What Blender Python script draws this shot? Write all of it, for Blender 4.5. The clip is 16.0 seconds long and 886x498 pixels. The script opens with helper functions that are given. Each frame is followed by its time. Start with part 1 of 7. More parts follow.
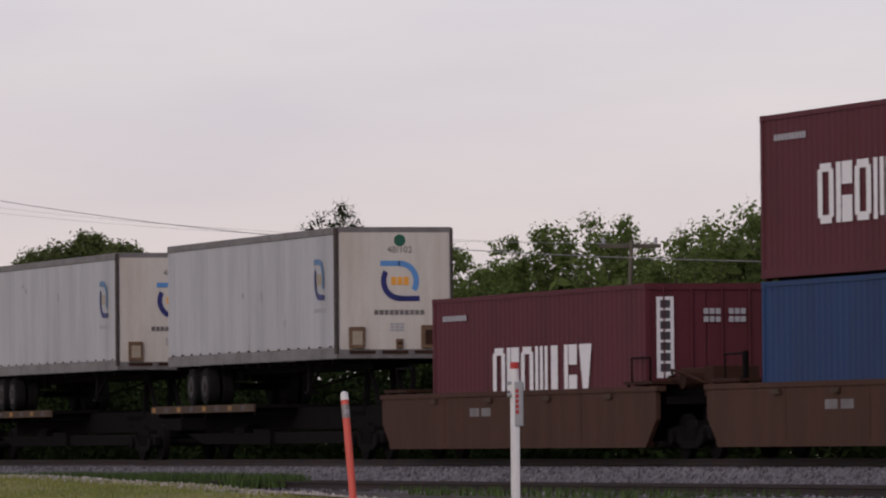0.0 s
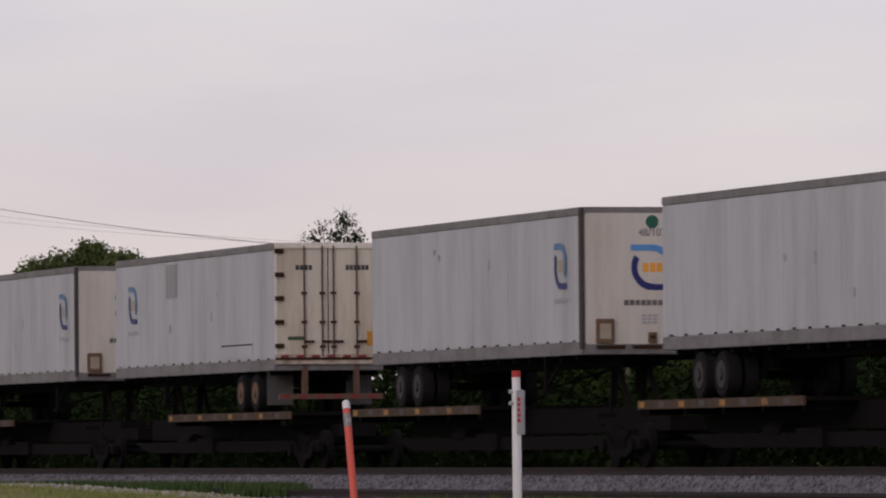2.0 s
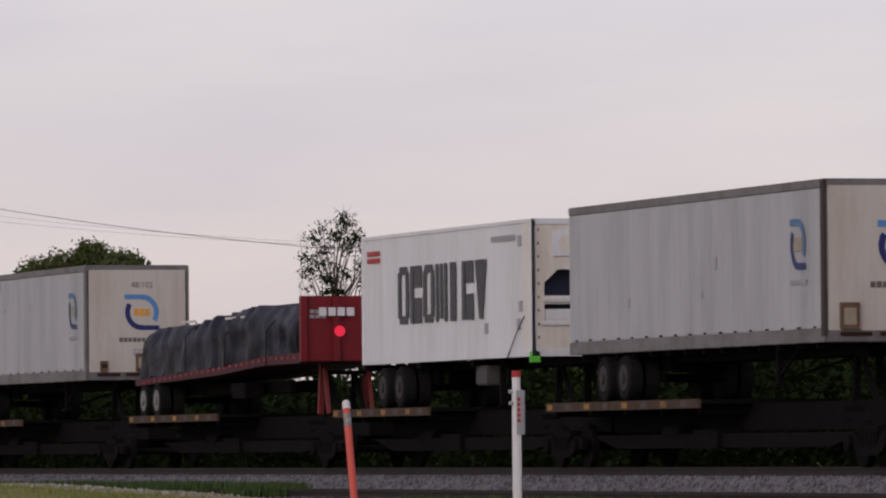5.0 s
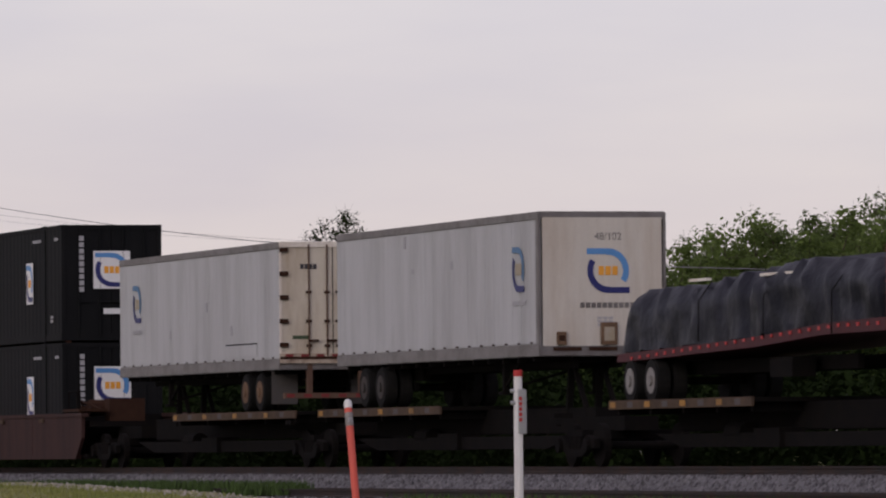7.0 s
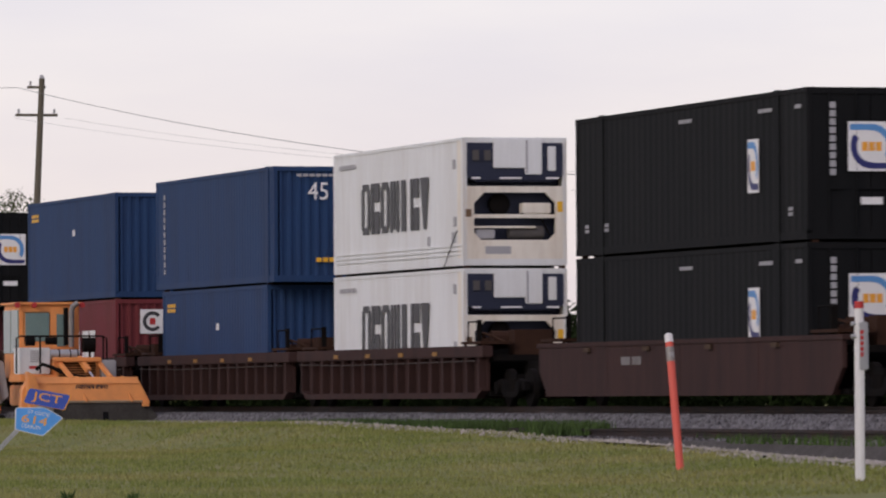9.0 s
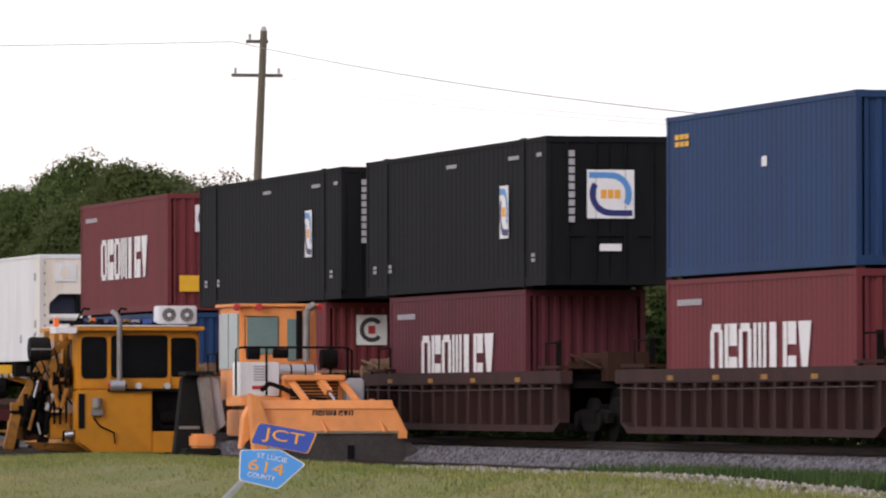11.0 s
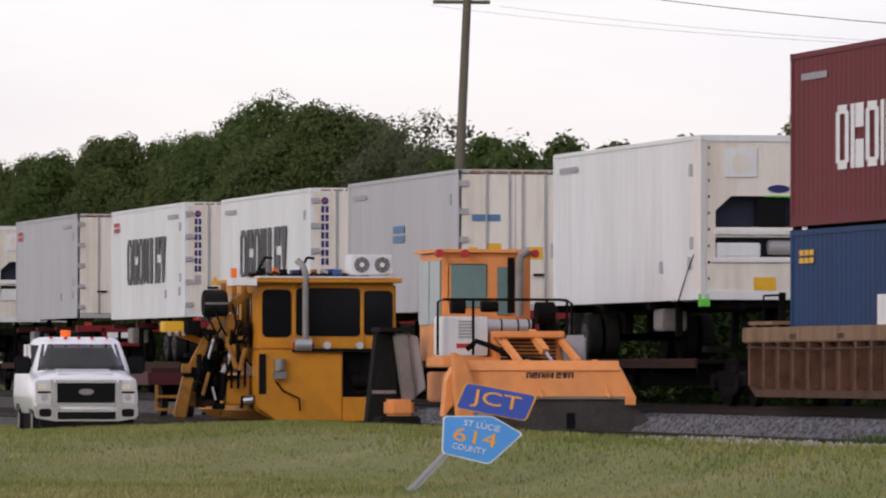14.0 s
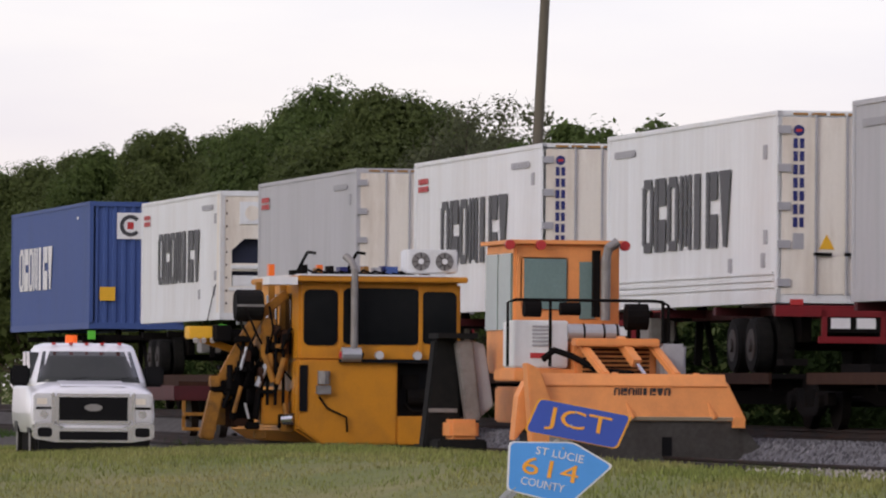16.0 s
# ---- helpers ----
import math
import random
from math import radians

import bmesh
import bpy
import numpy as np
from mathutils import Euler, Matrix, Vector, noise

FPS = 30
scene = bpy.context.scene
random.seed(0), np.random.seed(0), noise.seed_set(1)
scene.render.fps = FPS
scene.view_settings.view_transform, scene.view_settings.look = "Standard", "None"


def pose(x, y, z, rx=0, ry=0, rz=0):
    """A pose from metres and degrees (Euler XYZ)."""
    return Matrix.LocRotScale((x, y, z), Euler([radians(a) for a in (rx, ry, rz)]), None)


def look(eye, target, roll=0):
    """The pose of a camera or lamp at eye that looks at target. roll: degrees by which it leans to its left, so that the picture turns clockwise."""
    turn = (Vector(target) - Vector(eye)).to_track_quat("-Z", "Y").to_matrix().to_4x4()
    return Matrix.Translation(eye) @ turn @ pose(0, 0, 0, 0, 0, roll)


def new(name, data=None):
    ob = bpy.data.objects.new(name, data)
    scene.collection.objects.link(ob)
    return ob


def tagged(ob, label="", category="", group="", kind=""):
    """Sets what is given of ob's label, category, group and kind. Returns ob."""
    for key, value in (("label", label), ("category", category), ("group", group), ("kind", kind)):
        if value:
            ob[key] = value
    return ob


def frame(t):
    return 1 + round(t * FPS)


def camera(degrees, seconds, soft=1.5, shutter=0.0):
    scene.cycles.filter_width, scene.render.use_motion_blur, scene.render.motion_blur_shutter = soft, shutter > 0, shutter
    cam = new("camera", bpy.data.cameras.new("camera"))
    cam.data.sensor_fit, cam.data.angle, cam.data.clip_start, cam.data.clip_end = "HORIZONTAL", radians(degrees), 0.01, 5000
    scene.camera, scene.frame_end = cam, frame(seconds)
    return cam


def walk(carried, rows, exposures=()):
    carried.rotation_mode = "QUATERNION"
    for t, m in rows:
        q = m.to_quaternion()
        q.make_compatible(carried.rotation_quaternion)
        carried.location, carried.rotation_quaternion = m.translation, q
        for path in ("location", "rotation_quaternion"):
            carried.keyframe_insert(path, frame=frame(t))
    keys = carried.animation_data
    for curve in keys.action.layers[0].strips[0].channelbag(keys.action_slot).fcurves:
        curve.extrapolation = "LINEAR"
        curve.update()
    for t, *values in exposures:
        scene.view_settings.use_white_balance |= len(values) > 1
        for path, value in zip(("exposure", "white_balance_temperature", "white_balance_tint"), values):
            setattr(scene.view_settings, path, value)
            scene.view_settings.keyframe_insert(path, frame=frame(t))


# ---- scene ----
cam = camera(7.177, 16.0, soft=2.1, shutter=0.12)
# seconds, x, y, z, degrees of turn from the track's direction, tilt, roll
PATH = [
    (0.0, 0.00, -0.00, 0.42, 16.664, 1.581, -0.52),
    (0.5, 0.00, -0.00, 0.42, 16.665, 1.604, -0.52),
    (0.9, 0.00, -0.00, 0.42, 16.651, 1.659, -0.52),
    (1.5, 0.00, -0.00, 0.42, 16.651, 1.650, -0.52),
    (6.5, 0.00, -0.00, 0.42, 16.651, 1.650, -0.52),
    (7.0, 0.00, -0.00, 0.42, 16.637, 1.644, -0.52),
    (7.5, 0.00, -0.00, 0.42, 16.348, 1.599, -0.52),
    (8.0, 0.12, 0.64, 0.28, 15.319, 1.655, -0.18),
    (8.5, -0.73, 0.42, 0.26, 14.502, 1.660, -0.09),
    (9.0, -7.01, 0.52, 0.33, 14.762, 1.197, -0.31),
    (9.6, -25.25, 3.71, 0.75, 14.844, 1.174, -0.07),
    (10.0, -38.02, 6.27, 1.03, 14.418, 1.157, -0.03),
    (10.2, -42.41, 7.12, 1.02, 14.140, 1.171, -0.05),
    (12.3, -50.73, 8.96, 0.77, 12.113, 1.164, -0.17),
    (12.5, -51.57, 9.14, 0.75, 12.050, 1.156, -0.20),
    (13.0, -57.17, 10.21, 0.73, 11.766, 1.191, -0.10),
    (13.5, -61.70, 11.09, 0.71, 11.640, 0.946, -0.13),
    (14.0, -67.46, 12.27, 0.72, 11.492, 0.986, 0.07),
    (14.5, -72.47, 13.32, 0.74, 11.302, 1.019, 0.11),
    (15.0, -77.85, 14.45, 0.70, 11.031, 1.081, 0.18),
    (15.2, -80.43, 14.99, 0.69, 10.974, 1.102, 0.14),
    (15.6, -83.68, 15.68, 0.66, 10.885, 1.141, 0.37),
    (16.0, -87.93, 16.56, 0.64, 10.842, 1.143, 0.49),
]


def view(x, y, z, pan, tilt, roll):
    a, b = radians(pan), radians(tilt)
    way = Vector((-math.cos(a) * math.cos(b), math.sin(a) * math.cos(b), math.sin(b)))
    eye = Vector((x, y, z))
    return look(eye, eye + way, roll)


walk(cam, [(t, view(*v)) for t, *v in PATH],
     exposures=[(0.0, -0.22, 6400, 17), (7.3, -0.22, 6400, 17), (8.5, 0.10, 6400, 15), (9.1, 0.15, 6400, 14), (9.6, 0.50, 6400, 13), (10.2, 0.64, 6400, 13),
                (12.3, 0.56, 6300, 11), (13.3, 0.41, 6300, 11), (16.0, 0.33, 6300, 12)])

# ---- light: a hazy evening sky with a veiled low sun ----
SUN_AZ, SUN_EL = radians(-52), radians(24)   # towards the sun: to the side the train goes, and on the camera's side
sun = new("sun", bpy.data.lights.new("sun", "SUN"))
sun.data.energy, sun.data.angle, sun.data.color = 0.62, radians(25), (1.0, 0.93, 0.84)
to_sun = Vector((math.cos(SUN_EL) * math.cos(SUN_AZ), math.cos(SUN_EL) * math.sin(SUN_AZ), math.sin(SUN_EL)))
sun.matrix_world = look(to_sun * 300, (0, 0, 0))

world = bpy.data.worlds.new("sky")
scene.world = world
world.use_nodes = True
wt = world.node_tree
wt.nodes.clear()
w_out = wt.nodes.new("ShaderNodeOutputWorld")
w_sky = wt.nodes.new("ShaderNodeTexSky")
w_sky.sky_type, w_sky.sun_disc = "NISHITA", False
w_sky.sun_elevation, w_sky.sun_rotation = SUN_EL, math.pi / 2 - SUN_AZ
w_bs = wt.nodes.new("ShaderNodeBackground")
w_bs.inputs["Strength"].default_value = 0.05
wt.links.new(w_sky.outputs[0], w_bs.inputs["Color"])
w_tc = wt.nodes.new("ShaderNodeTexCoord")
w_map = wt.nodes.new("ShaderNodeMapping")
w_map.inputs["Scale"].default_value = (7, 7, 34)
wt.links.new(w_tc.outputs["Generated"], w_map.inputs["Vector"])
w_no = wt.nodes.new("ShaderNodeTexNoise")
w_no.inputs["Scale"].default_value, w_no.inputs["Detail"].default_value = 1.6, 5
wt.links.new(w_map.outputs[0], w_no.inputs["Vector"])
w_rp = wt.nodes.new("ShaderNodeValToRGB")
w_rp.color_ramp.elements[0].position, w_rp.color_ramp.elements[0].color = 0.3, (0.655, 0.57, 0.67, 1)
w_rp.color_ramp.elements[1].position, w_rp.color_ramp.elements[1].color = 0.7, (0.80, 0.695, 0.725, 1)
wt.links.new(w_no.outputs["Fac"], w_rp.inputs["Fac"])
w_bc = wt.nodes.new("ShaderNodeBackground")
wt.links.new(w_rp.outputs["Color"], w_bc.inputs["Color"])
w_bc.inputs["Strength"].default_value = 0.70
w_add = wt.nodes.new("ShaderNodeAddShader")
wt.links.new(w_bs.outputs[0], w_add.inputs[0])
wt.links.new(w_bc.outputs[0], w_add.inputs[1])
wt.links.new(w_add.outputs[0], w_out.inputs["Surface"])


# ---- materials ----
def mat(name, color, rough=0.6, metal=0.0, dirt=None, amount=0.35, scale=1.2, bump=0.0, streak=False, grain=0.12, emit=0.0, island=0.0, fine=None, spec=0.3, leafy=False):
    """Principled surface with a broad stain layer and a fine grain; streak draws the stains out downwards."""
    m = bpy.data.materials.new(name)
    m.use_nodes = True
    nt = m.node_tree
    b = nt.nodes["Principled BSDF"]
    b.inputs["Roughness"].default_value, b.inputs["Metallic"].default_value = rough, metal
    b.inputs["Specular IOR Level"].default_value = spec
    tc = nt.nodes.new("ShaderNodeTexCoord")
    mp = nt.nodes.new("ShaderNodeMapping")
    mp.inputs["Scale"].default_value = (scale * 1.5, scale * 1.5, scale * 0.3) if streak else (scale, scale, scale)
    nt.links.new(tc.outputs["Object"], mp.inputs["Vector"])
    n1 = nt.nodes.new("ShaderNodeTexNoise")
    n1.inputs["Scale"].default_value, n1.inputs["Detail"].default_value, n1.inputs["Roughness"].default_value = 1.0, 6, 0.65
    nt.links.new(mp.outputs[0], n1.inputs["Vector"])
    rp = nt.nodes.new("ShaderNodeMapRange")
    rp.inputs["From Min"].default_value, rp.inputs["From Max"].default_value = 0.42, 0.78
    rp.inputs["To Max"].default_value = amount
    nt.links.new(n1.outputs["Fac"], rp.inputs["Value"])
    mx = nt.nodes.new("ShaderNodeMix")
    mx.data_type = "RGBA"
    mx.inputs["A"].default_value = (*color, 1)
    mx.inputs["B"].default_value = (*(dirt or tuple(c * 0.55 for c in color)), 1)
    nt.links.new(rp.outputs[0], mx.inputs["Factor"])
    n2 = nt.nodes.new("ShaderNodeTexNoise")
    n2.inputs["Scale"].default_value, n2.inputs["Detail"].default_value = fine or scale * 22, 4
    nt.links.new(tc.outputs["Object"], n2.inputs["Vector"])
    r2 = nt.nodes.new("ShaderNodeMapRange")
    r2.inputs["To Min"].default_value, r2.inputs["To Max"].default_value = 1 - grain, 1 + grain
    nt.links.new(n2.outputs["Fac"], r2.inputs["Value"])
    sc = nt.nodes.new("ShaderNodeVectorMath")
    sc.operation = "SCALE"
    nt.links.new(mx.outputs["Result"], sc.inputs[0])
    last = r2.outputs[0]
    if streak:
        m3 = nt.nodes.new("ShaderNodeMapping")
        m3.inputs["Scale"].default_value = (6.5, 6.5, 0.35)
        nt.links.new(tc.outputs["Object"], m3.inputs["Vector"])
        n3 = nt.nodes.new("ShaderNodeTexNoise")
        n3.inputs["Scale"].default_value, n3.inputs["Detail"].default_value, n3.inputs["Roughness"].default_value = 1.0, 5, 0.7
        nt.links.new(m3.outputs[0], n3.inputs["Vector"])
        r4 = nt.nodes.new("ShaderNodeMapRange")
        r4.inputs["From Min"].default_value, r4.inputs["From Max"].default_value = 0.3, 0.75
        r4.inputs["To Min"].default_value, r4.inputs["To Max"].default_value = 1.03, 0.92
        nt.links.new(n3.outputs["Fac"], r4.inputs["Value"])
        m4 = nt.nodes.new("ShaderNodeMath")
        m4.operation = "MULTIPLY"
        nt.links.new(last, m4.inputs[0])
        nt.links.new(r4.outputs[0], m4.inputs[1])
        last = m4.outputs[0]
    if island:
        ge = nt.nodes.new("ShaderNodeNewGeometry")
        r3 = nt.nodes.new("ShaderNodeMapRange")
        r3.inputs["To Min"].default_value, r3.inputs["To Max"].default_value = 1 - island, 1 + island
        nt.links.new(ge.outputs["Random Per Island"], r3.inputs["Value"])
        mu = nt.nodes.new("ShaderNodeMath")
        mu.operation = "MULTIPLY"
        nt.links.new(last, mu.inputs[0])
        nt.links.new(r3.outputs[0], mu.inputs[1])
        last = mu.outputs[0]
    nt.links.new(last, sc.inputs["Scale"])
    nt.links.new(sc.outputs[0], b.inputs["Base Color"])
    if bump:
        bp = nt.nodes.new("ShaderNodeBump")
        bp.inputs["Strength"].default_value, bp.inputs["Distance"].default_value = bump, 0.02
        nt.links.new(n2.outputs["Fac"], bp.inputs["Height"])
        nt.links.new(bp.outputs[0], b.inputs["Normal"])
    if leafy:
        tr = nt.nodes.new("ShaderNodeBsdfTranslucent")
        ms = nt.nodes.new("ShaderNodeMixShader")
        ms.inputs[0].default_value = 0.5
        nt.links.new(sc.outputs[0], tr.inputs["Color"])
        nt.links.new(b.outputs[0], ms.inputs[1])
        nt.links.new(tr.outputs[0], ms.inputs[2])
        nt.links.new(ms.outputs[0], nt.nodes["Material Output"].inputs["Surface"])
    if emit:
        b.inputs["Emission Color"].default_value, b.inputs["Emission Strength"].default_value = (*color, 1), emit
    return m


RUST = (0.07, 0.034, 0.02)
GRIME = (0.12, 0.10, 0.085)
M_TRAILER = mat("trailer_white", (0.44, 0.45, 0.46), 0.55, dirt=(0.25, 0.245, 0.24), amount=0.6, scale=0.9, streak=True, grain=0.04)
M_TRAILER_END = mat("trailer_end_white", (0.60, 0.55, 0.45), 0.5, dirt=(0.27, 0.18, 0.10), amount=0.8, scale=1.0, streak=True, grain=0.06)
M_FRONT = mat("trailer_front_cream", (0.58, 0.55, 0.49), 0.5, dirt=(0.36, 0.27, 0.18), amount=0.55, scale=1.1, streak=True, grain=0.06)
M_RAIL_GREY = mat("trailer_rail_grey", (0.2, 0.19, 0.185), 0.55, 0.2, (0.06, 0.048, 0.04), 0.8, 1.5)
M_REEFER = mat("reefer_white", (0.72, 0.74, 0.75), 0.45, dirt=(0.5, 0.47, 0.43), amount=0.5, scale=0.8, streak=True, grain=0.04)
M_REEFER_GREY = mat("reefer_grey", (0.43, 0.43, 0.45), 0.5, dirt=(0.3, 0.3, 0.3), amount=0.5, scale=0.8, streak=True, grain=0.05)
M_CREAM = mat("cream_paint", (0.76, 0.72, 0.64), 0.5, dirt=(0.38, 0.27, 0.17), amount=0.55, scale=1.2, streak=True, grain=0.05)
M_MAROON = mat("maroon_paint", (0.10, 0.026, 0.034), 0.6, dirt=(0.06, 0.02, 0.018), amount=0.6, scale=0.9, streak=True, grain=0.08, spec=0.1)
M_MAROON_L = mat("faded_red_paint", (0.15, 0.034, 0.04), 0.6, dirt=(0.1, 0.03, 0.024), amount=0.6, scale=0.9, streak=True, grain=0.08, spec=0.1)
M_BLUE = mat("blue_paint", (0.022, 0.052, 0.13), 0.6, dirt=(0.024, 0.03, 0.06), amount=0.55, scale=0.9, streak=True, grain=0.08, spec=0.1)
M_BLUE_L = mat("light_blue_paint", (0.06, 0.10, 0.27), 0.5, dirt=(0.06, 0.09, 0.2), amount=0.5, scale=0.9, streak=True, grain=0.06, spec=0.1)
M_BLACK = mat("black_paint", (0.0085, 0.0092, 0.0102), 0.7, spec=0.08, dirt=(0.018, 0.0175, 0.0175), amount=0.5, scale=0.9, streak=True, grain=0.1)
M_WELL = mat("brown_well_paint", (0.108, 0.06, 0.041), 0.75, dirt=(0.042, 0.024, 0.018), amount=0.7, scale=1.2, streak=True, spec=0.1)
M_WELL_E = mat("weathered_brown_well_paint", (0.074, 0.038, 0.025), 0.75, dirt=(0.04, 0.024, 0.018), amount=0.7, scale=1.2, streak=True, spec=0.1)
M_WELL_D = mat("dark_well_paint", (0.052, 0.028, 0.025), 0.75, dirt=(0.022, 0.016, 0.016), amount=0.7, scale=1.2, streak=True, spec=0.1)
# Grimy iron, its colour pushed near black for the dim light underneath.
M_IRON = mat("shaded_grimy_iron", (0.007, 0.0065, 0.0065), 0.9, 0.0, (0.016, 0.012, 0.0095), 0.5, 3, spec=0.05)
M_POSTDARK = mat("weathered_dark_post", (0.06, 0.052, 0.046), 0.7, 0, RUST, 0.5, 2, spec=0.15)
M_RODRUST = mat("rusty_rod", (0.12, 0.075, 0.055), 0.75, 0, RUST, 0.6, 4, spec=0.15)
M_FLAP = mat("grey_mud_flap", (0.09, 0.085, 0.085), 0.8, 0, GRIME, 0.4, 3, spec=0.1)
M_FADETAN = mat("faded_tan_mark", (0.33, 0.28, 0.2), 0.6, 0, (0.4, 0.38, 0.35), 0.5, 4)
M_PATCH = mat("grey_patch", (0.30, 0.30, 0.30), 0.6, 0, (0.2, 0.2, 0.2), 0.5, 2, streak=True)
M_BOXRUST = mat("faded_rusty_box", (0.17, 0.11, 0.07), 0.8, 0, (0.06, 0.035, 0.025), 0.7, 5, spec=0.1)
M_DECKEDGE = mat("worn_deck_edge", (0.085, 0.058, 0.04), 0.8, 0, (0.025, 0.02, 0.018), 0.8, 2.5, grain=0.25, spec=0.1)
M_CHORD = mat("sun_bleached_chord", (0.25, 0.165, 0.105), 0.8, 0, (0.09, 0.045, 0.03), 0.9, 2.2, streak=True, grain=0.2, spec=0.1)
M_RIB = mat("rusty_rib", (0.15, 0.078, 0.05), 0.8, 0, (0.05, 0.026, 0.02), 0.9, 3.0, grain=0.2, spec=0.1)
M_RUSTY = mat("rusty_steel", (0.036, 0.018, 0.012), 0.85, 0.0, (0.06, 0.03, 0.018), 0.6, 4, spec=0.1)
M_TAPE = mat("faded_red_tape", (0.2, 0.028, 0.028), 0.6, dirt=RUST, amount=0.6, scale=5)
M_STICKER = mat("faded_orange_sticker", (0.48, 0.24, 0.035), 0.6, amount=0.3, scale=3)
M_SILL = mat("rust_streaked_cream", (0.46, 0.39, 0.31), 0.7, 0, (0.10, 0.045, 0.025), 0.95, 3.5, grain=0.15)
M_TYRE = mat("tyre_rubber", (0.012, 0.012, 0.012), 0.9, 0, (0.03, 0.027, 0.024), 0.4, 6, spec=0.1)
M_HUB = mat("dull_hub", (0.26, 0.25, 0.24), 0.5, 0.4, RUST, 0.4, 5)
M_WHITE = mat("white_marking", (0.74, 0.74, 0.74), 0.5, amount=0.2, scale=2, grain=0.05)
M_DARKMARK = mat("dark_marking", (0.05, 0.05, 0.055), 0.5, amount=0.2, scale=2)
M_GREYMARK = mat("grey_marking", (0.36, 0.36, 0.38), 0.6, amount=0.2, scale=2)
M_LOGO_LB = mat("logo_light_blue", (0.10, 0.27, 0.56), 0.5, amount=0.2, scale=2)
M_LOGO_DB = mat("logo_dark_blue", (0.025, 0.03, 0.14), 0.5, amount=0.2, scale=2)
M_LOGO_FADE = mat("logo_faded_blue", (0.10, 0.20, 0.34), 0.6, amount=0.3, scale=3)
M_REFLECT = mat("dirty_reflector", (0.34, 0.17, 0.025), 0.6, dirt=(0.05, 0.035, 0.02), amount=0.8, scale=4)
M_ORANGEMARK = mat("orange_marking", (0.78, 0.36, 0.05), 0.5, amount=0.2, scale=2)
M_YELLOWMARK = mat("yellow_marking", (0.75, 0.42, 0.03), 0.5, amount=0.3, scale=3)
M_REDMARK = mat("red_marking", (0.45, 0.04, 0.04), 0.5, amount=0.3, scale=3)
M_RIM = mat("dusty_rim", (0.045, 0.042, 0.04), 0.7, 0.2, RUST, 0.5, 5)
# Dirt made darker to carry the shade under the train and siding rails.
M_DIRT_SHADE = mat("dark_dirt_and_shade", (0.05, 0.046, 0.042), 0.95, 0, (0.10, 0.095, 0.09), 0.6, 1.5, grain=0.3, bump=0.8, fine=14)
# Chassis red lowered for the shade under the loads; the bright red is unshaded.
M_REDPAINT = mat("darkened_red_chassis_paint", (0.062, 0.008, 0.012), 0.6, dirt=(0.03, 0.008, 0.009), amount=0.6, scale=2)
M_REDBRIGHT = mat("bright_red_paint", (0.19, 0.012, 0.016), 0.5, dirt=(0.1, 0.02, 0.02), amount=0.5, scale=2)
M_TARP = mat("black_tarpaulin", (0.006, 0.007, 0.013), 0.45, dirt=(0.014, 0.015, 0.024), amount=0.7, scale=1.6, bump=1.0, fine=5, spec=0.13)
M_GREEN = mat("green_marking", (0.12, 0.55, 0.05), 0.5, amount=0.2, scale=3)
M_UNIT = mat("reefer_unit_navy", (0.02, 0.025, 0.05), 0.5, amount=0.3, scale=4)
M_STEEL = mat("steel_rail", (0.03, 0.025, 0.024), 0.7, 0.1, RUST, 0.6, 2, spec=0.15)
M_TIE = mat("creosoted_tie", (0.03, 0.025, 0.022), 0.95, 0, (0.05, 0.045, 0.04), 0.5, 5, island=0.3)
M_ORANGE = mat("machine_orange", (0.80, 0.32, 0.10), 0.55, 0, (0.46, 0.19, 0.08), 0.6, 1.8, grain=0.08)
M_YELLOW = mat("machine_yellow", (0.56, 0.23, 0.013), 0.5, 0, (0.27, 0.12, 0.02), 0.6, 1.6, grain=0.08)
M_YELLOW_W = mat("worn_machine_yellow", (0.36, 0.16, 0.02), 0.65, 0, (0.08, 0.05, 0.025), 0.85, 3.5, grain=0.2)
M_GLASSD = mat("dark_glazing", (0.006, 0.007, 0.008), 0.12, 0, (0.02, 0.02, 0.02), 0.3, 2, spec=0.16)
M_GLASST = mat("tinted_glazing", (0.16, 0.24, 0.23), 0.1, 0, (0.1, 0.14, 0.14), 0.4, 1)
M_SCREEN = mat("windscreen_glass", (0.03, 0.034, 0.032), 0.06, 0, (0.05, 0.052, 0.05), 0.5, 1.2, spec=0.28)
M_TRUCK = mat("truck_white", (0.74, 0.75, 0.77), 0.22, 0, (0.62, 0.62, 0.62), 0.25, 1, grain=0.02, spec=0.5)
M_CHROME = mat("chrome", (0.52, 0.52, 0.54), 0.16, 0.9, (0.4, 0.4, 0.4), 0.3, 4)
M_GRILLE = mat("grille_black", (0.007, 0.007, 0.008), 0.5, amount=0.2, scale=4, spec=0.1)
M_LAMPGLASS = mat("headlamp_glass", (0.6, 0.6, 0.62), 0.15, 0.2, amount=0.3, scale=8)
M_AMBER = mat("amber_lamp", (0.8, 0.16, 0.02), 0.3, amount=0.2, scale=5)
M_POLE = mat("weathered_pole_wood", (0.13, 0.115, 0.085), 0.9, 0, (0.07, 0.06, 0.05), 0.6, 2, streak=True)
M_WIRE = mat("dull_wire", (0.22, 0.21, 0.22), 0.6, 0.1, amount=0.2, scale=3)
M_POST_W = mat("post_white", (0.72, 0.72, 0.73), 0.5, 0, (0.5, 0.48, 0.45), 0.4, 4)
M_POST_R = mat("post_orange_red", (0.62, 0.10, 0.07), 0.55, 0, (0.45, 0.12, 0.1), 0.4, 4)
M_GALV = mat("galvanised_steel", (0.42, 0.43, 0.44), 0.45, 0.6, amount=0.3, scale=6)
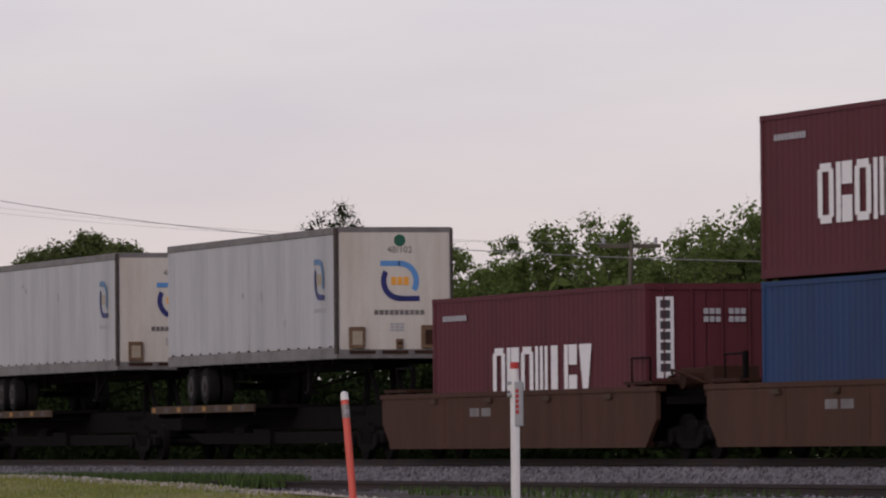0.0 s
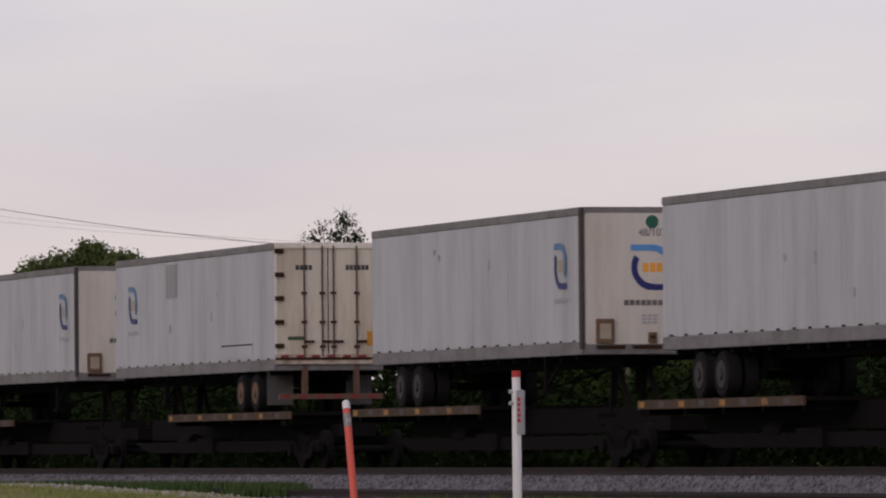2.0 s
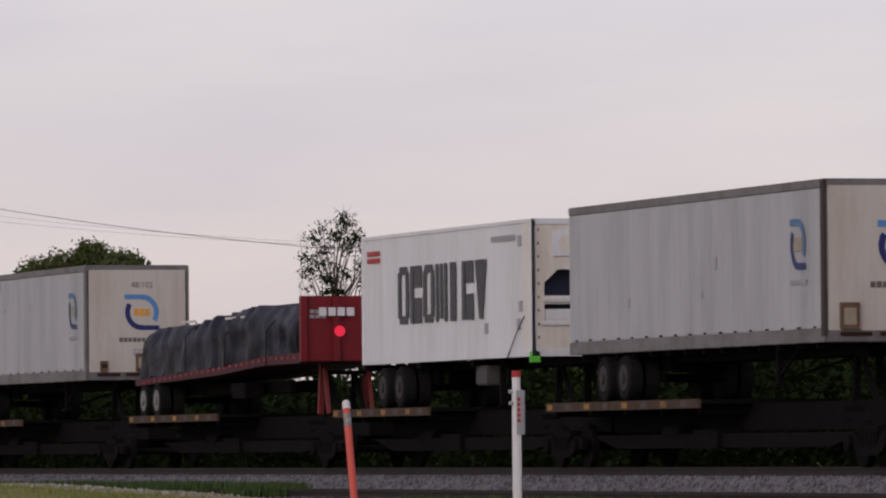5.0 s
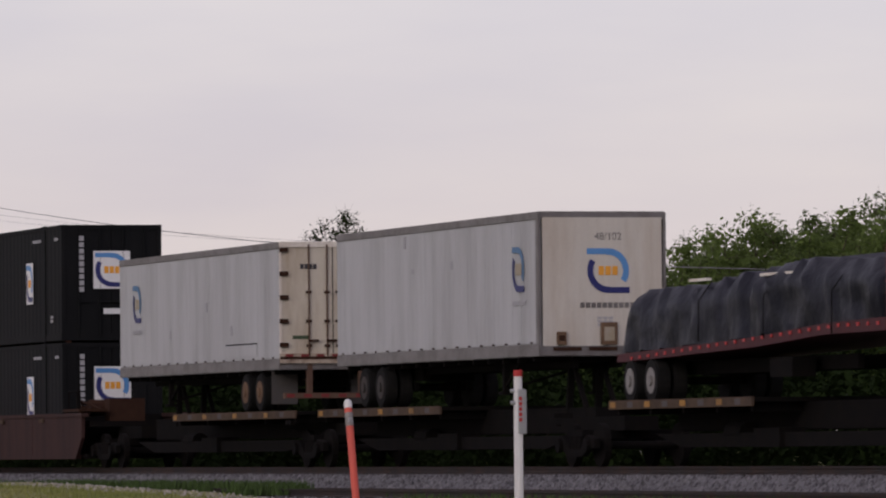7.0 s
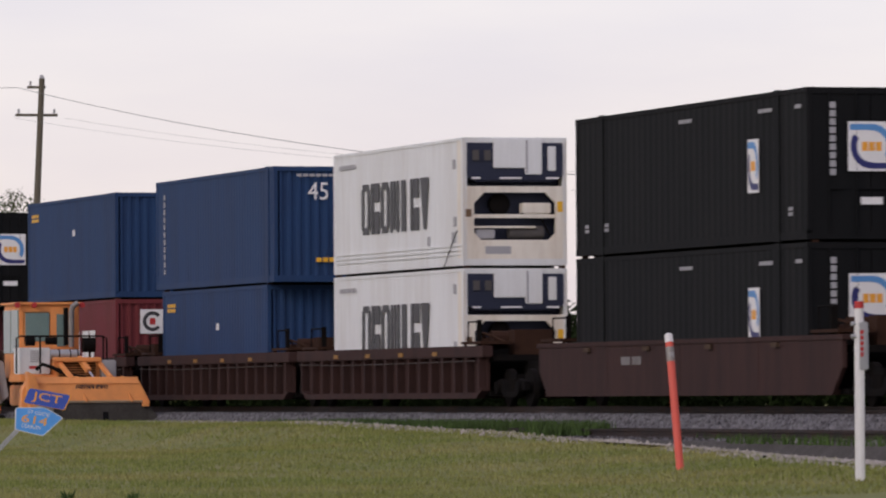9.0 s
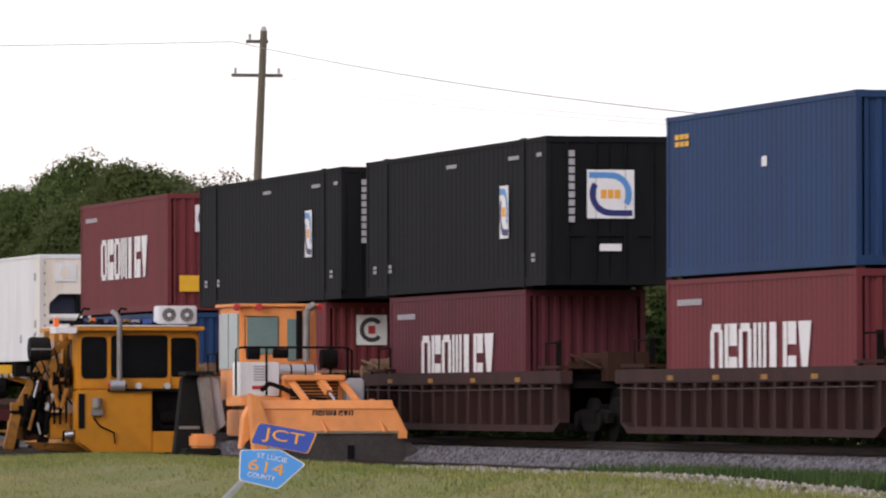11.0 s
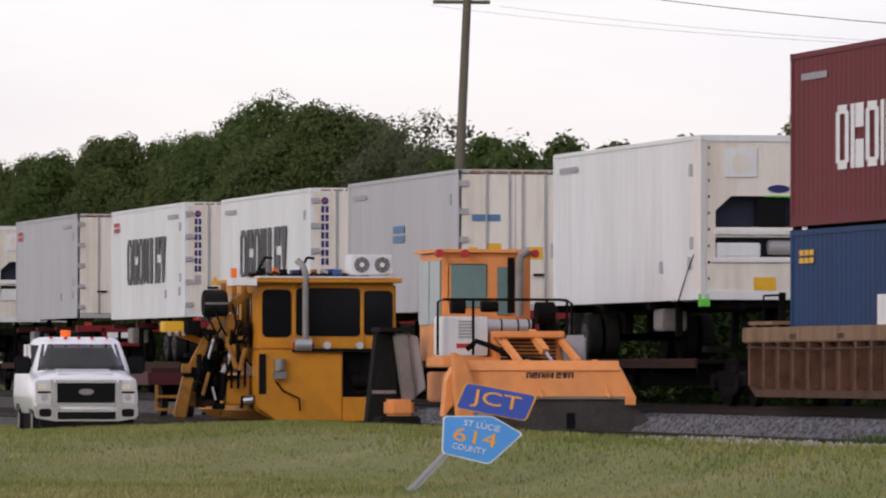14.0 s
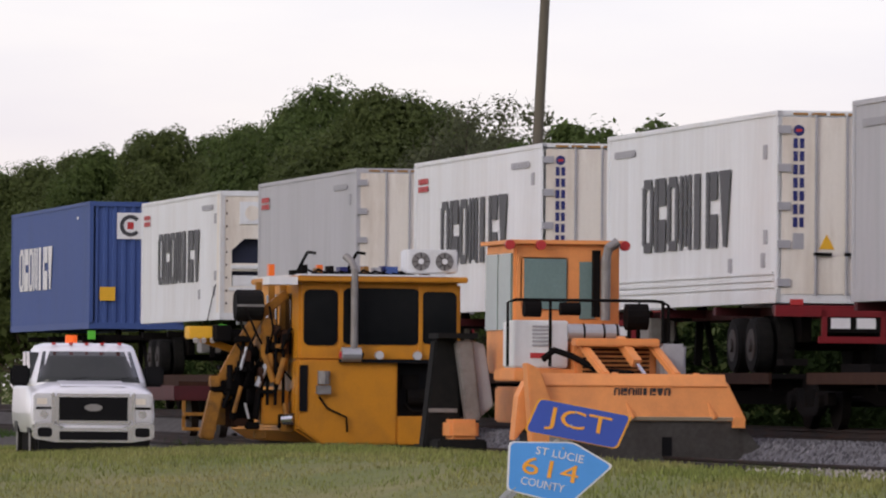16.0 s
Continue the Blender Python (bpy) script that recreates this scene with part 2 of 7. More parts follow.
M_SIGN_B = mat("sign_light_blue", (0.09, 0.33, 0.78), 0.4, amount=0.15, scale=3, grain=0.04)
M_SIGN_D = mat("sign_deep_blue", (0.045, 0.09, 0.42), 0.4, amount=0.15, scale=3, grain=0.04)
M_SIGN_Y = mat("sign_yellow", (0.82, 0.38, 0.04), 0.45, amount=0.15, scale=3)
M_BARK = mat("bark", (0.09, 0.07, 0.055), 0.9, 0, (0.05, 0.04, 0.03), 0.6, 3, bump=0.5)
M_LEAF = mat("leaf_mid_green", (0.098, 0.138, 0.04), 0.6, 0, (0.03, 0.05, 0.014), 0.6, 0.5, island=0.28, grain=0.15, leafy=True, spec=0.15)
M_LEAF_L = mat("leaf_light_green", (0.135, 0.19, 0.05), 0.6, 0, (0.06, 0.09, 0.02), 0.6, 0.5, island=0.28, grain=0.15, leafy=True, spec=0.15)
M_LEAF_D = mat("leaf_dark_green", (0.108, 0.138, 0.044), 0.6, 0, (0.034, 0.05, 0.016), 0.6, 0.5, island=0.28, grain=0.15, leafy=True, spec=0.15)
# Undergrowth leaf colour lowered to hold the deep shade behind the train.
M_LEAF_S = mat("shaded_leaf_green", (0.017, 0.029, 0.008), 0.9, 0, (0.008, 0.013, 0.005), 0.8, 0.5, island=0.2, grain=0.15, spec=0.03)
M_LEAF_O = mat("leaf_olive", (0.12, 0.135, 0.07), 0.65, 0, (0.05, 0.055, 0.03), 0.6, 0.5, island=0.28, grain=0.15, leafy=True, spec=0.15)
M_LAWN = mat("lawn", (0.14, 0.162, 0.045), 0.95, 0, (0.30, 0.24, 0.115), 0.7, 0.25, grain=0.3, bump=0.6, fine=5)
M_GRASS = mat("grass_blades", (0.165, 0.195, 0.05), 0.9, 0, (0.36, 0.285, 0.13), 0.8, 0.22, island=0.35, grain=0.1)
M_WEED = mat("green_weeds", (0.046, 0.082, 0.02), 0.9, 0, (0.05, 0.08, 0.02), 0.5, 0.6, island=0.35, grain=0.1)
M_BALLAST = mat("grey_ballast", (0.105, 0.102, 0.11), 0.95, 0, (0.20, 0.195, 0.205), 0.6, 2.5, island=0.5, grain=0.25, bump=0.8, fine=16)
M_GRAVEL = mat("pale_gravel", (0.34, 0.315, 0.285), 0.9, 0, (0.15, 0.135, 0.10), 0.7, 0.8, island=0.35, grain=0.25, bump=0.6, fine=12)


# ---- mesh making ----
class Shape:
    """Collects solids, then becomes one mesh object."""

    def __init__(self):
        self.v, self.f = [], []

    def add(self, vs, fs):
        k = len(self.v)
        self.v += [tuple(p) for p in vs]
        self.f += [tuple(i + k for i in f) for f in fs]
        return self

    def box(self, x0, x1, y0, y1, z0, z1, m=None):
        vs = [Vector((x, y, z)) for x in (x0, x1) for y in (y0, y1) for z in (z0, z1)]
        if m:
            vs = [m @ p for p in vs]
        return self.add(vs, [(0, 1, 3, 2), (4, 6, 7, 5), (0, 4, 5, 1), (2, 3, 7, 6), (0, 2, 6, 4), (1, 5, 7, 3)])

    def rod(self, a, b, r, n=8, r2=None):
        a, b = Vector(a), Vector(b)
        q = (b - a).to_track_quat("Z", "Y")
        r2 = r if r2 is None else r2
        vs = [a + q @ Vector((r * math.cos(t), r * math.sin(t), 0)) for t in (2 * math.pi * i / n for i in range(n))]
        vs += [b + q @ Vector((r2 * math.cos(t), r2 * math.sin(t), 0)) for t in (2 * math.pi * i / n for i in range(n))]
        fs = [(i, (i + 1) % n, n + (i + 1) % n, n + i) for i in range(n)] + [tuple(range(n - 1, -1, -1)), tuple(range(n, 2 * n))]
        return self.add(vs, fs)

    def beam(self, a, b, w, h):
        a, b = Vector(a), Vector(b)
        d = (b - a)
        m = Matrix.Translation(a) @ d.to_track_quat("X", "Z").to_matrix().to_4x4()
        return self.box(0, d.length, -w / 2, w / 2, -h / 2, h / 2, m)

    def tube(self, pts, r, n=6):
        """A bent round bar through the points, one closed skin."""
        pts = [Vector(p) for p in pts]
        vs = []
        for i, p in enumerate(pts):
            d = (pts[min(i + 1, len(pts) - 1)] - pts[max(i - 1, 0)]).normalized()
            u = d.cross(Vector((0.31, 0.2, 0.93))).normalized()
            w = d.cross(u)
            vs += [p + (u * math.cos(2 * math.pi * k / n) + w * math.sin(2 * math.pi * k / n)) * r for k in range(n)]
        fs = [(i * n + k, i * n + (k + 1) % n, (i + 1) * n + (k + 1) % n, (i + 1) * n + k) for i in range(len(pts) - 1) for k in range(n)]
        m = len(pts) * n
        return self.add(vs, fs + [tuple(range(n - 1, -1, -1)), tuple(range(m - n, m))])

    def prism(self, outline, axis, a, b):
        """An outline in two axes drawn along the third. axis x: outline (y, z); y: (x, z); z: (x, y)."""
        n = len(outline)
        put = {"x": lambda p, s: (s, p[0], p[1]), "y": lambda p, s: (p[0], s, p[1]), "z": lambda p, s: (p[0], p[1], s)}[axis]
        vs = [put(p, a) for p in outline] + [put(p, b) for p in outline]
        fs = [(i, (i + 1) % n, n + (i + 1) % n, n + i) for i in range(n)] + [tuple(range(n - 1, -1, -1)), tuple(range(n, 2 * n))]
        return self.add(vs, fs)

    def done(self, name, material, parent=None, label="", bevel=0.0, smooth=False):
        me = bpy.data.meshes.new(name)
        me.from_pydata(self.v, [], self.f)
        bm = bmesh.new()
        bm.from_mesh(me)
        bmesh.ops.recalc_face_normals(bm, faces=bm.faces)
        if bevel:
            bmesh.ops.bevel(bm, geom=[e for e in bm.edges if e.is_manifold and e.calc_face_angle(0) > 0.5], offset=bevel, segments=2, affect="EDGES", clamp_overlap=True)
        if smooth:
            for f in bm.faces:
                f.smooth = True
        bm.to_mesh(me)
        bm.free()
        me.materials.append(material)
        ob = new(name, me)
        ob.parent = parent
        if label:
            tagged(ob, label)
        return ob


def empty(name, m, label, category, group="", kind=""):
    ob = new(name)
    ob.empty_display_size = 0.2
    ob.matrix_world = m
    return tagged(ob, label, category, group, kind)


def letters(name, text, width, height, m, material, parent, depth=0.006):
    """Writing with the built-in font, fitted to a width and height, its middle at m."""
    cu = bpy.data.curves.new(name, "FONT")
    cu.body, cu.extrude, cu.align_x, cu.align_y = text, 0.01, "CENTER", "CENTER"
    cu.resolution_u = 3
    tmp = new("tmp_text", cu)
    me = bpy.data.meshes.new_from_object(tmp.evaluated_get(bpy.context.evaluated_depsgraph_get()))
    bpy.data.objects.remove(tmp)
    xs = np.empty(len(me.vertices) * 3)
    me.vertices.foreach_get("co", xs)
    xs = xs.reshape(-1, 3)
    lo, hi = xs.min(0), xs.max(0)
    xs = (xs - (lo + hi) / 2) / (hi - lo) * (width, height, depth)
    me.vertices.foreach_set("co", xs.ravel())
    me.transform(m)
    me.materials.clear()
    me.materials.append(material)
    ob = new(name, me)
    ob.parent = parent
    return ob


SIDE = Matrix(((1, 0, 0, 0), (0, 0, -1, 0), (0, 1, 0, 0), (0, 0, 0, 1)))    # writing on the face towards the camera
END = Matrix(((0, 0, 1, 0), (1, 0, 0, 0), (0, 1, 0, 0), (0, 0, 0, 1)))      # writing on the end face


def on_side(x, y, z):
    return Matrix.Translation((x, y, z)) @ SIDE


def on_end(x, y, z):
    return Matrix.Translation((x, y, z)) @ END


def block_word(name, n, width, height, m, material, parent, seed=1, label=""):
    """A company's mark as a row of n plain shapes: rings, bars and wedges."""
    w, h = width / n, height / 2
    for i in range(n):
        s = Shape()
        x0 = -width / 2 + i * w + w * 0.06
        x1 = x0 + w * 0.86
        t, xm = w * 0.25, (x0 + x1) / 2
        kind = (0, 1, 0, 2, 3, 1, 4)[(i + seed) % 7 if n != 7 else i]
        if kind == 0:
            for q in ((x0, x0 + t, -h * 0.8, h * 0.8), (x1 - t, x1, -h * 0.8, h * 0.8), (x0 + t * 0.5, x1 - t * 0.5, h * 0.72, h), (x0 + t * 0.5, x1 - t * 0.5, -h, -h * 0.72)):
                s.box(*q, 0, 0.006, m)
        elif kind == 1:
            s.box(x0, x0 + t, -h, h, 0, 0.006, m)
            for q in ((h * 0.25, h), (-h, -h * 0.12)):
                s.box(x0 + t * 1.25, x1, *q, 0, 0.006, m)
        elif kind == 2:
            for k in range(3):
                xa = x0 + k * (x1 - x0 - t * 0.8) / 2
                s.box(xa, xa + t * 0.8, -h if k != 1 else -h * 0.9, h, 0, 0.006, m)
        elif kind == 3:
            s.box(x0 + t * 0.4, x0 + t * 2.2, -h, h, 0, 0.006, m)
        else:
            s.add([m @ Vector(p) for p in ((x0, h, 0.006), (x1, h, 0.006), (xm + t * 0.5, -h, 0.006), (xm - t * 0.5, -h, 0.006))], [(0, 1, 2, 3)])
        s.done(name, material, parent, label)


def bars(name, width, height, m, material, parent, rows=1, cols=6):
    """Writing too small to read: rows of plain bars."""
    s = Shape()
    for r in range(rows):
        for c in range(cols):
            w, h = width / cols, height / rows
            s.box(-width / 2 + c * w + w * 0.1, -width / 2 + (c + 1) * w - w * 0.1, height / 2 - (r + 0.85) * h, height / 2 - (r + 0.15) * h, 0, 0.005, m)
    ob = s.done(name, material, parent)
    return tagged(ob, kind="stuff") if rows * cols > 1 else ob


def swoosh_logo(size, m, parent, plate=True, fill=True, faded=False):
    """The railway's round mark: a light-blue hook above, a dark-blue one below, an orange bar inside."""
    w, h = size
    if plate:
        Shape().box(-w / 2, w / 2, -h / 2, h / 2, 0, 0.006, m).done("logo_plate", M_WHITE, parent)
    def arc(a0, a1, r0, r1, tail, name, material):
        s, n = Shape(), 16
        pts = [(math.cos(a0 + (a1 - a0) * i / n), math.sin(a0 + (a1 - a0) * i / n)) for i in range(n + 1)]
        for (c0, s0), (c1, s1) in zip(pts[:-1], pts[1:]):
            q = [(r0 * c0 * w, r0 * s0 * h), (r1 * c0 * w, r1 * s0 * h), (r1 * c1 * w, r1 * s1 * h), (r0 * c1 * w, r0 * s1 * h)]
            s.add([m @ Vector((x, y, 0.007)) for x, y in q] + [m @ Vector((x, y, 0.012)) for x, y in q],
                  [(4, 5, 6, 7), (0, 1, 5, 4), (1, 2, 6, 5), (2, 3, 7, 6), (3, 0, 4, 7)])
        x0, x1, y0, y1 = tail
        s.box(x0 * w, x1 * w, y0 * h, y1 * h, 0.007, 0.012, m)
        s.done(name, material, parent)
    arc(radians(-32), radians(95), 0.32, 0.45, (-0.46, 0, 0.33, 0.45), "logo_upper_hook", M_LOGO_FADE if faded else M_LOGO_LB)
    arc(radians(148), radians(275), 0.32, 0.45, (0, 0.46, -0.45, -0.33), "logo_lower_hook", M_LOGO_DB)
    if fill:
        bars("logo_bar", 0.44 * w, 0.26 * h, m @ Matrix.Translation((0, 0, 0.007)), M_ORANGEMARK, parent, 1, 3)
    return parent


# ---- the place: ground, tracks ----
TY, RZ = 42.85, 0.10           # middle and rail head of the main track
SY, SZ = 38.45, -0.30          # the same of the siding


def ease(a, b, x):
    t = min(1, max(0, (x - a) / (b - a)))
    return t * t * (3 - 2 * t)


def lawn_z(x, y):
    """The lawn's height: it climbs towards the tracks and towards the parked machines."""
    z = -1.12 + 0.68 * ease(-95, -150, x) + 0.04 * ease(-150, -215, x)
    z += 0.22 * ease(27, 35, y)
    z -= 0.42 * ease(-128, -146, x) * (1 - ease(-166, -180, x)) * (1 - ease(30.8, 33.2, y))     # a shallow swale round the sign
    z -= 0.36 * ease(-190, -198, x) * ease(26, 30, y)
    z += 0.05 * noise.noise((x * 0.12, y * 0.12, 0)) + 0.02 * noise.noise((x * 0.6, y * 0.6, 3))
    return z


def ground_z(x, y):
    if y <= 35.2:
        return lawn_z(x, y)
    far = -0.72
    k = ease(35.2, 36.4, y)
    return lawn_z(x, 35.2) * (1 - k) + (far - 0.08) * k


def build_ground():
    xs = [-4000, -1500, -700, -420] + [-330 + 3.0 * i for i in range(111)] + [60, 200, 700, 2000, 4000]
    ys = [-3000, -800, -200, -60, -20] + [-4 + 1.6 * i for i in range(28)] + [44, 50, 58, 70, 100, 200, 600, 1500, 4000]
    v = [(x, y, ground_z(x, y)) for x in xs for y in ys]
    n = len(ys)
    f = [(i * n + j, (i + 1) * n + j, (i + 1) * n + j + 1, i * n + j + 1) for i in range(len(xs) - 1) for j in range(n - 1)]
    s = Shape()
    s.v, s.f = v, f
    return tagged(s.done("ground", M_LAWN, smooth=True), "mown lawn of patchy green and straw grass", "lawn", kind="structure")


build_ground()


def build_bed(name, y, z, half, foot, label, material=None, span=(-9999, 9999)):
    """A ballast bed along x with sloped shoulders."""
    prof = [(-foot, -0.95), (-half, -0.19), (-half + 0.3, -0.17), (half - 0.3, -0.17), (half, -0.19), (foot, -0.95)]
    xs = [-2500, -1200, -600] + [-340 + 4 * i for i in range(86)] + [60, 300, 1500]
    xs = [x for x in xs if span[0] <= x <= span[1]]
    s = Shape()
    s.v = [(x, y + a, z + b) for x in xs for a, b in prof]
    n = len(prof)
    s.f = [(i * n + j, (i + 1) * n + j, (i + 1) * n + j + 1, i * n + j + 1) for i in range(len(xs) - 1) for j in range(n - 1)]
    return tagged(s.done(name, material or M_BALLAST), label, "ballast", kind="structure")


build_bed("ballast_bed", TY, RZ, 2.1, 3.4, "grey crushed-stone ballast bed of the main track", span=(-232, 9999))
# Far stretch in the darker material, which stands for the train's shade.
build_bed("ballast_bed", TY, RZ, 2.1, 3.4, "far ballast bed of the main track, darkened for the train's shade", M_DIRT_SHADE, (-9999, -232))
build_bed("siding_bed", SY, SZ, 1.7, 2.6, "dirt and ballast bed of the siding, with weeds, rail shade in its colour", M_DIRT_SHADE)


def stones(name, count, area, z_of, size, material, label, seed):
    """Loose crushed stones, joined: small squashed tetrahedra with uneven corners."""
    rnd = random.Random(seed)
    s = Shape()
    for _ in range(count):
        x, y = rnd.uniform(*area[0]), rnd.uniform(*area[1])
        z, r = z_of(x, y), size * rnd.uniform(0.5, 1.3)
        k = len(s.v)
        a = rnd.uniform(0, 6.3)
        for i in range(4):
            t = a + i * 1.57 + rnd.uniform(-0.4, 0.4)
            s.v.append((x + r * math.cos(t), y + r * math.sin(t), z - 0.02))
        s.v.append((x + rnd.uniform(-0.3, 0.3) * r, y + rnd.uniform(-0.3, 0.3) * r, z + r * rnd.uniform(0.5, 1.0)))
        s.f += [(k, k + 1, k + 4), (k + 1, k + 2, k + 4), (k + 2, k + 3, k + 4), (k + 3, k, k + 4)]
    return tagged(s.done(name, material), label, "stones", kind="stuff")


def bed_z(x, y):
    d = abs(y - TY)
    return RZ - 0.18 if d < 2.1 else RZ - 0.185 - (d - 2.1) * 0.585


stones("ballast_stones", 42000, ((-235, -88), (39.5, 41.5)), bed_z, 0.05, M_BALLAST, "loose grey crushed ballast stones on the bed's shoulder", 3)
stones("siding_stones", 9000, ((-200, -90), (36.35, 40.2)), lambda x, y: SZ - 0.17 - max(0, SY - 1.6 - y) * 0.75, 0.05, M_BALLAST, "grey stones scattered over the siding", 6)
stones("gravel_stones", 6500, ((-163, -84), (34.2, 36.2)), lambda x, y: ground_z(x, y) + 0.004 if noise.noise((x * 0.15, y * 0.7, 1)) > -0.25 else -3.0,
       0.055, M_GRAVEL, "pale gravel strewn along the lawn's edge", 4)


def gravel_strip():
    s = Shape()
    xs = [-166 + 2 * i for i in range(98)]
    for x in xs:
        w = 0.35 * ease(-166, -150, x) + 0.35 * noise.noise((x * 0.08, 0, 5))
        for y in (35.0 - w, 35.5, 36.15):
            s.v.append((x, y, ground_z(x, y) + 0.03))
    s.f = [(3 * i + j, 3 * i + 3 + j, 3 * i + 4 + j, 3 * i + 1 + j) for i in range(len(xs) - 1) for j in range(2)]
    return tagged(s.done("gravel_path", M_GRAVEL), "pale gravel strip between lawn and siding", "gravel", kind="structure")


gravel_strip()


def build_track(y, z, label, category="railway track"):
    tr = empty("railway_track", pose(0, y, z), label, category, kind="structure")
    for side in (-1, 1):
        c = side * 0.7535
        out = [(c - 0.075, -0.15), (c + 0.075, -0.15), (c + 0.075, -0.135), (c + 0.012, -0.115), (c + 0.012, -0.045), (c + 0.036, -0.035), (c + 0.036, 0),
               (c - 0.036, 0), (c - 0.036, -0.035), (c - 0.012, -0.045), (c - 0.012, -0.115), (c - 0.075, -0.135)]
        Shape().prism(out, "x", -1500, 900).done("rail", M_STEEL, tr)
    s = Shape()
    rnd = random.Random(9)
    for i in range(640):
        x = -420 + i * 0.56
        s.box(x - 0.11, x + 0.11, -1.3 + rnd.uniform(-0.04, 0.04), 1.3, -0.30, -0.155)
    tagged(s.done("tie", M_TIE, tr), kind="stuff")
    return tr


build_track(TY, RZ, "main-line steel rails on dark ties")
build_track(SY, SZ, "rusty siding rails on dark ties")


# ---- plants ----
def blades(name, count, area, z_of, height, material, label, seed, keep=None, width=0.012):
    rnd = random.Random(seed)
    s = Shape()
    for _ in range(count):
        x, y = rnd.uniform(*area[0]), rnd.uniform(*area[1])
        if keep and not keep(x, y):
            continue
        z, h = z_of(x, y), height * rnd.uniform(0.4, 1.25)
        a = rnd.uniform(0, 6.3)
        dx, dy = math.cos(a) * width, math.sin(a) * width
        lx, ly = rnd.uniform(-0.4, 0.4) * h, rnd.uniform(-0.4, 0.4) * h
        k = len(s.v)
        s.v += [(x - dx, y - dy, z - 0.01), (x + dx, y + dy, z - 0.01), (x + lx, y + ly, z + h)]
        s.f.append((k, k + 1, k + 2))
    me = bpy.data.meshes.new(name)
    me.from_pydata(s.v, [], s.f)
    me.materials.append(material)
    return tagged(new(name, me), label, "grass", kind="stuff")


def in_view(x, y):
    """The wedge of lawn before the machines and the tracks."""
    return 0.155 * (-x) < y + 4 and y < 34.9 + 0.5 * noise.noise((x * 0.1, 0, 0)) and x < -95


blades("lawn_grass", 330000, ((-225, -98), (17, 35.3)), lawn_z, 0.062, M_GRASS, "short mown lawn grass, green with straw patches", 11, in_view, 0.011)
blades("siding_weeds", 30000, ((-260, -95), (36.2, 40.6)), lambda x, y: SZ - 0.2, 0.16, M_WEED, "bright green weeds growing in the siding", 12,
       lambda x, y: noise.noise((x * 0.06, y * 0.5, 2)) > 0.05, 0.02)


blades("siding_weeds", 16000, ((-163, -137), (36.6, 39.3)), lambda x, y: SZ - 0.12, 0.26, M_WEED, "taller green weeds between the siding rails", 13,
       lambda x, y: noise.noise((x * 0.3, y * 0.8, 7)) > -0.25 * (1 - ((x + 149) / 14) ** 2), 0.022)


def weed_clump(x, y, z, r, n, seed):
    rnd = random.Random(seed)
    s = Shape()
    for _ in range(n):
        a, h = rnd.uniform(0, 6.3), r * rnd.uniform(0.7, 1.7)
        b = r * rnd.uniform(0, 0.5)
        p = Vector((b * math.cos(a), b * math.sin(a), 0))
        tip = p + Vector((r * math.cos(a) * 0.7, r * math.sin(a) * 0.7, h))
        w = Vector((-math.sin(a), math.cos(a), 0)) * r * 0.12
        mid = (p + tip) / 2 + Vector((0, 0, h * 0.15))
        s.add([p, mid - w, tip, mid + w], [(0, 1, 2, 3)])
    ob = s.done("weed_clump", M_WEED)
    ob.location = (x, y, z)
    return tagged(ob, "small green weed growing from the ground", "weed", "weeds")


def leaf_sheet(name, p, facing, size, leaf, rs, parent=None):
    """Many small folded leaves: places p, each leaf turned roughly towards its facing."""
    n = len(p)
    nrm = facing + rs.normal(0, 0.55, (n, 3))
    nrm /= np.linalg.norm(nrm, axis=1)[:, None]
    a = np.cross(nrm, rs.normal(0, 1, (n, 3)))
    a /= np.linalg.norm(a, axis=1)[:, None]
    b = np.cross(nrm, a)
    w = (size * rs.uniform(0.55, 1.3, n))[:, None]
    v = np.stack([p - a * w, p - b * w * 0.5 + nrm * w * 0.12, p + a * w, p + b * w * 0.5 + nrm * w * 0.12], 1).reshape(-1, 3)
    me = bpy.data.meshes.new(name)
    me.from_pydata(v.tolist(), [], np.arange(4 * n).reshape(-1, 4).tolist())
    me.materials.append(leaf)
    ob = new(name, me)
    ob.parent = parent
    return ob


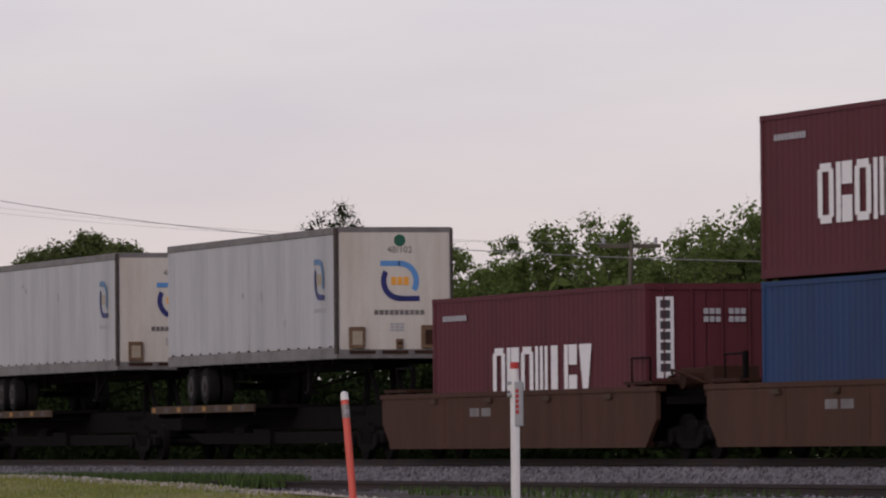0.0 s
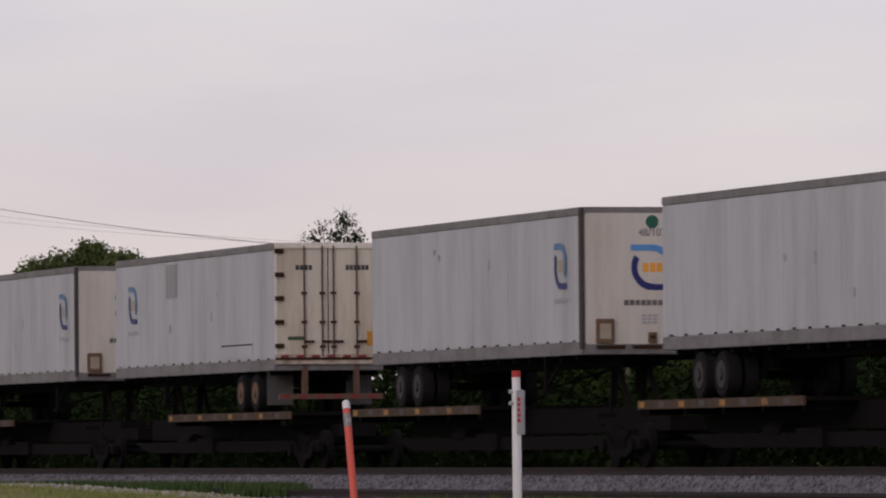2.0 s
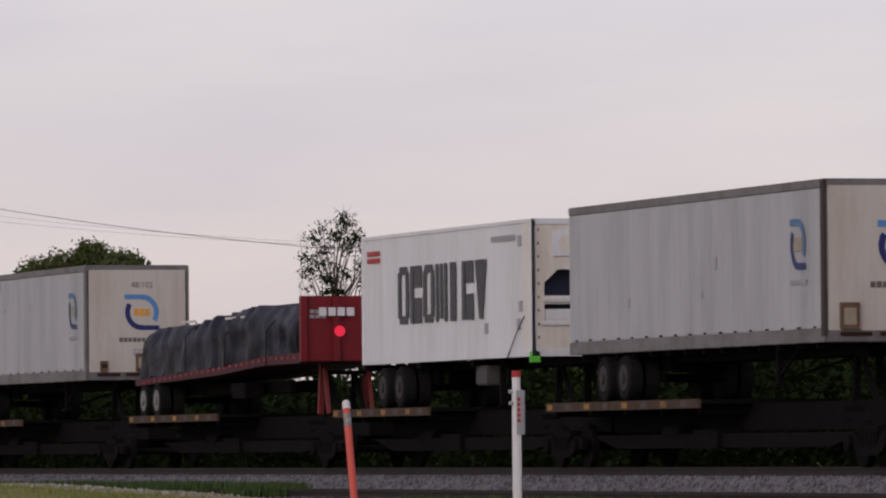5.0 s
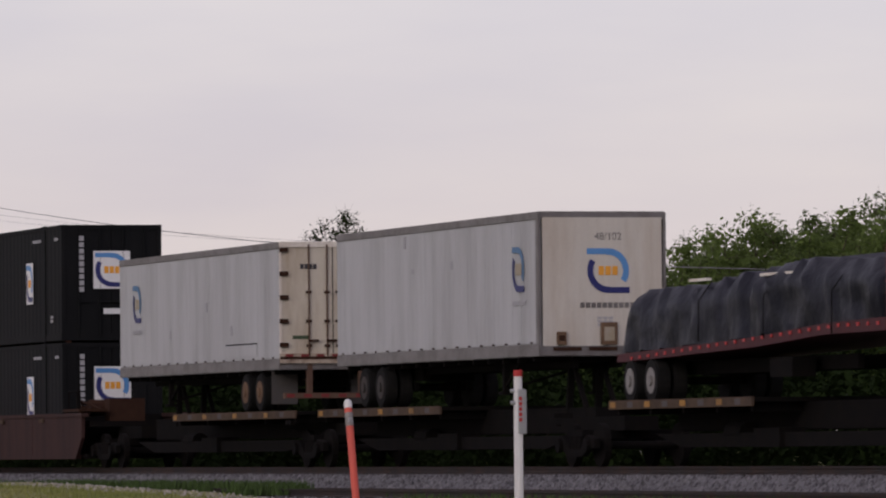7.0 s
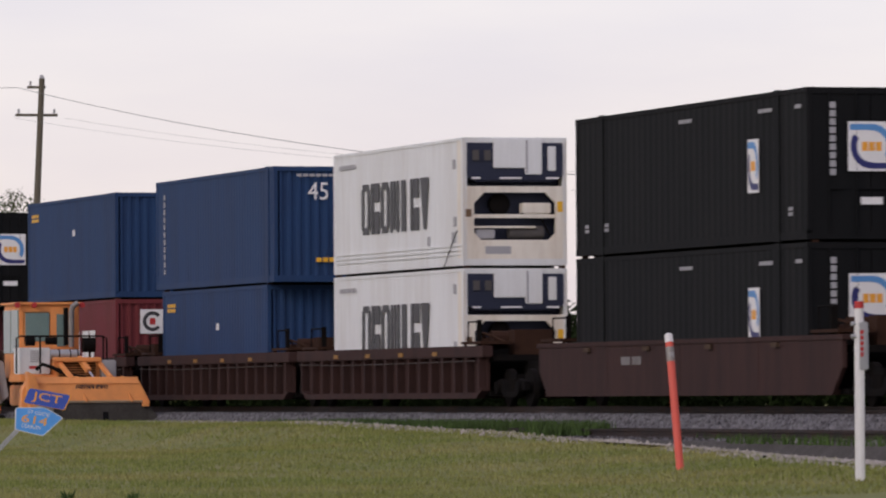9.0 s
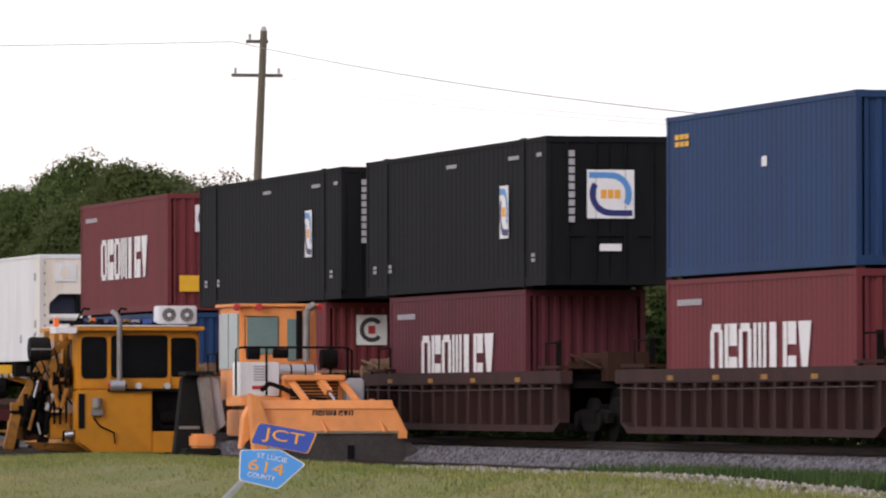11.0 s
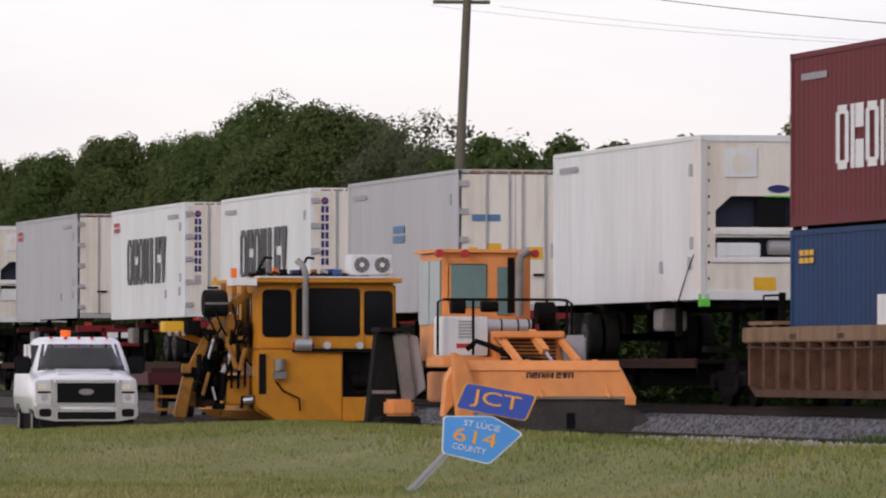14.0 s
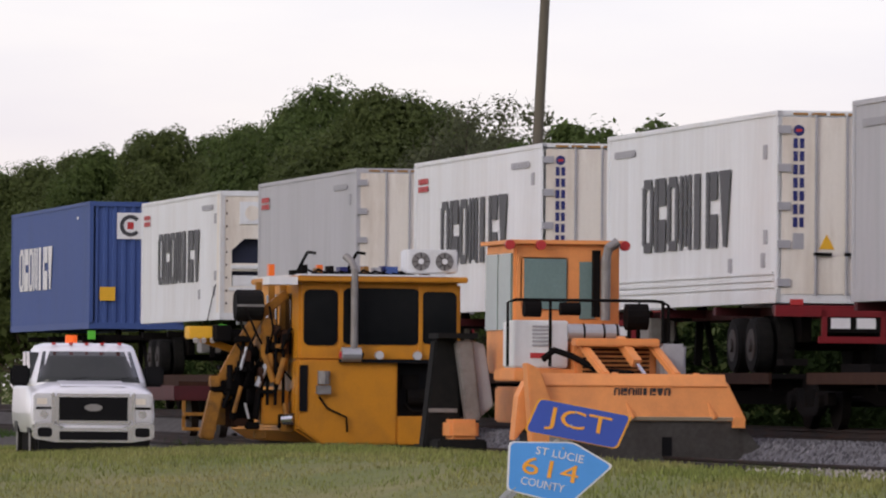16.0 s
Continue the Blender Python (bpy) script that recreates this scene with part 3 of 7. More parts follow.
def tree(x, y, height, spread, leaf, label, seed, leaves=24000, leaf_size=0.1, lobes=24, lobe=0.34, fill=900, trunk=0.16, base=0.25, shell=0.3, bare=0):
    """A tapered trunk, limbs to each lobe of the crown, leaves thick on the lobes' skins and loose within."""
    rnd = random.Random(seed)
    rs = np.random.RandomState(seed)
    z0 = ground_z(x, y) - 0.05
    t = empty("tree", pose(x, y, z0), label, "tree", "trees behind the track")
    s = Shape()
    top = Vector((rnd.uniform(-.3, .3), rnd.uniform(-.3, .3), height * 0.66))
    s.rod((0, 0, 0), top * 0.5, trunk, 8, trunk * 0.7)
    s.rod(top * 0.5, top, trunk * 0.7, 8, trunk * 0.3)
    cz, rz = height * (1 + base) / 2, height * (1 - base) / 2
    pts, face, size = [], [], []
    total = 0.0
    blobs = []
    for i in range(lobes):
        u = 1 - 1.75 * (i + 0.5) / lobes
        a = i * 2.399963 + rnd.uniform(-0.4, 0.4)
        r = spread * lobe * rnd.uniform(0.62, 1.22)
        k = rnd.uniform(0.72, 1.0) if i else 1.0
        h = math.sqrt(max(0, 1 - u * u))
        c = Vector((math.cos(a) * h * (spread - 0.6 * r) * k, math.sin(a) * h * (spread - 0.6 * r) * k, cz + u * (rz - 0.8 * r) * k))
        blobs.append((c, r))
        total += r * r
        st = top * min(1.0, max(0.3, (c.z - 0.22 * height) / top.z))
        mid = (st + c) / 2 + Vector((rnd.uniform(-.2, .2), rnd.uniform(-.2, .2), -0.03 * height))
        s.rod(st, mid, trunk * 0.36, 5, trunk * 0.2)
        s.rod(mid, c, trunk * 0.2, 5, trunk * 0.07)
        for _ in range(3 + bare):
            d = Vector((rnd.gauss(0, 1), rnd.gauss(0, 1), rnd.gauss(0.3, 1))).normalized() * r * (1.0 if not bare else 1.35)
            s.rod(c, c + d, trunk * 0.07, 4, trunk * 0.02)
    s.done("trunk", M_BARK, t)
    for c, r in blobs:
        m = max(6, int(leaves * r * r / total * rnd.uniform(0.75, 1.25)))
        d = rs.normal(0, 1, (m, 3)) * (1, 1, 0.85)
        d /= np.linalg.norm(d, axis=1)[:, None]
        # each lobe is itself knobbly
        kn = np.array([noise.noise((q[0] * 2.2 + c.x * 3, q[1] * 2.2 + c.y, q[2] * 2.2 + c.z)) for q in d])
        rad = r * (1 + (0.42 if bare else 0.30) * kn) * (1 - shell * rs.rand(m) ** 1.6)
        pts.append(np.array(c) + d * rad[:, None])
        face.append(d + (0, 0, 0.35))
        size.append(np.full(m, leaf_size))
        if not bare:
            m = max(30, int(900 * r * r))
            d = rs.normal(0, 1, (m, 3))
            d /= np.linalg.norm(d, axis=1)[:, None]
            pts.append(np.array(c) + d * (r * rs.uniform(0.5, 0.86, m))[:, None])
            face.append(d)
            size.append(np.full(m, 0.13))
    if fill:
        d = rs.normal(0, 1, (fill, 3))
        d /= np.linalg.norm(d, axis=1)[:, None]
        d *= (rs.rand(fill) ** 0.4)[:, None]
        pts.append(d * (spread * 0.72, spread * 0.72, rz * 0.76) + (0, 0, cz - 0.05 * rz))
        face.append(d + (0, 0, 0.2))
        size.append(np.full(fill, 0.24))
    leaf_sheet("crown", np.concatenate(pts), np.concatenate(face), np.concatenate(size), leaf, rs, t)
    return t


# x, y, height, spread; the old oaks behind the far end of the train
for i, (x, y, h, w) in enumerate([(-359.4, 51.0, 8.8, 3.4), (-340.2, 50.0, 8.5, 3.0), (-341.5, 51.5, 8.9, 2.8), (-320.3, 49.5, 8.4, 2.6), (-322.1, 51.0, 9.0, 2.6), (-307.8, 50.0, 8.6, 2.4), (-309.9, 51.5, 8.5, 2.6), (-293.8, 50.0, 8.2, 2.6), (-283.4, 49.5, 8.4, 3.0), (-279.3, 50.0, 8.8, 3.2), (-268.1, 49.0, 8.2, 3.0), (-268.2, 50.0, 8.1, 2.8), (-269.6, 51.0, 7.9, 2.4)]):
    tree(x, y, h + 1.05, w * 1.12, M_LEAF_D if i % 3 else M_LEAF, "broad dark green oak with a dense rounded crown", 40 + i, 52000, 0.062, 34, 0.33, 1500, 0.22, 0.12, 0.2)
for i, (x, y, h, w) in enumerate([(-256.9, 49.5, 7.8, 2.0), (-258.4, 50.5, 8.0, 2.2), (-252.1, 50.0, 7.6, 2.0)]):
    tree(x, y, h + 0.75, w * 1.1, M_LEAF_O, "thin olive-grey tree with an airy crown", 60 + i, 9000, 0.075, 34, 0.26, 500, 0.14, 0.2, 0.7, 1)
for i, (x, y, h, w) in enumerate([(-247.8, 50.0, 7.2, 2.0), (-246.3, 50.5, 7.0, 2.0), (-239.3, 50.0, 6.9, 1.8), (-237.2, 51.0, 6.7, 1.4)]):
    tree(x, y, h + 0.55, w * 1.4, M_LEAF, "mid-green tree with a ragged crown", 70 + i, 12000, 0.085, 26, 0.3, 700, 0.14, 0.2, 0.45)
for i, (x, y, h, w) in enumerate([(-244.7, 58.0, 7.7, 2.6), (-245.3, 60.0, 8.4, 3.0), (-231.9, 58.0, 7.6, 2.4)]):
    tree(x, y, h + 0.6, w, M_LEAF_D, "dark green tree with a ragged top", 80 + i, 26000, 0.085, 30, 0.32, 1800, 0.16, 0.12, 0.4)
for i, (x, y, h, w) in enumerate([(-182.9, 55.0, 6.2, 1.6), (-185.8, 57.0, 6.4, 1.8), (-175.2, 55.0, 6.5, 1.6), (-174.2, 56.0, 6.8, 2.0), (-168.1, 55.0, 6.5, 1.6), (-164.1, 55.0, 6.0, 1.8), (-167.4, 57.0, 6.3, 2.0), (-158.6, 55.0, 6.4, 2.2)]):
    tree(x, y, h + 0.5, w, M_LEAF_L, "young light green tree with loose upright sprays", 90 + i, 6500, 0.075, 34, 0.24, 500, 0.1, 0.2, 0.8, 2)
for i, (x, y, h, w) in enumerate([(-168.6, 57.0, 6.0, 1.6), (-165.9, 57.0, 6.4, 2.0), (-160.5, 56.0, 6.5, 2.0), (-157.7, 56.0, 6.6, 2.2), (-152.1, 55.0, 6.4, 2.0), (-155.5, 57.0, 6.8, 2.4), (-146.6, 55.0, 6.5, 2.4), (-145.8, 56.0, 6.6, 2.6)]):
    tree(x, y, h + 0.18 + 0.05 * i, w, M_LEAF if i % 2 else M_LEAF_L, "green tree with a leafy uneven crown", 110 + i, 12000, 0.075, 34, 0.26, 700, 0.12, 0.15, 0.7, 1)
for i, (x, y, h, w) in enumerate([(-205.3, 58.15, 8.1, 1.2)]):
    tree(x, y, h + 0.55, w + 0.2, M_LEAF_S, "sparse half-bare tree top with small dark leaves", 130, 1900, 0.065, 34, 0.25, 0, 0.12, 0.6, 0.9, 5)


def thicket(x0, x1, y0, y1, height, count, leaf, label, seed):
    """Undergrowth behind the track, too dense to tell apart: leaves heaped in uneven mounds."""
    rnd = random.Random(seed)
    s = Shape()
    for _ in range(count):
        x, y = rnd.uniform(x0, x1), rnd.uniform(y0, y1)
        top = height * (0.62 + 0.38 * noise.noise((x * 0.22, y * 0.3, seed)) + 0.25 * noise.noise((x * 0.9, y * 0.9, seed)))
        z = -0.5 + top * rnd.random() ** 0.6
        q = Euler((rnd.uniform(-1, 1), rnd.uniform(-1, 1), rnd.uniform(0, 6.3))).to_quaternion()
        w = rnd.uniform(0.06, 0.17)
        p = Vector((x, y, z))
        s.add([p + q @ Vector(o) for o in ((-w, 0, 0), (0, -w * 0.5, w * 0.1), (w, 0, 0), (0, w * 0.5, w * 0.1))], [(0, 1, 2, 3)])
    me = bpy.data.meshes.new("thicket")
    me.from_pydata(s.v, [], s.f)
    me.materials.append(leaf)
    return tagged(new("thicket", me), label, "undergrowth", kind="stuff")


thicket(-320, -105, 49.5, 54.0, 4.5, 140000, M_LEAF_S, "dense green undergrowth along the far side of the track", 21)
thicket(-460, -225, 49, 56, 7.5, 60000, M_LEAF_D, "dense dark green wood behind the track", 22)
# Extra low strip, added to close the sky gaps beneath the thicket.
thicket(-320, -105, 55.2, 57.0, 1.7, 26000, M_LEAF_S, "low shade-dark bushes added behind the track", 25)
thicket(-300, -110, 58, 64, 4.2, 40000, M_LEAF_S, "green undergrowth, coloured for the shade under the trees", 23)
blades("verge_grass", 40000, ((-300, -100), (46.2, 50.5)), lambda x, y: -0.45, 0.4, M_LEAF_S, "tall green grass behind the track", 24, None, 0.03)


# ---- the train ----
Q = dict(K0=-107.06, K1=-125.88, T0=-146.85, T1=-166.38, T2=-188.90, T3=-207.55, R0=-224.90, T6=-261.55, T7=-280.94, K2=-301.60, K3=-327.37, K4=-345.81, K5=-364.84, K6=-385.85, K8=-404.56, K9=-425.21, R1=-443.80, R2=-465.17, R3=-481.99, R4=-499.65, R5=-518.14, R6=-535.58, R7=-556.80, FL=-242.00)
TRAIN = []     # each moving thing and the place of its leading end at the start


def rolling(name, q, label, category, group):
    ob = empty(name, pose(q, TY, RZ), label, category, group)
    TRAIN.append((ob, q))
    return ob


def bogie(parent, x):
    b = Shape()
    for y in (-1.02, 1.02):
        b.prism([(x - 1.25, 0.55), (x - 0.75, 0.62), (x - 0.35, 0.34), (x + 0.35, 0.34), (x + 0.75, 0.62), (x + 1.25, 0.55), (x + 1.25, 0.36), (x + 0.85, 0.36), (x + 0.45, 0.2),
                 (x - 0.45, 0.2), (x - 0.85, 0.36), (x - 1.25, 0.36)], "y", y - 0.06, y + 0.06)
        for k in range(3):
            b.rod((x - 0.2 + 0.2 * k, y, 0.32), (x - 0.2 + 0.2 * k, y, 0.6), 0.07, 8)
    b.box(x - 0.25, x + 0.25, -1.0, 1.0, 0.55, 0.72)
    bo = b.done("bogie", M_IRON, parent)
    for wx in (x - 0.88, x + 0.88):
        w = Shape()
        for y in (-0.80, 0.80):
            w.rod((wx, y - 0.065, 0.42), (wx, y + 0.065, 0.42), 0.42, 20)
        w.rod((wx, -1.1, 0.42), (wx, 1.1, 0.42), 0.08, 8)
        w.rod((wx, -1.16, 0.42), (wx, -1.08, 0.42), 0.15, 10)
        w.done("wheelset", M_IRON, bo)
    return bo


def spine_car(q, length, near_first, deck=1.26, long=False, label="low black spine flatcar with yellow-edged wheel decks"):
    """A trough-less flatcar: a centre sill, wheel decks with reflective edges, a hitch post, a bogie at the leading end."""
    c = rolling("spine_car", q, label, "railway car", "spine cars")
    L = length
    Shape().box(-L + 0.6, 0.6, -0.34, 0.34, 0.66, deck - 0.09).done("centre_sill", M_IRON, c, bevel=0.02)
    # Added solid that fills the dark region below the deck, hiding greenery behind.
    Shape().prism([(0.6, 0.62), (-1.2, 0.36), (-L + 2.2, 0.36), (-L + 0.6, 0.62)], "y", -0.8, 0.8).done("belly_filler", M_IRON, c)
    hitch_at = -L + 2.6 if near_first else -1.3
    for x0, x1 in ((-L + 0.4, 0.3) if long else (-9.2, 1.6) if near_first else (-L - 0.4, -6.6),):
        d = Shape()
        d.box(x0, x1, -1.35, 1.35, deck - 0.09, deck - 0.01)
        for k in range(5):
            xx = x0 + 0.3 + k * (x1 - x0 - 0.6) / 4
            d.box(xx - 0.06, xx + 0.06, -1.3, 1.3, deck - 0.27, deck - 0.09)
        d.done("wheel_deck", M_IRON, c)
        e = Shape().box(x0, x1, -1.40, -1.352, deck - 0.17, deck).done("deck_edge", M_RUSTY if long else M_DECKEDGE, c, "worn brown deck edge")
        for k in range(0 if long else 8):
            w = (x1 - x0) / 8
            Shape().box(x0 + w * k + 0.1, x0 + w * k + 0.42, -1.406, -1.401, deck - 0.14, deck - 0.03).done("reflector", (M_REFLECT, M_FLAP, M_REFLECT, M_FLAP)[k % 4], e)
    h = Shape()
    for y in (-0.3, 0.3):
        h.beam((hitch_at, y, 1.0), (hitch_at + 0.25, y, 2.15), 0.12, 0.12)
        h.beam((hitch_at + 1.3, y, 1.0), (hitch_at + 0.3, y, 2.1), 0.09, 0.09)
    h.box(hitch_at - 0.3, hitch_at + 0.7, -0.5, 0.5, 2.08, 2.16)
    h.done("hitch", M_IRON, c, "grimy trailer hitch, shade put into its black")
    g = Shape()
    g.box(-L * 0.5 - 0.7, -L * 0.5 + 0.7, -0.9, -0.4, 0.35, 0.7)
    g.rod((-L * 0.62, -0.62, 0.62), (-L * 0.62 - 0.9, -0.62, 0.62), 0.2, 10)
    g.rod((-L * 0.2, -0.35, 0.5), (-L * 0.8, -0.35, 0.5), 0.035, 6)
    g.done("brake_gear", M_IRON, c)
    bogie(c, 1.5)
    s = Shape()
    for k in range(3):
        s.box(1.0 - 0.02, 1.02, -1.3 + 0.02 * k, -1.2, 0.8 + 0.2 * k, 0.83 + 0.2 * k)
    s.box(0.6, 2.4, -0.35, 0.35, 0.7, 0.98)
    s.box(0.75, 1.15, -1.38, -1.0, 0.95, 1.05)
    s.done("end_platform", M_IRON, c)
    return c


def axle_set(parent, xs, z, half, rim=None, r=0.43):
    for x in xs:
        for side in (-1, 1):
            y0 = side * half
            t = Shape()
            for k in (0.0, 0.33):
                a = y0 - side * k
                t.rod((x, a, z), (x, a - side * 0.27, z), r, 22)
            wh = t.done("wheel", M_TYRE, parent, bevel=0.03)
            Shape().rod((x, y0 + side * 0.012, z), (x, y0 - side * 0.05, z), 0.25, 16).rod((x, y0 + side * 0.05, z), (x, y0, z), 0.11, 10).done("rim", rim or M_RIM, wh, "dusty grey rim")


TB, TT = 2.18, 5.03        # floor and roof of a trailer over the rail


def trailer(q, doors, label, seed, rounded=False, patch=None):
    """A 48-foot highway trailer. doors: its rear doors lead; otherwise its front wall does."""
    L, W = 14.63, 2.59
    h = W / 2
    rnd = random.Random(seed)
    c = rolling("trailer", q, label, "trailer", "white trailers")
    b = Shape()
    if rounded:
        k = 0.28
        out = [(-L, -h), (-k, -h), (-k * 0.3, -h + k * 0.3), (0, -h + k), (0, h - k), (-k * 0.3, h - k * 0.3), (-k, h), (-L, h)]
        b.prism(out, "z", TB + 0.24, TT - 0.16)
    else:
        b.box(-L, 0, -h, h, TB + 0.24, TT - 0.16)
    b.done("body", M_TRAILER, c, bevel=0.012)
    s = Shape()
    for i in range(1, 24):
        x = -i * L / 24 + 0.0
        s.box(x - 0.008, x + 0.008, -h - 0.003, -h, TB + 0.3, TT - 0.2)
    tagged(s.done("panel_rib", M_TRAILER, c), kind="stuff")
    for nm, z0, z1 in (("bottom_rail", TB, TB + 0.24), ("top_rail", TT - 0.16, TT)):
        Shape().box(-L - 0.01, 0.01, -h - 0.012, h + 0.012, z0, z1).done(nm, M_RAIL_GREY, c, "grey metal rail", bevel=0.015)
    m = Shape()
    for i in range(17):
        x = -0.5 - i * (L - 1.0) / 16
        m.box(x - 0.1, x + 0.1 * rnd.uniform(0.2, 1), -h - 0.018, -h - 0.008, TB + 0.25, TB + 0.285)
    tagged(m.done("marker_strip", M_RUSTY, c), kind="stuff")
    if not doors:
        for y in (-h, h):
            Shape().box(-0.16, 0.03, y - 0.03, y + 0.03, TB + 0.1, TT - 0.02).done("corner_post", M_RAIL_GREY if rounded else M_POSTDARK, c, "dark corner post", bevel=0.01)
        Shape().box(0.0, 0.016, -h + 0.06, h - 0.06, TB + 0.2, TT - 0.12).done("front_wall", M_FRONT, c, "cream-white stained front wall")
        swoosh_logo((0.96, 0.98), on_end(0.012, 0.12, 3.86), c, plate=False)
        letters("size_mark", "48/102", 0.56, 0.15, on_end(0.02, 0.12, 4.54), M_RAIL_GREY, c)
        if not rounded:
            d = Shape().rod((0.016, 0.12, 4.74), (0.022, 0.12, 4.74), 0.13, 18).done("round_sticker", mat("sticker_green", (0.02, 0.11, 0.07), 0.5), c, "dark green round sticker")
        bars("number_mark", 1.15, 0.15, on_end(0.018, 0.1, 3.18), M_RAIL_GREY, c, 1, 10)
        bars("small_print", 0.34, 0.2, on_end(0.018, 0.05, 2.86), M_GREYMARK, c, 3, 3)
        for y, w in ((-0.86, 0.2), (0.12, 0.34), (0.9, 0.16)) if rounded else ((-0.86, 0.36), (0.1, 0.16), (0.8, 0.42)):
            bx = Shape().box(0.016, 0.07, y - w / 2, y + w / 2, TB + 0.22, TB + 0.22 + min(0.5, w * 1.3)).done("connection_box", M_BOXRUST, c, "rusty connection box", bevel=0.01)
            Shape().box(0.071, 0.078, y - w / 3.2, y + w / 3.2, TB + 0.3, TB + 0.18 + min(0.44, w * 1.15)).done("box_plate", M_FADETAN if 0.3 < w < 0.4 else M_RUSTY, bx)
        bars("floor_stain", 2.2, 0.1, on_end(0.02, 0, TB + 0.14), M_RUSTY, c, 1, 3)
    else:
        e = Shape().box(0.0, 0.02, -h + 0.02, h - 0.02, TB + 0.36, TT - 0.1).done("door_panel", M_TRAILER_END, c, "cream rear doors stained with rust")
        Shape().box(0, 0.05, -h, h, TT - 0.12, TT + 0.004).done("door_header", M_CREAM, c)
        Shape().box(0, 0.06, -h, h, TB + 0.14, TB + 0.36).done("door_sill", M_SILL, c, "rust-streaked cream door sill")
        for y in (-h, h):
            Shape().box(0, 0.05, y - 0.05 * (y > 0), y + 0.05 * (y < 0), TB + 0.3, TT - 0.1).done("door_post", M_CREAM, c)
            for k in range(5):
                z = TB + 0.5 + k * 0.53
                Shape().box(0.02, 0.07, y - 0.20 * (y > 0), y + 0.20 * (y < 0), z, z + 0.1).done("hinge", M_RUSTY, c)
        for y in (-0.62, -0.2, 0.06, 0.6):
            Shape().rod((0.055, y, TB + 0.3), (0.055, y, TT - 0.06), 0.02, 8).done("lock_rod", M_RODRUST, c)
            for z in (TB + 0.5, TB + 1.05, TB + 1.7):
                Shape().box(0.02, 0.07, y - 0.06, y + 0.06, z, z + 0.06).done("rod_bracket", M_RUSTY, c)
            Shape().box(0.05, 0.08, y - 0.02, y + 0.22, TB + 0.62, TB + 0.67).done("lock_handle", M_RUSTY, c)
        Shape().box(0.02, 0.028, -0.07, -0.05, TB + 0.36, TT - 0.1).done("door_seal", M_IRON, c)
        bars("number_mark", 0.4, 0.16, on_end(0.023, -0.62, 4.48), M_DARKMARK, c, 1, 4)
        bars("number_mark", 0.55, 0.16, on_end(0.023, 0.62, 4.48), M_DARKMARK, c, 1, 6)
        Shape().box(0.06, 0.066, -h, h, TB + 0.23, TB + 0.29).done("sill_band", M_RUSTY, c, "rust-brown band")
        for k in range(7):
            Shape().box(0.066, 0.07, -h + 0.12 + 0.36 * k, -h + 0.3 + 0.36 * k, TB + 0.29, TB + 0.345).done("red_tape", M_TAPE, c)
        Shape().box(0.021, 0.027, -1.0, -0.62, TB + 0.68, TB + 0.76).done("plate", mat("plate_green", (0.06, 0.09, 0.05), 0.6), c)
        if seed % 2:
            Shape().box(0.021, 0.027, 0.84, 1.2, TB + 0.55, TB + 0.87).done("sticker", M_STICKER, c, "orange-yellow sticker")
        for y in (-0.6, 0.6):
            Shape().box(-0.1, 0.02, y - 0.06, y + 0.06, 1.62, TB + 0.15).done("guard_strut", M_RODRUST, c)
        g = Shape().box(-0.1, 0.05, -1.2, 1.2, 1.54, 1.66).done("rear_guard", M_RODRUST, c, "rusty underride guard with red and white tape")
        for k in range(6):
            Shape().box(0.051, 0.056, -1.15 + 0.4 * k, -0.97 + 0.4 * k, 1.56, 1.64).done("red_tape", M_TAPE, g)
    x_logo = -1.35 if not doors else -L + 1.75
    swoosh_logo((0.86, 1.0), on_side(x_logo, -h - 0.013, 3.92), c, plate=False, fill=False, faded=True)
    Shape().box(x_logo - 0.2, x_logo + 0.2, -h - 0.016, -h - 0.013, 3.8, 4.04).done("faded_mark", M_FADETAN, c)
    bars("number_mark", 0.9, 0.13, on_side(x_logo, -h - 0.013, 3.25), M_GREYMARK, c, 1, 6)
    for k in range(3):
        x, z = -rnd.uniform(4, 11), rnd.uniform(2.9, 4.6)
        Shape().box(x - 0.08, x + 0.08, -h - 0.02, -h - 0.006, z, z + rnd.uniform(0.08, 0.25)).done("side_fitting", M_GREYMARK, c)
    if doors:
        Shape().box(-4.6, -1.9, -h - 0.016, -h - 0.007, TB + 0.34, TB + 0.62).done("patch_panel", M_TRAILER, c)
        Shape().box(-4.6, -1.9, -h - 0.018, -h - 0.007, TB + 0.60, TB + 0.63).done("panel_edge", M_IRON, c)
    if patch:
        Shape().box(patch - 0.5, patch + 0.5, -h - 0.016, -h - 0.007, 4.02, 4.8).done("patch_panel", M_PATCH, c, "grey repair patch")
    u = Shape()
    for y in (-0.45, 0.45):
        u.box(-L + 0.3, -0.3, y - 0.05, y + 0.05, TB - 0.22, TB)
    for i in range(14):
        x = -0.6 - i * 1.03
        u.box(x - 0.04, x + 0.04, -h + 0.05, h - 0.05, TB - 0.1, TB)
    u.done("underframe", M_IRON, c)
    wx = (-1.9, -3.15) if doors else (-L + 1.9, -L + 3.15)
    axle_set(c, wx, 1.70, 1.24, M_BOXRUST if seed == 5 or seed == 12 else None)
    f = Shape()
    for y in (-0.5, 0.5):
        f.box(min(wx) - 0.9, max(wx) + 0.9, y - 0.07, y + 0.07, 1.82, TB - 0.1)
    for x in wx:
        f.rod((x, -1.0, 1.70), (x, 1.0, 1.70), 0.075, 8)
        f.box(x - 0.45, x + 0.45, -0.62, -0.52, 1.62, 1.80).box(x - 0.45, x + 0.45, 0.52, 0.62, 1.62, 1.80)
    f.done("axle_frame", M_IRON, c)
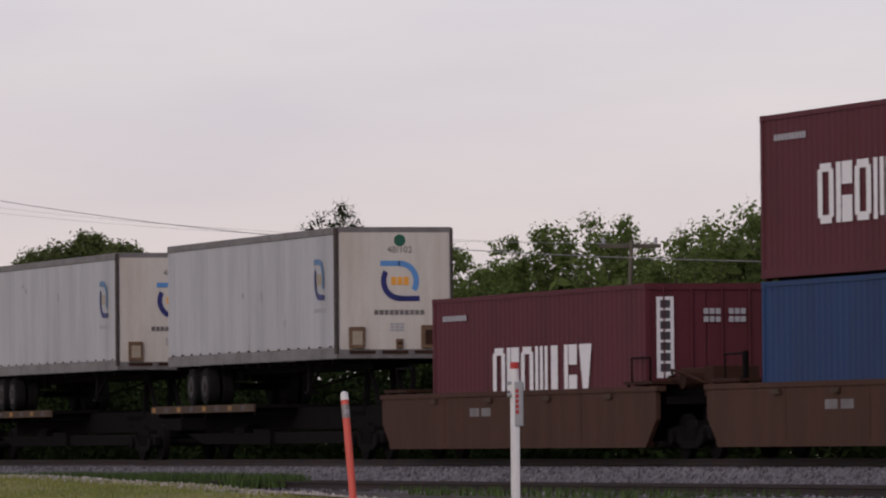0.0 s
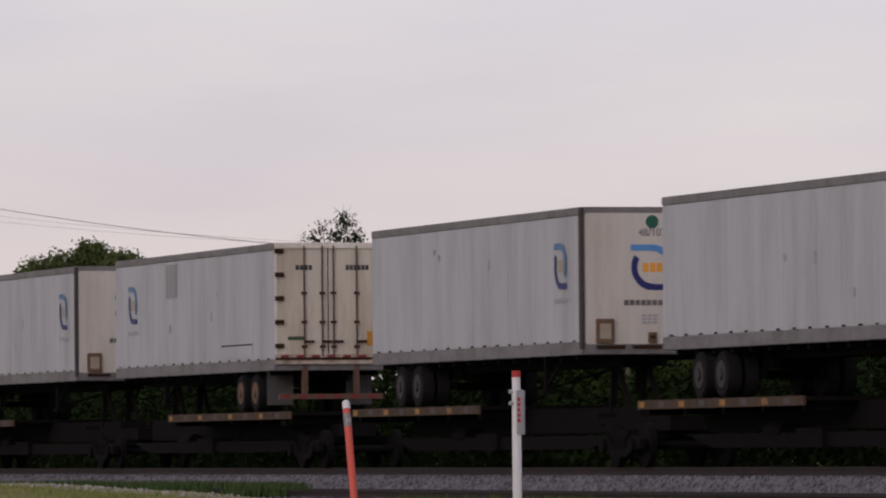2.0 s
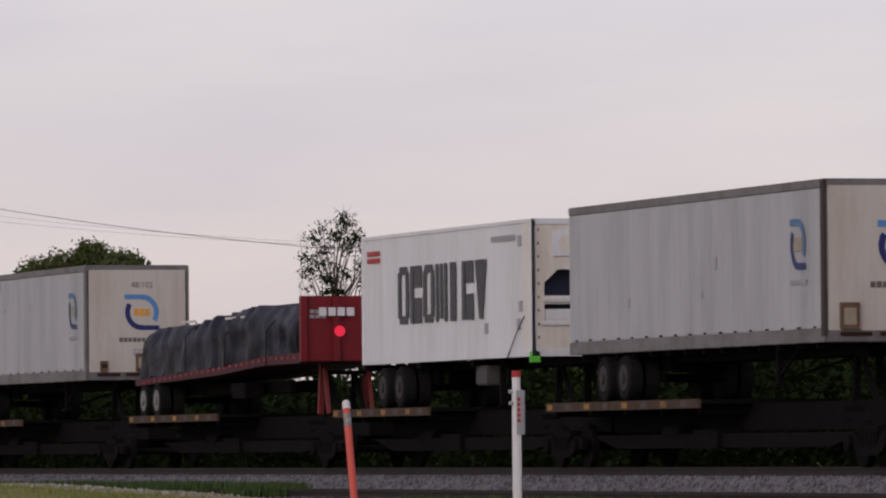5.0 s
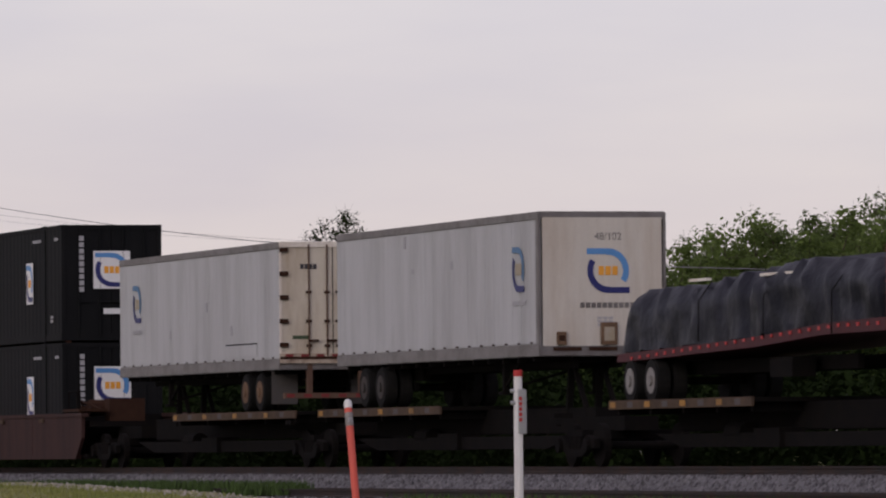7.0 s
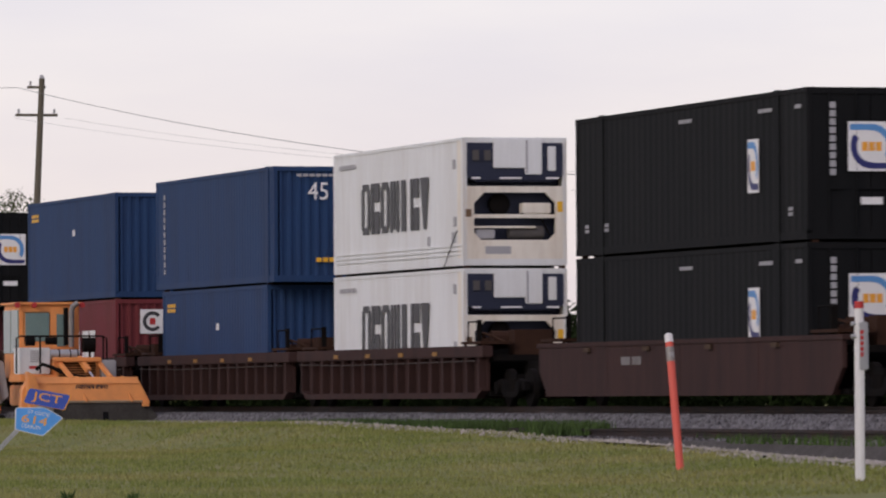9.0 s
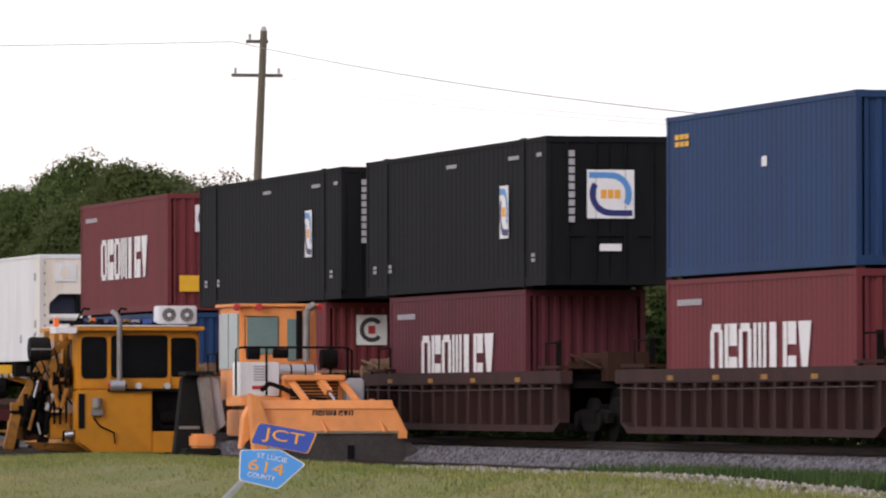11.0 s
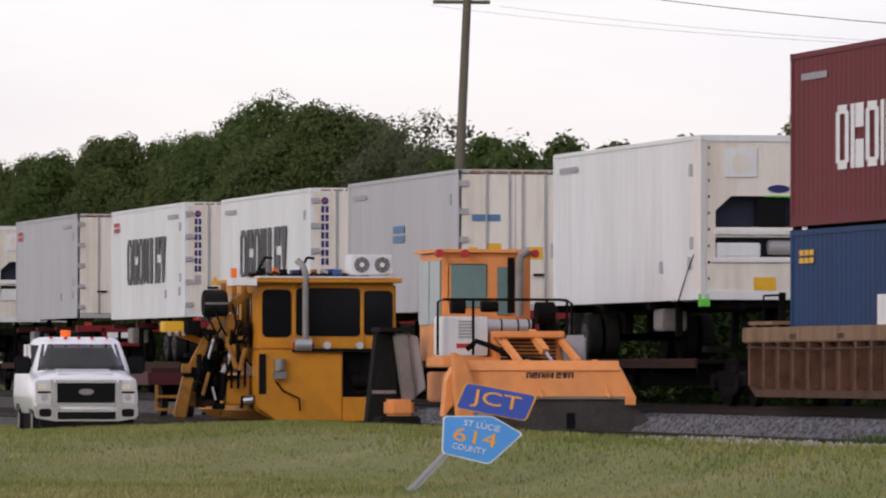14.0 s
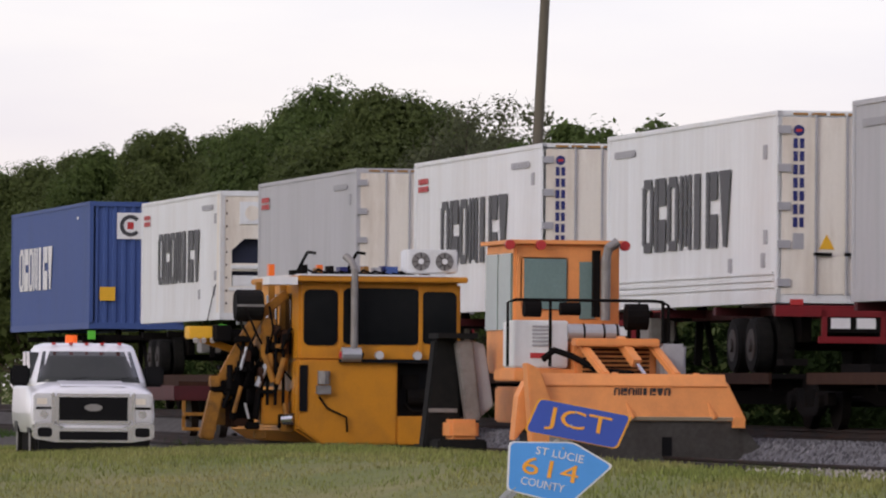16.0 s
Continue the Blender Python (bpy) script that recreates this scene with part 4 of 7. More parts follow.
    if doors:
        for y in (-1.22, 0.62):
            Shape().box(-0.97, -0.95, y, y + 0.6, 1.42, TB - 0.02).done("mud_flap", M_FLAP, c, "dull grey mud flap")
    gx = -L + 3.6 if doors else -3.4
    g = Shape()
    for y in (-0.95, 0.95):
        g.box(gx - 0.06, gx + 0.06, y - 0.06, y + 0.06, 1.5, TB)
        g.box(gx - 0.14, gx + 0.14, y - 0.12, y + 0.12, 1.45, 1.51)
        g.beam((gx, y, 1.6), (gx + 1.2, y, TB), 0.05, 0.05)
    g.beam((gx, -0.95, 1.55), (gx, 0.95, 2.1), 0.05, 0.05)
    g.done("landing_gear", M_IRON, c)
    return c


def side_wave(L, W, z0, z1, x0, x1, pitch=0.3, depth=0.04):
    """Folded sheet walls of both long sides."""
    s = Shape()
    n = int((x1 - x0) / pitch)
    p = (x1 - x0) / n
    for y, d in ((-W / 2, 1), (W / 2, -1)):
        pts = []
        for i in range(n):
            a = x0 + i * p
            pts += [(a, 0), (a + p * 0.3, 0), (a + p * 0.45, depth), (a + p * 0.85, depth)]
        pts.append((x1, 0))
        k = len(s.v)
        for x, o in pts:
            s.v += [(x, y + d * o, z0), (x, y + d * o, z1)]
        m = len(pts)
        s.f += [(k + 2 * i, k + 2 * i + 2, k + 2 * i + 3, k + 2 * i + 1) for i in range(m - 1)]
    return s


def container(q, L, z0, z1, paint, label, end="wave", name="shipping_container", group="containers", posts=()):
    """A steel box on the train: frame, folded walls, castings, and a leading end of folded sheet or doors."""
    W = 2.44 if L < 16 else 2.59
    h = W / 2
    c = rolling(name, q, label, "container", group)
    f = Shape()
    for y in (-1, 1):
        ya, yb = sorted((y * h, y * (h - 0.1)))
        for z in ((z0, z0 + 0.16), (z1 - 0.09, z1)):
            f.box(-L, 0, ya, yb, *z)
        for x in (-L, -0.14):
            f.box(x, x + 0.14, ya, yb, z0, z1)
    for z in ((z0, z0 + 0.16), (z1 - 0.12, z1)):
        for x in (-L, -0.12):
            f.box(x, x + 0.12, -h, h, *z)
    f.done("frame", paint, c)
    side_wave(L, W - 0.03, z0 + 0.1, z1 - 0.05, -L + 0.1, -0.1, 0.3 if L < 16 else 0.4, 0.010 if L < 16 else 0.006).done("side_wall", paint, c)
    Shape().box(-L + 0.05, -0.05, -h + 0.06, h - 0.06, z1 - 0.05, z1 - 0.02).done("roof", paint, c)
    Shape().box(-L + 0.05, -0.05, -h + 0.06, h - 0.06, z0 + 0.05, z0 + 0.1).done("floor_pan", M_IRON, c)
    for x in (-L, -0.18):
        for y in (-h - 0.006, h - 0.156):
            for z in (z0 - 0.004, z1 - 0.115):
                Shape().box(x - 0.004 if x < -1 else x, x + 0.18 if x < -1 else 0.006, y, y + 0.162, z, z + 0.12).done("corner_casting", paint, c)
    for px in posts:
        Shape().box(px - 0.16, px + 0.16, -h - 0.012, -h + 0.05, z0 - 0.02, z1 + 0.02).done("lifting_post", paint, c)
    e = Shape()
    n = 9
    p = (W - 0.3) / n
    pts = []
    for i in range(n):
        a = -h + 0.15 + i * p
        pts += [(a, -0.03), (a + p * 0.3, -0.03), (a + p * 0.45, -0.075), (a + p * 0.85, -0.075)]
    pts.append((h - 0.15, -0.03))
    if end == "wave":
        for y, x in pts:
            e.v += [(x, y, z0 + 0.12), (x, y, z1 - 0.1)]
        e.f = [(2 * i, 2 * i + 2, 2 * i + 3, 2 * i + 1) for i in range(len(pts) - 1)]
        e.done("end_wall", paint, c)
    else:
        e.box(-0.06, -0.03, -h + 0.1, -0.01, z0 + 0.14, z1 - 0.1).box(-0.06, -0.03, 0.01, h - 0.1, z0 + 0.14, z1 - 0.1)
        e.done("end_door", paint, c)
        for y in (-0.85, -0.3, 0.3, 0.85):
            Shape().rod((0.0, y, z0 + 0.1), (0.0, y, z1 - 0.06), 0.02, 8).box(-0.03, 0.03, y - 0.02, y + 0.3 * (1 if y < 0 else -1), z0 + 0.95, z0 + 1.0).done("lock_rod", paint, c)
    Shape().box(-L + 0.02, -L + 0.05, -h + 0.1, h - 0.1, z0 + 0.1, z1 - 0.08).done("rear_wall", paint, c)
    return c


def reefer_end(c, z0, z1):
    """The machinery end of a refrigerated box: a dark fan housing with white covers above, a round-cornered open bay with machinery below."""
    h, H = 1.22, z1 - z0
    u = lambda k: z0 + k * H
    Shape().box(-0.5, -0.42, -h + 0.08, h - 0.08, z0 + 0.1, z1 - 0.05).done("bay_back", M_UNIT, c)
    fr = Shape()
    b0, b1 = u(0.20), u(0.57)
    for s in (-1, 1):
        ya, yb = sorted((s * (h - 0.02), s * 0.96))
        fr.box(-0.12, 0.0, ya, yb, u(0.05), u(0.62))
        fr.prism([(s * 0.96, b1), (s * 0.72, b1), (s * 0.96, b1 - 0.24)], "x", -0.12, 0.0)
        fr.prism([(s * 0.96, b0), (s * 0.80, b0), (s * 0.96, b0 + 0.16)], "x", -0.12, 0.0)
    fr.box(-0.12, 0.0, -0.96, 0.96, b1, u(0.62)).box(-0.12, 0.0, -0.96, 0.96, u(0.05), b0)
    fr.done("bay_frame", M_CREAM, c, "stained cream frame of the machinery bay")
    for k, w in ((0.385, 0.09), (0.30, 0.05)):
        Shape().box(-0.14, -0.03, -0.96, 0.96 if k > 0.35 else 0.5, u(k) - w / 2, u(k) + w / 2).done("cross_bar", M_CREAM, c, bevel=0.01)
    Shape().box(-0.4, -0.05, 0.2, 0.86, u(0.405), u(0.49)).done("control_box", M_CREAM, c, bevel=0.02)
    Shape().box(-0.4, -0.08, -0.9, -0.45, u(0.21), u(0.285)).done("control_box", M_GREYMARK, c, bevel=0.02)
    Shape().rod((-0.25, -0.1, u(0.26)), (-0.25, 0.72, u(0.26)), 0.15, 16).done("compressor", M_FLAP, c, bevel=0.02)
    Shape().rod((-0.4, -0.3, u(0.48)), (-0.2, -0.3, u(0.48)), 0.24, 18).done("condenser_fan", M_IRON, c)
    Shape().tube([(-0.1, 0.1, u(0.37)), (-0.08, 0.35, u(0.46)), (-0.1, 0.6, u(0.39)), (-0.1, 0.85, u(0.24))], 0.02).done("pipe", M_IRON, c)
    Shape().box(-0.06, 0.006, 0.99, 1.12, u(0.42), u(0.5)).done("label_plate", M_YELLOWMARK, c)
    Shape().box(-0.06, 0.006, -1.16, -1.02, u(0.38), u(0.44)).done("label_plate", M_BOXRUST, c)
    Shape().box(0.0, 0.006, -0.7, -0.1, u(0.09), u(0.15)).done("label_plate", M_GREYMARK, c)
    top = Shape()
    top.prism([(-h + 0.06, u(0.70)), (-0.9, u(0.655)), (0.9, u(0.655)), (h - 0.06, u(0.70)), (h - 0.06, u(0.96)), (-h + 0.06, u(0.96))], "x", -0.42, 0.03)
    top = top.done("fan_housing", M_UNIT, c, "navy-black fan housing", bevel=0.04)
    w = Shape().prism([(-0.52, u(0.99)), (-0.52, u(0.76)), (0.22, u(0.76)), (0.22, u(0.71)), (0.62, u(0.71)), (0.62, u(0.99))], "x", 0.03, 0.075)
    w = w.done("access_cover", M_REEFER, top, "white access cover", bevel=0.015)
    Shape().box(0.075, 0.09, 0.24, 0.28, u(0.72), u(0.98)).done("cover_edge", M_GREYMARK, w)
    Shape().box(0.03, 0.07, 0.76, 0.95, u(0.74), u(0.93)).done("access_cover", M_REEFER, top, bevel=0.01)
    for y, w_ in ((-1.02, 0.2), (-0.35, 0.5), (0.72, 0.3)):
        Shape().box(0.03, 0.045, y, y + w_, u(0.675), u(0.69)).done("label_plate", M_WHITE, top)
    for y in (-1.0, -0.72):
        Shape().box(0.03, 0.08, y, y + 0.14, u(0.82), u(0.9)).done("latch", M_FLAP, top)


def reefer_panel_end(c, z0, z1):
    """The flat machinery end: a cream wall with a six-sided navy opening, a narrow machinery slot and stickers below."""
    h, H = 1.22, z1 - z0
    a0, a1, b0, b1 = z0 + 0.44 * H, z0 + 0.63 * H, z0 + 0.26 * H, z0 + 0.38 * H
    Shape().box(-0.5, -0.3, -h + 0.09, h - 0.09, z0 + 0.1, z1 - 0.06).done("bay_back", M_UNIT, c)
    w = Shape()
    w.box(-0.3, -0.02, -h + 0.09, h - 0.09, a1, z1 - 0.1).box(-0.3, -0.02, -h + 0.09, h - 0.09, b1, a0).box(-0.3, -0.02, -h + 0.09, h - 0.09, z0 + 0.14, b0)
    for s in (-1, 1):
        ya, yb = sorted((s * (h - 0.09), s * 0.95))
        w.box(-0.3, -0.02, ya, yb, a0, a1).box(-0.3, -0.02, ya, yb, b0, b1)
        w.prism([(s * 0.95, a1), (s * 0.66, a1), (s * 0.95, a1 - 0.26)], "x", -0.3, -0.02)
    w.done("end_wall", M_CREAM, c, "cream machinery end wall with an opening")
    Shape().box(-0.28, -0.06, -0.18, 0.34, a0, a1 - 0.02).done("fan_shroud", M_GRILLE, c)
    Shape().box(-0.25, -0.05, 0.5, 0.8, a0, a0 + 0.24).done("control_box", M_REEFER, c, bevel=0.02)
    Shape().box(-0.28, -0.03, -0.93, -0.12, b0, b1 - 0.1).done("control_box", M_REEFER, c, bevel=0.02)
    Shape().rod((-0.18, 0.05, (b0 + b1) / 2), (-0.18, 0.8, (b0 + b1) / 2), 0.14, 14).done("compressor", M_GREYMARK, c, bevel=0.02)
    Shape().box(-0.02, 0.02, -0.97, 0.97, b1 + 0.04, a0 - 0.04).done("cross_bar", M_REEFER, c, bevel=0.01)
    Shape().box(-0.02, 0.015, -h + 0.2, h - 0.2, b0 - 0.1, b0 - 0.02).done("cross_bar", M_REEFER, c, bevel=0.01)
    p = Shape().box(-0.02, 0.008, -0.78, -0.2, z1 - 0.75, z1 - 0.24).done("hatch", M_REEFER, c, "square white hatch", bevel=0.006)
    Shape().prism(ring(-0.49, z1 - 0.5, 0.17, 0.17), "x", 0.008, 0.016).done("hatch_boss", M_CREAM, p)
    Shape().prism(ring(0.2, z1 - 0.95, 0.2, 0.07), "x", -0.018, -0.008).done("maker_badge", M_LOGO_DB, c, "blue oval badge")
    Shape().box(-0.019, -0.01, -0.04, 0.46, z1 - 1.1, z1 - 1.07).done("green_line", M_GREEN, c)
    for y, m in ((-0.25, M_YELLOWMARK), (0.48, M_YELLOWMARK)):
        Shape().box(-0.018, -0.008, y, y + (0.4 if y < 0 else 0.22), z0 + 0.17, z0 + 0.40).done("sticker", m, c, "orange-yellow sticker")
    for s in (-1, 1):
        for k in range(9):
            z = z0 + 0.35 + k * (H - 0.6) / 8
            Shape().box(-0.02, -0.01, s * (h - 0.15) - 0.015, s * (h - 0.15) + 0.015, z, z + 0.05).done("bolt", M_RUSTY, c)


def ring(y, z, a, b, n=18):
    """An oval's outline round a middle."""
    return [(y + a * math.cos(2 * math.pi * i / n), z + b * math.sin(2 * math.pi * i / n)) for i in range(n)]


def reefer(q, z0, z1, paint, label, unit, word=True, red_tag=False, stripe=False):
    """A 40-foot refrigerated box: smooth walls, its machinery end or its doors leading."""
    L, W, h = 12.19, 2.44, 1.22
    c = rolling("refrigerated_container", q, label, "container", "refrigerated containers")
    Shape().box(-L, 0 if not unit else -0.5, -h + 0.02, h - 0.02, z0 + 0.12, z1 - 0.06).done("body", paint, c, bevel=0.01)
    f = Shape()
    for y in (-1, 1):
        ya, yb = sorted((y * h, y * (h - 0.1)))
        f.box(-L, 0, ya, yb, z0, z0 + 0.18).box(-L, 0, ya, yb, z1 - 0.08, z1)
        for x in (-L, -0.16):
            f.box(x, x + 0.16, ya, yb, z0, z1)
    f.box(-0.12, 0, -h, h, z0, z0 + 0.16).box(-0.12, 0, -h, h, z1 - 0.12, z1)
    f.done("frame", paint if not unit else M_REEFER, c, bevel=0.008)
    if stripe:
        for k in range(3):
            Shape().box(-L + 0.2, -0.2, -h - 0.012, -h + 0.01, z0 + 0.24 + 0.1 * k, z0 + 0.285 + 0.1 * k).done("side_rib", paint, c)
    if unit:
        Shape().box(-0.5, -0.0, -h + 0.001, -h + 0.08, z0 + 0.1, z1 - 0.05).done("end_cheek", M_CREAM, c)
        Shape().box(-0.5, -0.0, h - 0.08, h - 0.001, z0 + 0.1, z1 - 0.05).done("end_cheek", M_CREAM, c)
        if z1 > 5.2 or z0 < 1:
            reefer_end(c, z0, z1)
        else:
            reefer_panel_end(c, z0, z1)
        Shape().tube([(-0.4, -h - 0.03, z0 + 0.8), (-0.9, -h - 0.03, z0 + 0.5), (-1.6, -h - 0.03, z0 - 0.02)], 0.012).done("cable", M_IRON, c)
    else:
        Shape().box(-0.02, 0.012, -h + 0.08, -0.01, z0 + 0.14, z1 - 0.1).done("end_door", M_CREAM, c)
        Shape().box(-0.02, 0.012, 0.01, h - 0.08, z0 + 0.14, z1 - 0.1).done("end_door", M_CREAM, c)
        for y in (-0.62, -0.14, 0.14, 0.62):
            rod = Shape().rod((0.045, y, z0 + 0.12), (0.045, y, z1 - 0.06), 0.02, 8).done("lock_rod", M_GREYMARK, c)
            Shape().box(0.03, 0.07, y - 0.03, y + 0.25 * (1 if y < 0 else -1), z0 + 0.72, z0 + 0.77).done("lock_handle", M_IRON, rod)
        for y in (-h + 0.01, h - 0.21):
            for k in range(5):
                z = z0 + 0.25 + k * 0.58
                Shape().box(0.0, 0.05, y, y + 0.2, z, z + 0.12).done("hinge", M_GREYMARK, c)
        bars("header_tape", 2.0, 0.05, on_end(0.006, 0, z1 - 0.05), M_REFLECT, c, 1, 7)
    if word:
        block_word("company_mark", 7, 6.5, 1.2, on_side(-6.2, -h - 0.004, (z0 + z1) / 2 + 0.05), M_DARKMARK, c, 3, "large black upright company lettering blocks")
        if not unit:
            for k in range(7):
                z = z1 - 0.42 - 0.2 * k
                v = Shape()
                v.box(0.014, 0.02, -0.97, -0.90, z - 0.15, z).box(0.014, 0.02, -0.87, -0.80, z - 0.15, z)
                v.done("company_mark", M_LOGO_DB, c, "blue lettering block")
            Shape().prism(ring(-0.885, z1 - 0.30, 0.085, 0.085), "x", 0.013, 0.02).done("round_mark", M_LOGO_DB, c)
            Shape().box(0.02, 0.024, -0.93, -0.84, z1 - 0.32, z1 - 0.28).done("round_mark_bar", M_REDMARK, c)
            Shape().box(0.013, 0.02, -0.97, -0.80, z0 + 0.82, z0 + 1.06).done("data_plate", M_GREYMARK, c, "grey data plate")
            Shape().prism([(-0.56, z0 + 0.82), (-0.32, z0 + 0.82), (-0.44, z0 + 1.05)], "x", 0.013, 0.02).done("warning_triangle", M_YELLOWMARK, c, "yellow warning triangle")
    if red_tag:
        bars("red_mark", 1.0, 0.3, on_side(-L + 0.95, -h - 0.004, z1 - 0.45), M_REDMARK, c, 2, 5)
    bars("number_mark", 1.6, 0.16, on_side(-1.9 if red_tag else -L + 1.4, -h - 0.004, z1 - 0.34), M_GREYMARK, c, 1, 9)
    for x, z in ((-0.9, 0.55), (-0.75, 0.9), (-0.8, 2.2), (-3.1, 0.5)):
        Shape().box(x - 0.1, x + 0.1, -h - 0.006, -h + 0.03, z0 + z, z0 + z + 0.22).done("side_label", M_GREYMARK, c)
    return c


def chassis(q, red, label, lift=0.0):
    """A road chassis under a box: two long beams, twist locks, tyres, a tail with lamps."""
    L = 12.19
    paint = M_REDPAINT if red else M_IRON
    c = rolling("container_chassis", q, label, "trailer chassis", "road chassis")
    b = Shape()
    for y in (-0.42, 0.42):
        b.box(-L + 0.1, -0.1, y - 0.06, y + 0.06, 1.70 + lift, 1.875 + lift)
    for x in (-L + 0.2, -8, -4.2, -0.25):
        b.box(x - 0.1, x + 0.1, -1.2, 1.2, 1.74 + lift, 1.875 + lift)
    b.done("frame", paint, c, bevel=0.01)
    return c


def chassis_details(c, doors_lead, red, axle=1.27, lift=0.0):
    """Wheels, landing gear, tail or locks; axle: height of the axles over the rail."""
    L = 12.19
    wx = (-1.6, -2.85) if doors_lead else (-L + 1.6, -L + 2.85)
    axle_set(c, wx, axle, 1.22)
    f = Shape()
    for x in wx:
        f.rod((x, -1, axle), (x, 1, axle), 0.07, 8)
        for y in (-0.5, 0.5):
            f.box(x - 0.62, x + 0.62, y - 0.08, y + 0.08, axle + 0.05, 1.74 + lift)
    f.done("axle_frame", M_IRON, c)
    if doors_lead:
        t = Shape().box(-0.12, 0.0, -1.22, 1.22, 1.70, 1.87).done("tail_beam", M_REDBRIGHT if red else M_IRON, c, "red tail beam" if red else "")
        Shape().box(-0.06, 0.0, -0.55, 0.55, 1.30, 1.40).done("bumper", M_REDBRIGHT, c)
        for y in (-0.5, 0.42):
            Shape().box(-0.06, 0.0, y, y + 0.08, 1.4, 1.8).done("bumper_strut", M_REDBRIGHT, c)
        for y in (-0.36, 0.04):
            Shape().box(0.0, 0.008, y, y + 0.3, 1.52, 1.68).done("plate", M_WHITE, t)
        Shape().box(-0.04, -0.002, -0.46, 0.44, 1.46, 1.74).done("plate_holder", M_IRON, t)
        for y in (-1.0, 0.8):
            Shape().box(0.0, 0.02, y, y + 0.2, 1.87, 1.96).done("tail_lamp", M_REDMARK, t)
    gx = -L + 3.2 if doors_lead else -3.0
    g = Shape()
    for y in (-0.9, 0.9):
        g.box(gx - 0.06, gx + 0.06, y - 0.06, y + 0.06, 1.25, 1.88 + lift)
    g.box(gx - 0.05, gx + 0.05, -0.9, 0.9, 1.7 + lift, 1.78 + lift)
    g.done("landing_gear", M_IRON, c)
    if not doors_lead:
        Shape().box(-0.12, 0.0, -1.235, -1.05, 1.76 + lift, 1.98 + lift).done("green_lock", M_GREEN, c, "bright green corner lock")
    Shape().box(gx - 1.4, gx - 0.6, -1.05, -0.6, 1.35 + lift, 1.75 + lift).done("generator_box", M_FLAP if lift else M_HUB, c, "pale generator box", bevel=0.03)


def well_car(q, L, paint, ribbed, label, lead=2.5, tail=2.5, chord=None):
    """An articulated well wagon: a trough under a top chord, ribs or smooth sides, end platforms and a bogie. lead, tail: how far its sides reach past the load."""
    c = rolling("well_car", q, label, "railway car", "well cars")
    x0, x1 = -L - tail, lead
    chord = chord or paint
    for y, d in ((-1.46, 1), (1.46, -1)):
        def wall(outline, name, material, a, b, bevel=0.0):
            ya, yb = sorted((y + d * a, y + d * b))
            return Shape().prism(outline, "y", ya, yb).done(name, material, c, bevel=bevel)
        if ribbed:
            wall([(x0 + 0.25, 1.12), (x0 + 0.25, 0.42), (x0 + 0.7, 0.30), (x1 - 0.7, 0.30), (x1 - 0.25, 0.42), (x1 - 0.25, 1.12)], "side_panel", paint, 0.17, 0.24)
            wall([(x0 + 0.2, 0.36), (x0 + 0.7, 0.18), (x1 - 0.7, 0.18), (x1 - 0.2, 0.36), (x1 - 0.2, 0.44), (x1 - 0.75, 0.30), (x0 + 0.75, 0.30), (x0 + 0.2, 0.44)], "bottom_chord", paint, 0.02, 0.22)
            wall([(x0 - 0.1, 1.10), (x1 + 0.1, 1.10), (x1 + 0.1, 1.36), (x0 - 0.1, 1.36)], "top_chord", chord, -0.02, 0.22, 0.02)
        else:
            wall([(x0, 1.30), (x0, 0.74), (x0 + 0.55, 0.30), (x1 - 0.55, 0.30), (x1, 0.74), (x1, 1.30)], "side_panel", paint, 0.04, 0.13, 0.01)
            wall([(x0 - 0.1, 1.26), (x1 + 0.1, 1.26), (x1 + 0.1, 1.36), (x0 - 0.1, 1.36)], "top_chord", chord, 0.015, 0.2, 0.01)
            wall([(x0 + 0.62, 0.22), (x1 - 0.62, 0.22), (x1 - 0.5, 0.32), (x0 + 0.5, 0.32)], "bottom_chord", paint, 0.03, 0.18)
    if ribbed:
        n = int((x1 - x0) / 1.05)
        for i in range(n + 1):
            x = x0 + 0.35 + i * (x1 - x0 - 0.7) / n
            low = 0.40 if 0 < i < n else 0.46
            Shape().prism([(x - 0.07, -1.47), (x + 0.07, -1.47), (x + 0.05, -1.28), (x - 0.05, -1.28)], "z", low - 0.08, 1.10).done("rib", M_RIB if chord is not paint else paint, c)
        Shape().tube([(x0 + 0.3, -1.5, 1.02), (x0 + L * 0.4, -1.51, 0.98), (x1 - 0.5, -1.5, 1.02)], 0.012).done("hose", M_POSTDARK, c)
    else:
        bars("number_mark", 1.6, 0.24, on_side(-L + 4.6, -1.425, 0.95), M_RAIL_GREY, c, 1, 2)
        for k in range(3):
            x = x0 + (x1 - x0) * (k + 1) / 4
            Shape().box(x - 0.02, x + 0.02, -1.428, -1.40, 0.34, 1.26).done("weld_seam", paint, c)
    Shape().box(x0 + 0.2, x1 - 0.2, -1.24, 1.24, 0.24, 0.34).done("well_floor", M_IRON, c)
    for k in range(4):
        x = -1.6 - k * (L - 3) / 3
        Shape().box(x - 0.2, x + 0.2, -1.488, -1.446, 1.15, 1.24).done("reflector", M_REFLECT if chord is paint and ribbed else M_DECKEDGE, c)
    for x, d in ((x1, 1), (x0, -1)):
        Shape().box(min(x, x - d * 2.2), max(x, x - d * 2.2), -1.2, 1.2, 1.02, 1.16).done("end_platform", M_IRON, c)
        x -= d * 2.0
        p = Shape()
        p.box(min(x + d * 0.1, x + d * 1.8), max(x + d * 0.1, x + d * 1.8), -1.44, -0.7, 1.40, 1.46)
        for k in (0.2, 1.7):
            p.box(x + d * k - 0.03, x + d * k + 0.03, -1.40, -1.34, 1.16, 1.40)
